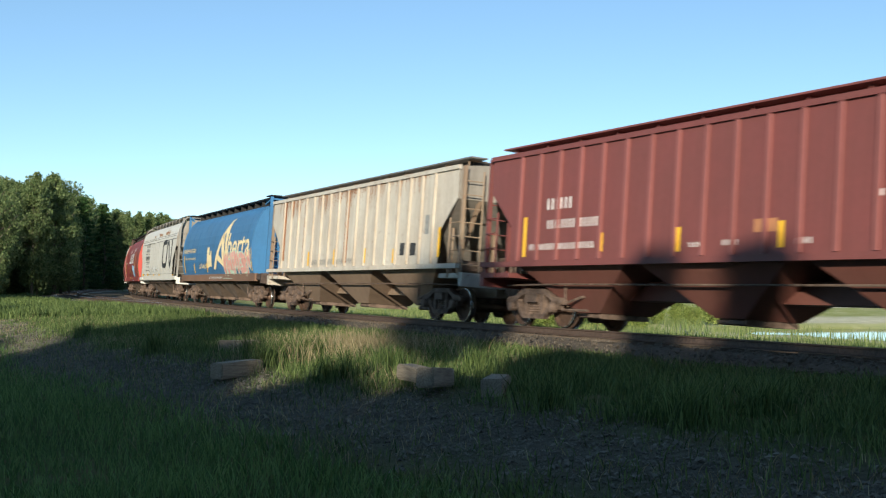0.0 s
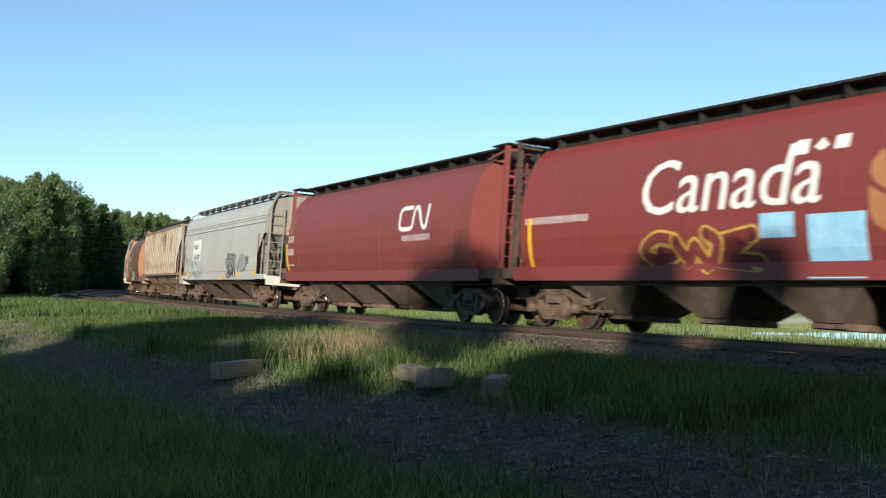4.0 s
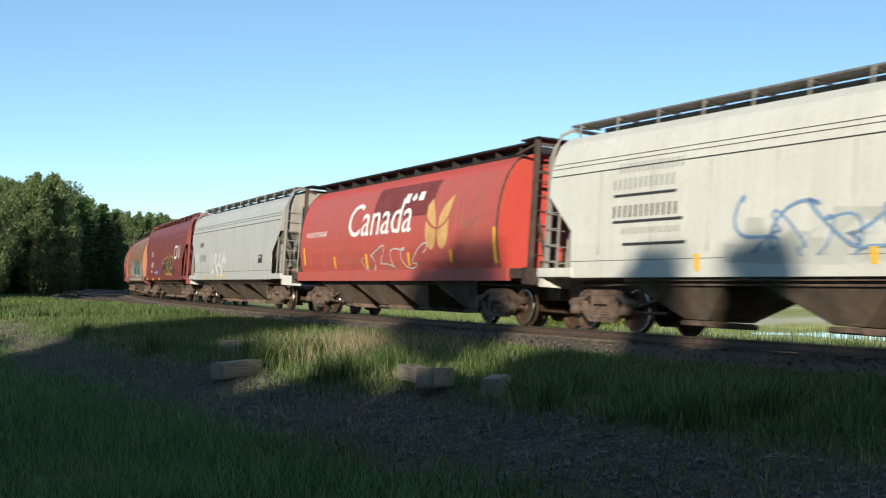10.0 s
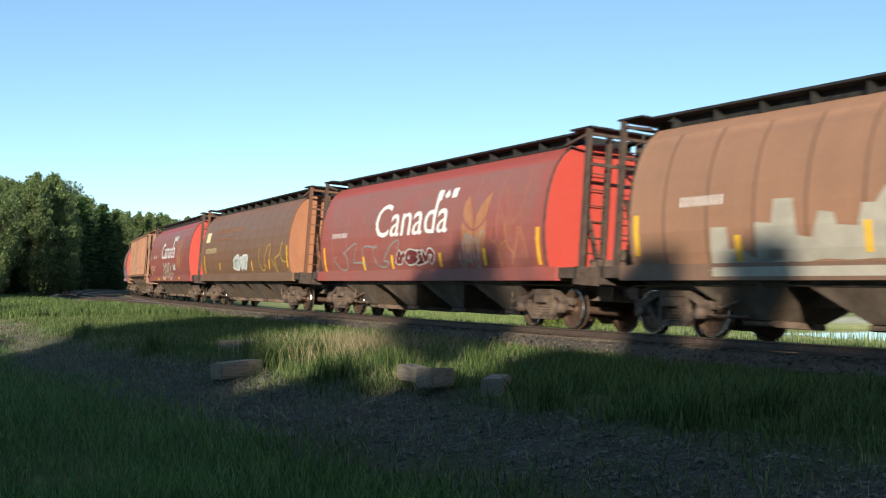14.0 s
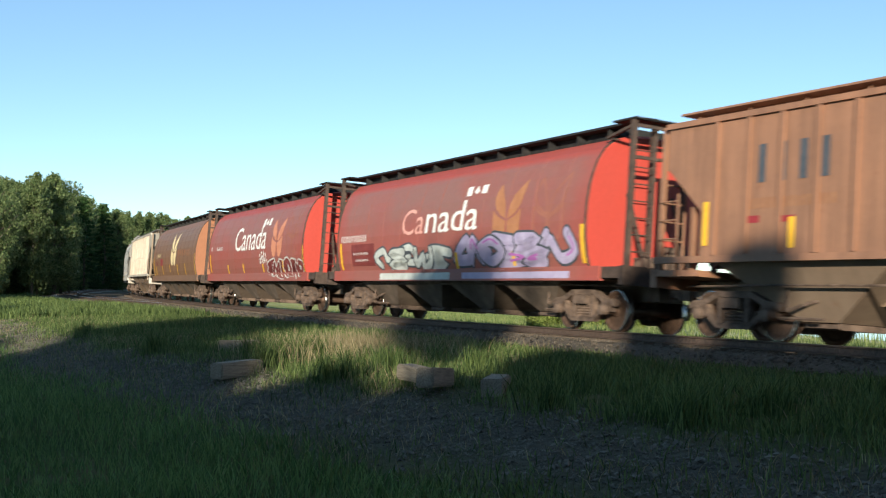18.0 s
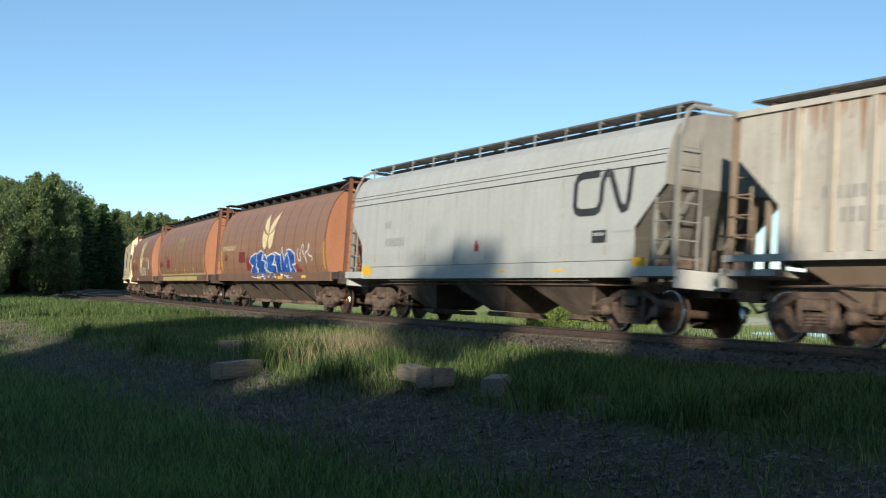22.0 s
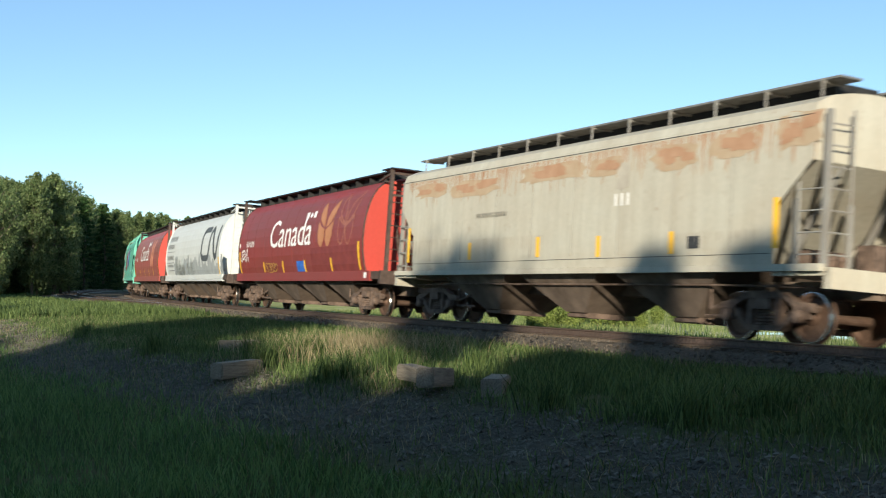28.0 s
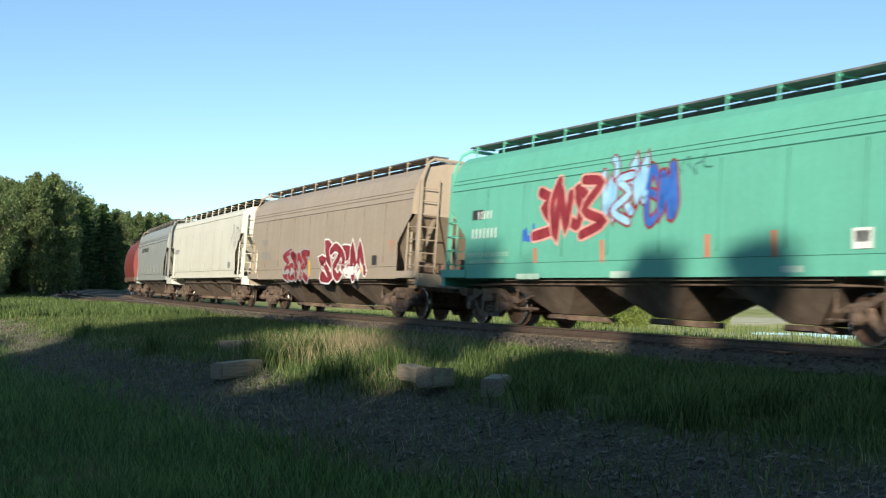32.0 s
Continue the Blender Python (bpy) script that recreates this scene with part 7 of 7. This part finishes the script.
LABELS = (
    "maroon ribbed grain hopper car with white stencils",
    "dirty white ribbed grain hopper car streaked with rust",
    "blue cylindrical grain hopper with cream script and pink graffiti",
    "pale grey grain hopper with a black ribbon emblem",
    "deep red cylindrical grain hopper with white lettering and wheat",
    "maroon cylindrical grain hopper with a small white emblem",
    "light grey grain hopper with a white number panel and grey graffiti",
    "chalky white ribbed hopper car with heavy rust",
    "sooty brown cylindrical hopper with an orange end and outlined graffiti",
    "pale grey grain hopper scrawled with thin grey lines",
    "pale grey grain hopper with ribbon emblem and green graffiti",
    "bright red cylindrical grain hopper with white lettering and wheat",
    "light grey grain hopper with looping white graffiti",
    "maroon smooth-sided hopper with white emblem and gold graffiti",
    "tan cylindrical hopper overpainted with ragged silver and teal",
    "faded red cylindrical hopper with white lettering and outlined graffiti",
    "sooty brown cylindrical hopper with cream lettering",
    "faded red cylindrical hopper with white lettering and tan graffiti",
    "rusty orange ribbed hopper car with dark faded initials",
    "faded red cylindrical hopper with purple and silver graffiti",
    "faded red cylindrical hopper with white lettering and orange wheat",
    "brown cylindrical hopper with a cream wheat emblem",
    "white ribbed grain hopper car with two black squares",
    "light grey grain hopper with a large black ribbon emblem",
    "tan cylindrical hopper with cream wheat and blue graffiti",
    "tan cylindrical hopper with a straw-coloured lower band",
    "brown cylindrical hopper with cream wheat and white graffiti",
    "cream grain hopper with a slate-blue square on its side",
    "orange-red ribbed hopper car with white number boxes",
    "grey grain hopper with rust patches under the eave",
    "deep red cylindrical hopper with white lettering and dull wheat",
    "pale cylindrical hopper with ribbon emblem and grey overspray",
    "faded red cylindrical hopper with bright orange wheat",
    "turquoise green grain hopper with red and blue graffiti",
    "taupe grain hopper with dark red graffiti",
    "cream-white grain hopper with brown hoppers",
    "plain grey grain hopper with faded stencils",
    "brownish red cylindrical grain hopper behind the grey one",
)


def build_train():
    for i, (kind, post_s, spec) in enumerate(FLEET, 1):
        car = make_car(kind, spec)
        dress(i, (car, kind))
        tagged(car, LABELS[i - 1], "freight car", "cars of the train")
        CARS.append((car, post_s + POST))


# ---- trees ----
M_BARK = plain("bark", (0.06, 0.045, 0.035), (0.16, 0.125, 0.10), 4, 0.9, 0, 0.6, 0.02, (3, 3, 0.4))
M_LEAF = leafy("poplar_leaves", (0.075, 0.125, 0.05), (0.26, 0.31, 0.14), 0.42)
M_WOOD = leafy("wood_edge_leaves", (0.05, 0.088, 0.03), (0.23, 0.275, 0.115), 0.38)
# lighter than M_LEAF: the far bank's sunlight is partly put into the leaf colour
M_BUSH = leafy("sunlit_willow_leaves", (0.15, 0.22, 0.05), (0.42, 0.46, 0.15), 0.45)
M_NEEDLE = leafy("spruce_needles", (0.018, 0.05, 0.014), (0.05, 0.09, 0.025), 0.15)


def tree_meshes(seed, hgt, conifer=False, leaves=2600, leaf=0.28, low=0.10, spread=0.20, bend=0.012, clump=0.25):
    """Trunk with limbs, and a crown of many small leaf clumps."""
    r = random.Random(seed)
    rn = np.random.RandomState(seed)
    bm = bmesh.new()
    tips = []
    base_r = 0.010 * hgt + 0.04
    pts = []
    px, py = 0.0, 0.0
    for i in range(9):
        pts.append((px, py, i / 8 * hgt * 0.94 - 0.15))
        px += r.uniform(-bend, bend) * hgt
        py += r.uniform(-bend, bend) * hgt
    for i in range(8):
        ra, rb = base_r * (1 - i / 8.6), base_r * (1 - (i + 1) / 8.6)
        ring = []
        for (q, rr) in ((pts[i], ra), (pts[i + 1], rb)):
            ring.append([bm.verts.new((q[0] + rr * math.cos(k * 1.0472), q[1] + rr * math.sin(k * 1.0472), q[2])) for k in range(6)])
        for k in range(6):
            bm.faces.new((ring[0][k], ring[0][(k + 1) % 6], ring[1][(k + 1) % 6], ring[1][k]))
    n = 44 if not conifer else 60
    for i in range(n):
        f = low + (0.97 - low) * (i / n)
        j = min(7, int(f * 8))
        o = Vector(pts[j]).lerp(Vector(pts[j + 1]), min(1, f * 8 - j))
        o.z = f * hgt * 0.95
        a = i * 2.4 + r.uniform(-0.4, 0.4)
        g = (f - low) / (1 - low)
        if conifer:
            ln = hgt * 0.16 * (1 - g) ** 0.85 + 0.10
            up = -0.12
        else:
            ln = hgt * (spread * math.sin(math.pi * min(1, 0.16 + 0.84 * g)) ** 0.8 + 0.03) * r.uniform(0.55, 1.2)
            up = r.uniform(0.3, 1.0)
        e = o + Vector((math.cos(a), math.sin(a), up)).normalized() * ln
        beam(bm, o, e, base_r * 0.2, base_r * 0.2)
        for q in range(5):
            tips.append((o.lerp(e, 0.35 + 0.65 * q / 4), max(clump, ln * (0.28 if not conifer else 0.16))))
    tip = np.array([t[0][:] for t in tips])
    rad = np.array([t[1] for t in tips])
    pick = rn.randint(0, len(tip), leaves)
    c = tip[pick] + rn.normal(0, 1, (leaves, 3)) * rad[pick, None] * np.array([0.75, 0.75, 0.7 if not conifer else 0.25])
    sz = leaf * np.exp(rn.normal(0, 0.3, leaves))[:, None]
    u = rn.normal(0, 1, (leaves, 3))
    u /= np.linalg.norm(u, axis=1)[:, None]
    w = np.cross(u, rn.normal(0, 1, (leaves, 3)))
    w /= np.linalg.norm(w, axis=1)[:, None] + 1e-9
    v = np.stack([c - u * sz, c + w * sz * 0.55, c + u * sz, c - w * sz * 0.55], 1).reshape(-1, 3)
    k = (np.arange(leaves) * 4)[:, None]
    t = np.concatenate([k + np.array([[0, 1, 2]]), k + np.array([[0, 2, 3]])])
    return mesh_of("trunk", bm, M_BARK), arrays_mesh("crown", v, t, M_NEEDLE if conifer else M_LEAF)


def wood_tree(seed, hgt, spread, clumps, leaves, leaf=0.15, low=0.16, top=0.55, upright=0.9):
    """A tree of the wood's edge: a trunk whose limbs each end in separate clumps of leaves, with gaps between them."""
    r = random.Random(seed)
    rn = np.random.RandomState(seed)
    bm = bmesh.new()
    rad0 = 0.011 * hgt + 0.03
    pts = [Vector((0, 0, -0.2))]
    for i in range(8):
        pts.append(pts[-1] + Vector((r.uniform(-0.012, 0.012) * hgt, r.uniform(-0.012, 0.012) * hgt, hgt * 0.122)))
    for i in range(8):
        ring = [[bm.verts.new((q.x + g * math.cos(k * 1.0472), q.y + g * math.sin(k * 1.0472), q.z)) for k in range(6)] for q, g in ((pts[i], rad0 * (1 - i / 8.5)), (pts[i + 1], rad0 * (1 - (i + 1) / 8.5)))]
        for k in range(6):
            bm.faces.new((ring[0][k], ring[0][(k + 1) % 6], ring[1][(k + 1) % 6], ring[1][k]))
    cen, size = [], []
    for i in range(clumps):
        g = (i + r.random()) / clumps
        f = low + (0.99 - low) * g
        j = min(7, int(f * 8))
        o = pts[j].lerp(pts[j + 1], f * 8 - j)
        a = i * 2.4 + r.uniform(-0.7, 0.7)
        reach = hgt * spread * (min(1.0, 0.45 + 1.6 * g) * (1 - max(0.0, g - top) / (1 - top)) ** 0.75) * r.uniform(0.35, 1.25) + 0.08
        e = o + Vector((math.cos(a), math.sin(a), r.uniform(0.3, 1.0) * upright)) * reach
        beam(bm, o, e, rad0 * 0.2, rad0 * 0.2)
        cen += [e[:], o.lerp(e, 0.62)[:]]
        w = hgt * (0.020 + 0.034 * (1 - g) ** 0.7) * r.uniform(0.4, 1.5)
        size += [w, w * 0.8]
    cen, size = np.array(cen), np.array(size)
    pick = rn.choice(len(cen), leaves, p=size ** 1.6 / (size ** 1.6).sum())
    u = rn.normal(0, 1, (leaves, 3))
    u /= np.linalg.norm(u, axis=1)[:, None]
    c = cen[pick] + u * size[pick, None] * rn.uniform(0.45, 1.15, (leaves, 1)) * np.array([1.0, 1.0, 1.25])
    sz = leaf * np.exp(rn.normal(0, 0.35, leaves))[:, None]
    ax = u * 0.5 + rn.normal(0, 0.7, (leaves, 3)) + np.array([0, 0, 0.7])
    ax /= np.linalg.norm(ax, axis=1)[:, None]
    w = np.cross(ax, rn.normal(0, 1, (leaves, 3)))
    w /= np.linalg.norm(w, axis=1)[:, None] + 1e-9
    v = np.stack([c - ax * sz, c + w * sz * 0.6, c + ax * sz, c - w * sz * 0.6], 1).reshape(-1, 3)
    k = (np.arange(leaves) * 4)[:, None]
    t = np.concatenate([k + np.array([[0, 1, 2]]), k + np.array([[0, 2, 3]])])
    return mesh_of("trunk", bm, M_BARK), arrays_mesh("crown", v, t, M_WOOD)


def build_trees():
    kinds = [tree_meshes(k, 12, leaves=9000, leaf=0.14, spread=w) for k, w in ((1, 0.20), (2, 0.14), (3, 0.17), (4, 0.12))]
    kinds.append(tree_meshes(7, 12, True, 8000, 0.14, 0.06))
    kinds.append(tree_meshes(11, 12, leaves=5000, leaf=0.16, low=0.77, spread=0.11))
    kinds.append(tree_meshes(12, 12, leaves=5000, leaf=0.16, low=0.77, spread=0.11))
    kinds.append(tree_meshes(13, 4, leaves=4200, leaf=0.12, low=0.04, spread=0.42))
    kinds.append(tree_meshes(14, 4, leaves=4200, leaf=0.12, low=0.04, spread=0.42))
    kinds.append(tree_meshes(15, 12, leaves=4500, leaf=0.14, low=0.84, spread=0.085, bend=0.001))
    kinds.append(tree_meshes(16, 12, leaves=3600, leaf=0.12, low=0.78, spread=0.0, bend=0.001, clump=0.13))
    kinds += [wood_tree(21, 12, 0.23, 110, 18000, 0.085, 0.04), wood_tree(22, 12, 0.18, 100, 16000, 0.085, 0.05, top=0.35), wood_tree(23, 12, 0.28, 120, 20000, 0.085, 0.03), wood_tree(24, 12, 0.14, 90, 14000, 0.085, 0.06, top=0.35, upright=1.6), wood_tree(25, 12, 0.21, 105, 17000, 0.085, 0.04, top=0.45, upright=1.3)]
    kinds.append(tree_meshes(26, 12, True, 6500, 0.12, 0.06))
    size = (12, 12, 12, 12, 12, 12, 12, 4, 4, 12, 12, 12, 12, 12, 12, 12, 12)

    def plant(x, y, h, kind, group, label, turn):
        tm, cm = kinds[kind]
        con = kind in (4, 16)
        z = float(height([x], [y])[0][0])
        root = new("spruce_tree" if con else "willow_bush" if kind in (7, 8) else "aspen_tree" if kind in (11, 13, 15) else "poplar_tree")
        part("trunk", tm, M_BARK, root)
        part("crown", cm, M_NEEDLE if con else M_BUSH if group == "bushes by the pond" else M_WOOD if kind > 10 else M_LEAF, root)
        root.matrix_basis = pose(x, y, z, 0, 0, turn) @ Matrix.Scale(h / size[kind], 4)
        tagged(root, label, "bush" if kind in (7, 8) else "tree", group)

    r = random.Random(9)
    # the wood's edge beyond the siding: x, y, and the height of the trees there
    # the first stretch lies out of view, added to shade the wood's foot
    edge = [(-58, 66, 13.0), (-52, 98, 13.0), (-49, 118, 13.0), (-52, 140, 14.0), (-58, 170, 13.5), (-69, 215, 16.0), (-67, 255, 16.0), (-48, 285, 15.0), (-20, 300, 14.0)]
    # how high the wood stands against the sky, by the bearing x / y, as a rise for each metre of distance
    bearing = [-0.60, -0.40, -0.375, -0.366, -0.356, -0.350, -0.344, -0.338, -0.331, -0.326, -0.318, -0.306, -0.298, -0.290, -0.275, -0.262, -0.245, -0.230, -0.20, 0.2]
    rise = [0.099, 0.099, 0.092, 0.089, 0.095, 0.099, 0.093, 0.097, 0.088, 0.081, 0.077, 0.072, 0.069, 0.067, 0.065, 0.063, 0.063, 0.060, 0.052, 0.046]

    def wood_height(x, y):
        return 1.4 + y * float(np.interp(x / y, bearing, rise))

    for row in range(4):
        for (ax, ay, ah), (bx, by, bh) in zip(edge[:-1], edge[1:]):
            seg = math.hypot(bx - ax, by - ay)
            n = int(seg / (2.7 + row * 0.4))
            for i in range(n):
                f = (i + r.uniform(0.1, 0.9)) / n
                nx, ny = -(by - ay) / seg, (bx - ax) / seg
                off = row * 4.2 + r.uniform(-1.2, 1.2)
                x, y = ax + (bx - ax) * f + nx * off, ay + (by - ay) * f + ny * off
                h = wood_height(x, y) * r.uniform(0.78 + 0.05 * row, 1.04)
                k = 16 if r.random() < 0.16 else 11 + r.randrange(5)
                plant(x, y, h, k, "trees of the wood", "broad leafy aspen at the edge of the wood" if k in (11, 13, 15) else "tall leafy poplar at the edge of the wood" if k < 16 else "dark green spruce among the poplars", r.uniform(0, 360))
    # the trees that stand up from the rest: bearing, distance, kind
    for q, y, k, up in ((-0.392, 112, 15, 1.0), (-0.353, 128, 12, 1.02), (-0.357, 126, 14, 0.99), (-0.339, 131, 12, 1.0), (-0.332, 134, 14, 0.98), (-0.325, 139, 14, 1.0), (-0.3125, 176, 16, 1.12), (-0.2945, 186, 16, 1.13), (-0.284, 190, 11, 1.0), (-0.272, 232, 14, 1.02), (-0.263, 236, 12, 1.03), (-0.257, 240, 14, 1.03), (-0.249, 244, 14, 1.0), (-0.241, 252, 12, 1.0)):
        plant(q * y, y, wood_height(q * y, y) * up, k, "trees of the wood", "broad aspen crown above the wood" if k in (11, 15) else "feathery tall poplar above the wood" if k < 16 else "pointed dark spruce above the wood", r.uniform(0, 360))
    for (ax, ay, ah), (bx, by, bh) in zip(edge[:-1], edge[1:]):
        n = int(math.hypot(bx - ax, by - ay) / 2.6)
        for i in range(n):
            f = (i + r.uniform(0, 1)) / n
            plant(ax + (bx - ax) * f + r.uniform(-0.5, 1.2), ay + (by - ay) * f, r.uniform(2.5, 4.5), 7 + i % 2, "bushes under the wood", "leafy willow bush at the foot of the wood", r.uniform(0, 360))
    # unseen trees added left of the view, so that shade falls across the far curve
    for i in range(9):
        x, y = -46.5 + i * 1.15 + r.uniform(-0.4, 0.4), 70.0 - i * 1.0 + r.uniform(-2, 2)
        plant(x, y, r.uniform(15.0, 17.0), 11 + i % 5, "trees of the wood", "tall unseen tree added left of the meadow for shade", r.uniform(0, 360))
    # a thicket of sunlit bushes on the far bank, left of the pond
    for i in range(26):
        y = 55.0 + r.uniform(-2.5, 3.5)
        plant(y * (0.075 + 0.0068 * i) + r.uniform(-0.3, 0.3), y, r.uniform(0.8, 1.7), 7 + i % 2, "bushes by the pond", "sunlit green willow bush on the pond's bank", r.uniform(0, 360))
    # the belt of trees behind the camera that shades the foreground: young growth in two rows, taller poplars among it
    for row in range(2):
        for i in range(58):
            x = -44 + i * 1.05 + row * 0.5 + r.uniform(-0.25, 0.25)
            h = float(np.interp(x, [-36, -31.5, -28, -24.5, -23, -20.5, -19, -17, -13.2, -12.2, -10.5, -9.4, -8.5, -7.8, -6.2, -5.7, -4.7, -4.0, -2.8, -0.5, 30], [18.0, 17.5, 14.0, 12.8, 13.2, 13.3, 11.8, 11.9, 12.4, 11.4, 11.0, 8.9, 8.8, 9.3, 9.4, 7.5, 7.8, 10.5, 10.7, 10.3, 10.1]))
            h = (h + row * 0.6 + 0.7) * 1.09 * r.uniform(0.97, 1.03)
            plant(x, -20.0 - 2.2 * row + r.uniform(-0.4, 0.4), h, i % 4, "trees behind the viewer", "leafy young poplar shading the meadow", r.uniform(0, 360))
    for i in range(22):
        plant(-38 + i * 2.4 + r.uniform(-0.5, 0.5), -16.5 + r.uniform(-0.6, 0.6), r.uniform(4.6, 5.8), 7 + i % 2, "bushes behind the viewer", "leafy willow bush in the tree belt", r.uniform(0, 360))
    tall = [(-7.3, 16.6), (-6.55, 16.2), (-5.8, 15.6), (-1.95, 15.2), (-0.30, 14.7), (-13.9, 16.8), (-15.5, 17.8), (-31.0, 20.5), (-33.0, 21.0), (-35.5, 21.0)]
    for i, (x, h) in enumerate(tall):
        plant(x, -20.8 + r.uniform(-0.3, 0.3), h, (9, 10, 10, 10, 10)[i] if i < 5 else 5 + i % 2, "trees behind the viewer", "tall poplar with a high crown behind the meadow", r.uniform(0, 360))


def build_timbers():
    """Discarded ties on the brow of the slope."""
    data = [(-0.10, 15.45, 1.05, 74, 0.25, 0.26, 0.09, "weathered grey timber lying across another at the slope's brow", 4), (-0.36, 16.15, 0.75, 122, 0.26, 0.21, 0.13, "weathered grey timber half hidden in the grass", -3), (-3.42, 19.15, 1.05, 60, 0.27, 0.26, 0.02, "pale weathered timber with a sawn end on the slope", 0), (0.70, 15.2, 0.8, 78, 0.28, 0.26, 0.0, "old timber butt sunk in the grass", 0), (-4.35, 24.6, 0.9, 12, 0.28, 0.28, 0.0, "grey timber block in the shaded grass", 0)]
    for x, y, ln, yaw, w, h, up, label, tilt in data:
        bm = bmesh.new()
        box(bm, -ln / 2, ln / 2, -w / 2, w / 2, 0, h)
        bmesh.ops.subdivide_edges(bm, edges=[e for e in bm.edges if abs(e.verts[0].co.x - e.verts[1].co.x) > 0.1], cuts=9)
        bmesh.ops.bevel(bm, geom=[e for e in bm.edges if e.calc_face_angle(0) > 1.0], offset=0.022, segments=2, affect="EDGES")
        for v in bm.verts:
            v.co += Vector(noise.noise_vector(v.co * 3.0 + Vector((x, y, 0)))) * 0.014
        z = float(height([x], [y])[0][0])
        ob = new("timber", mesh_of("timber", bm, M_LOG))
        ob.matrix_basis = pose(x, y, z - 0.03 + up, 0, tilt, yaw)
        tagged(ob, label, "timber", "discarded timbers")


def build_pond():
    cx, cy, rx, ry, a = POND
    bm = bmesh.new()
    v = []
    for k in range(64):
        q = 2 * math.pi * k / 64
        u, w = 1.15 * rx * math.cos(q), 1.15 * ry * math.sin(q)
        v.append(bm.verts.new((cx + u * math.cos(a) - w * math.sin(a), cy + u * math.sin(a) + w * math.cos(a), WATER_Z)))
    bm.faces.new(v)
    m, nt, b, tc = _base("pond_water")
    b.inputs["Base Color"].default_value = (0.02, 0.03, 0.03, 1)
    b.inputs["Roughness"].default_value = 0.04
    b.inputs["IOR"].default_value = 1.33
    _bump(nt, b, _noise(nt, tc, 3.0, 3, 0.5), 0.08, 0.02)
    tagged(new("water", mesh_of("water", bm, m)), "still pond water reflecting the sky", "water", kind="structure")


def motions():
    ts = [0.5 * i for i in range(65)]
    for car, s0 in CARS:
        rows = []
        for t in ts:
            s = s0 - run(t)
            fx, fy, _ = track(s - 6.42)
            bx, by, _ = track(s + 6.42)
            m = pose((fx + bx) / 2, (fy + by) / 2, 0, 0, 0, math.degrees(math.atan2(fy - by, fx - bx))) @ pose(0, 0, 0, -math.degrees(BANK))
            rows.append((t, m))
        walk(car, rows)
    step = [i / FPS for i in range(32 * FPS + 1)]
    for q in (-1, 1):
        first = WHEELS[q][0]
        walk(first, [(t, pose(q * 0.889, 0, WHEEL_R) @ Matrix.Rotation(run(t) / WHEEL_R, 4, "Y")) for t in step])
        for ob in WHEELS[q][1:]:
            ob.rotation_mode = "QUATERNION"
            ob.animation_data_create()
            ob.animation_data.action = first.animation_data.action
            ob.animation_data.action_slot = first.animation_data.action_slot


build_ground()
build_tracks()
build_train()
build_trees()
build_timbers()
build_pond()
build_grass()
build_stones()
motions()
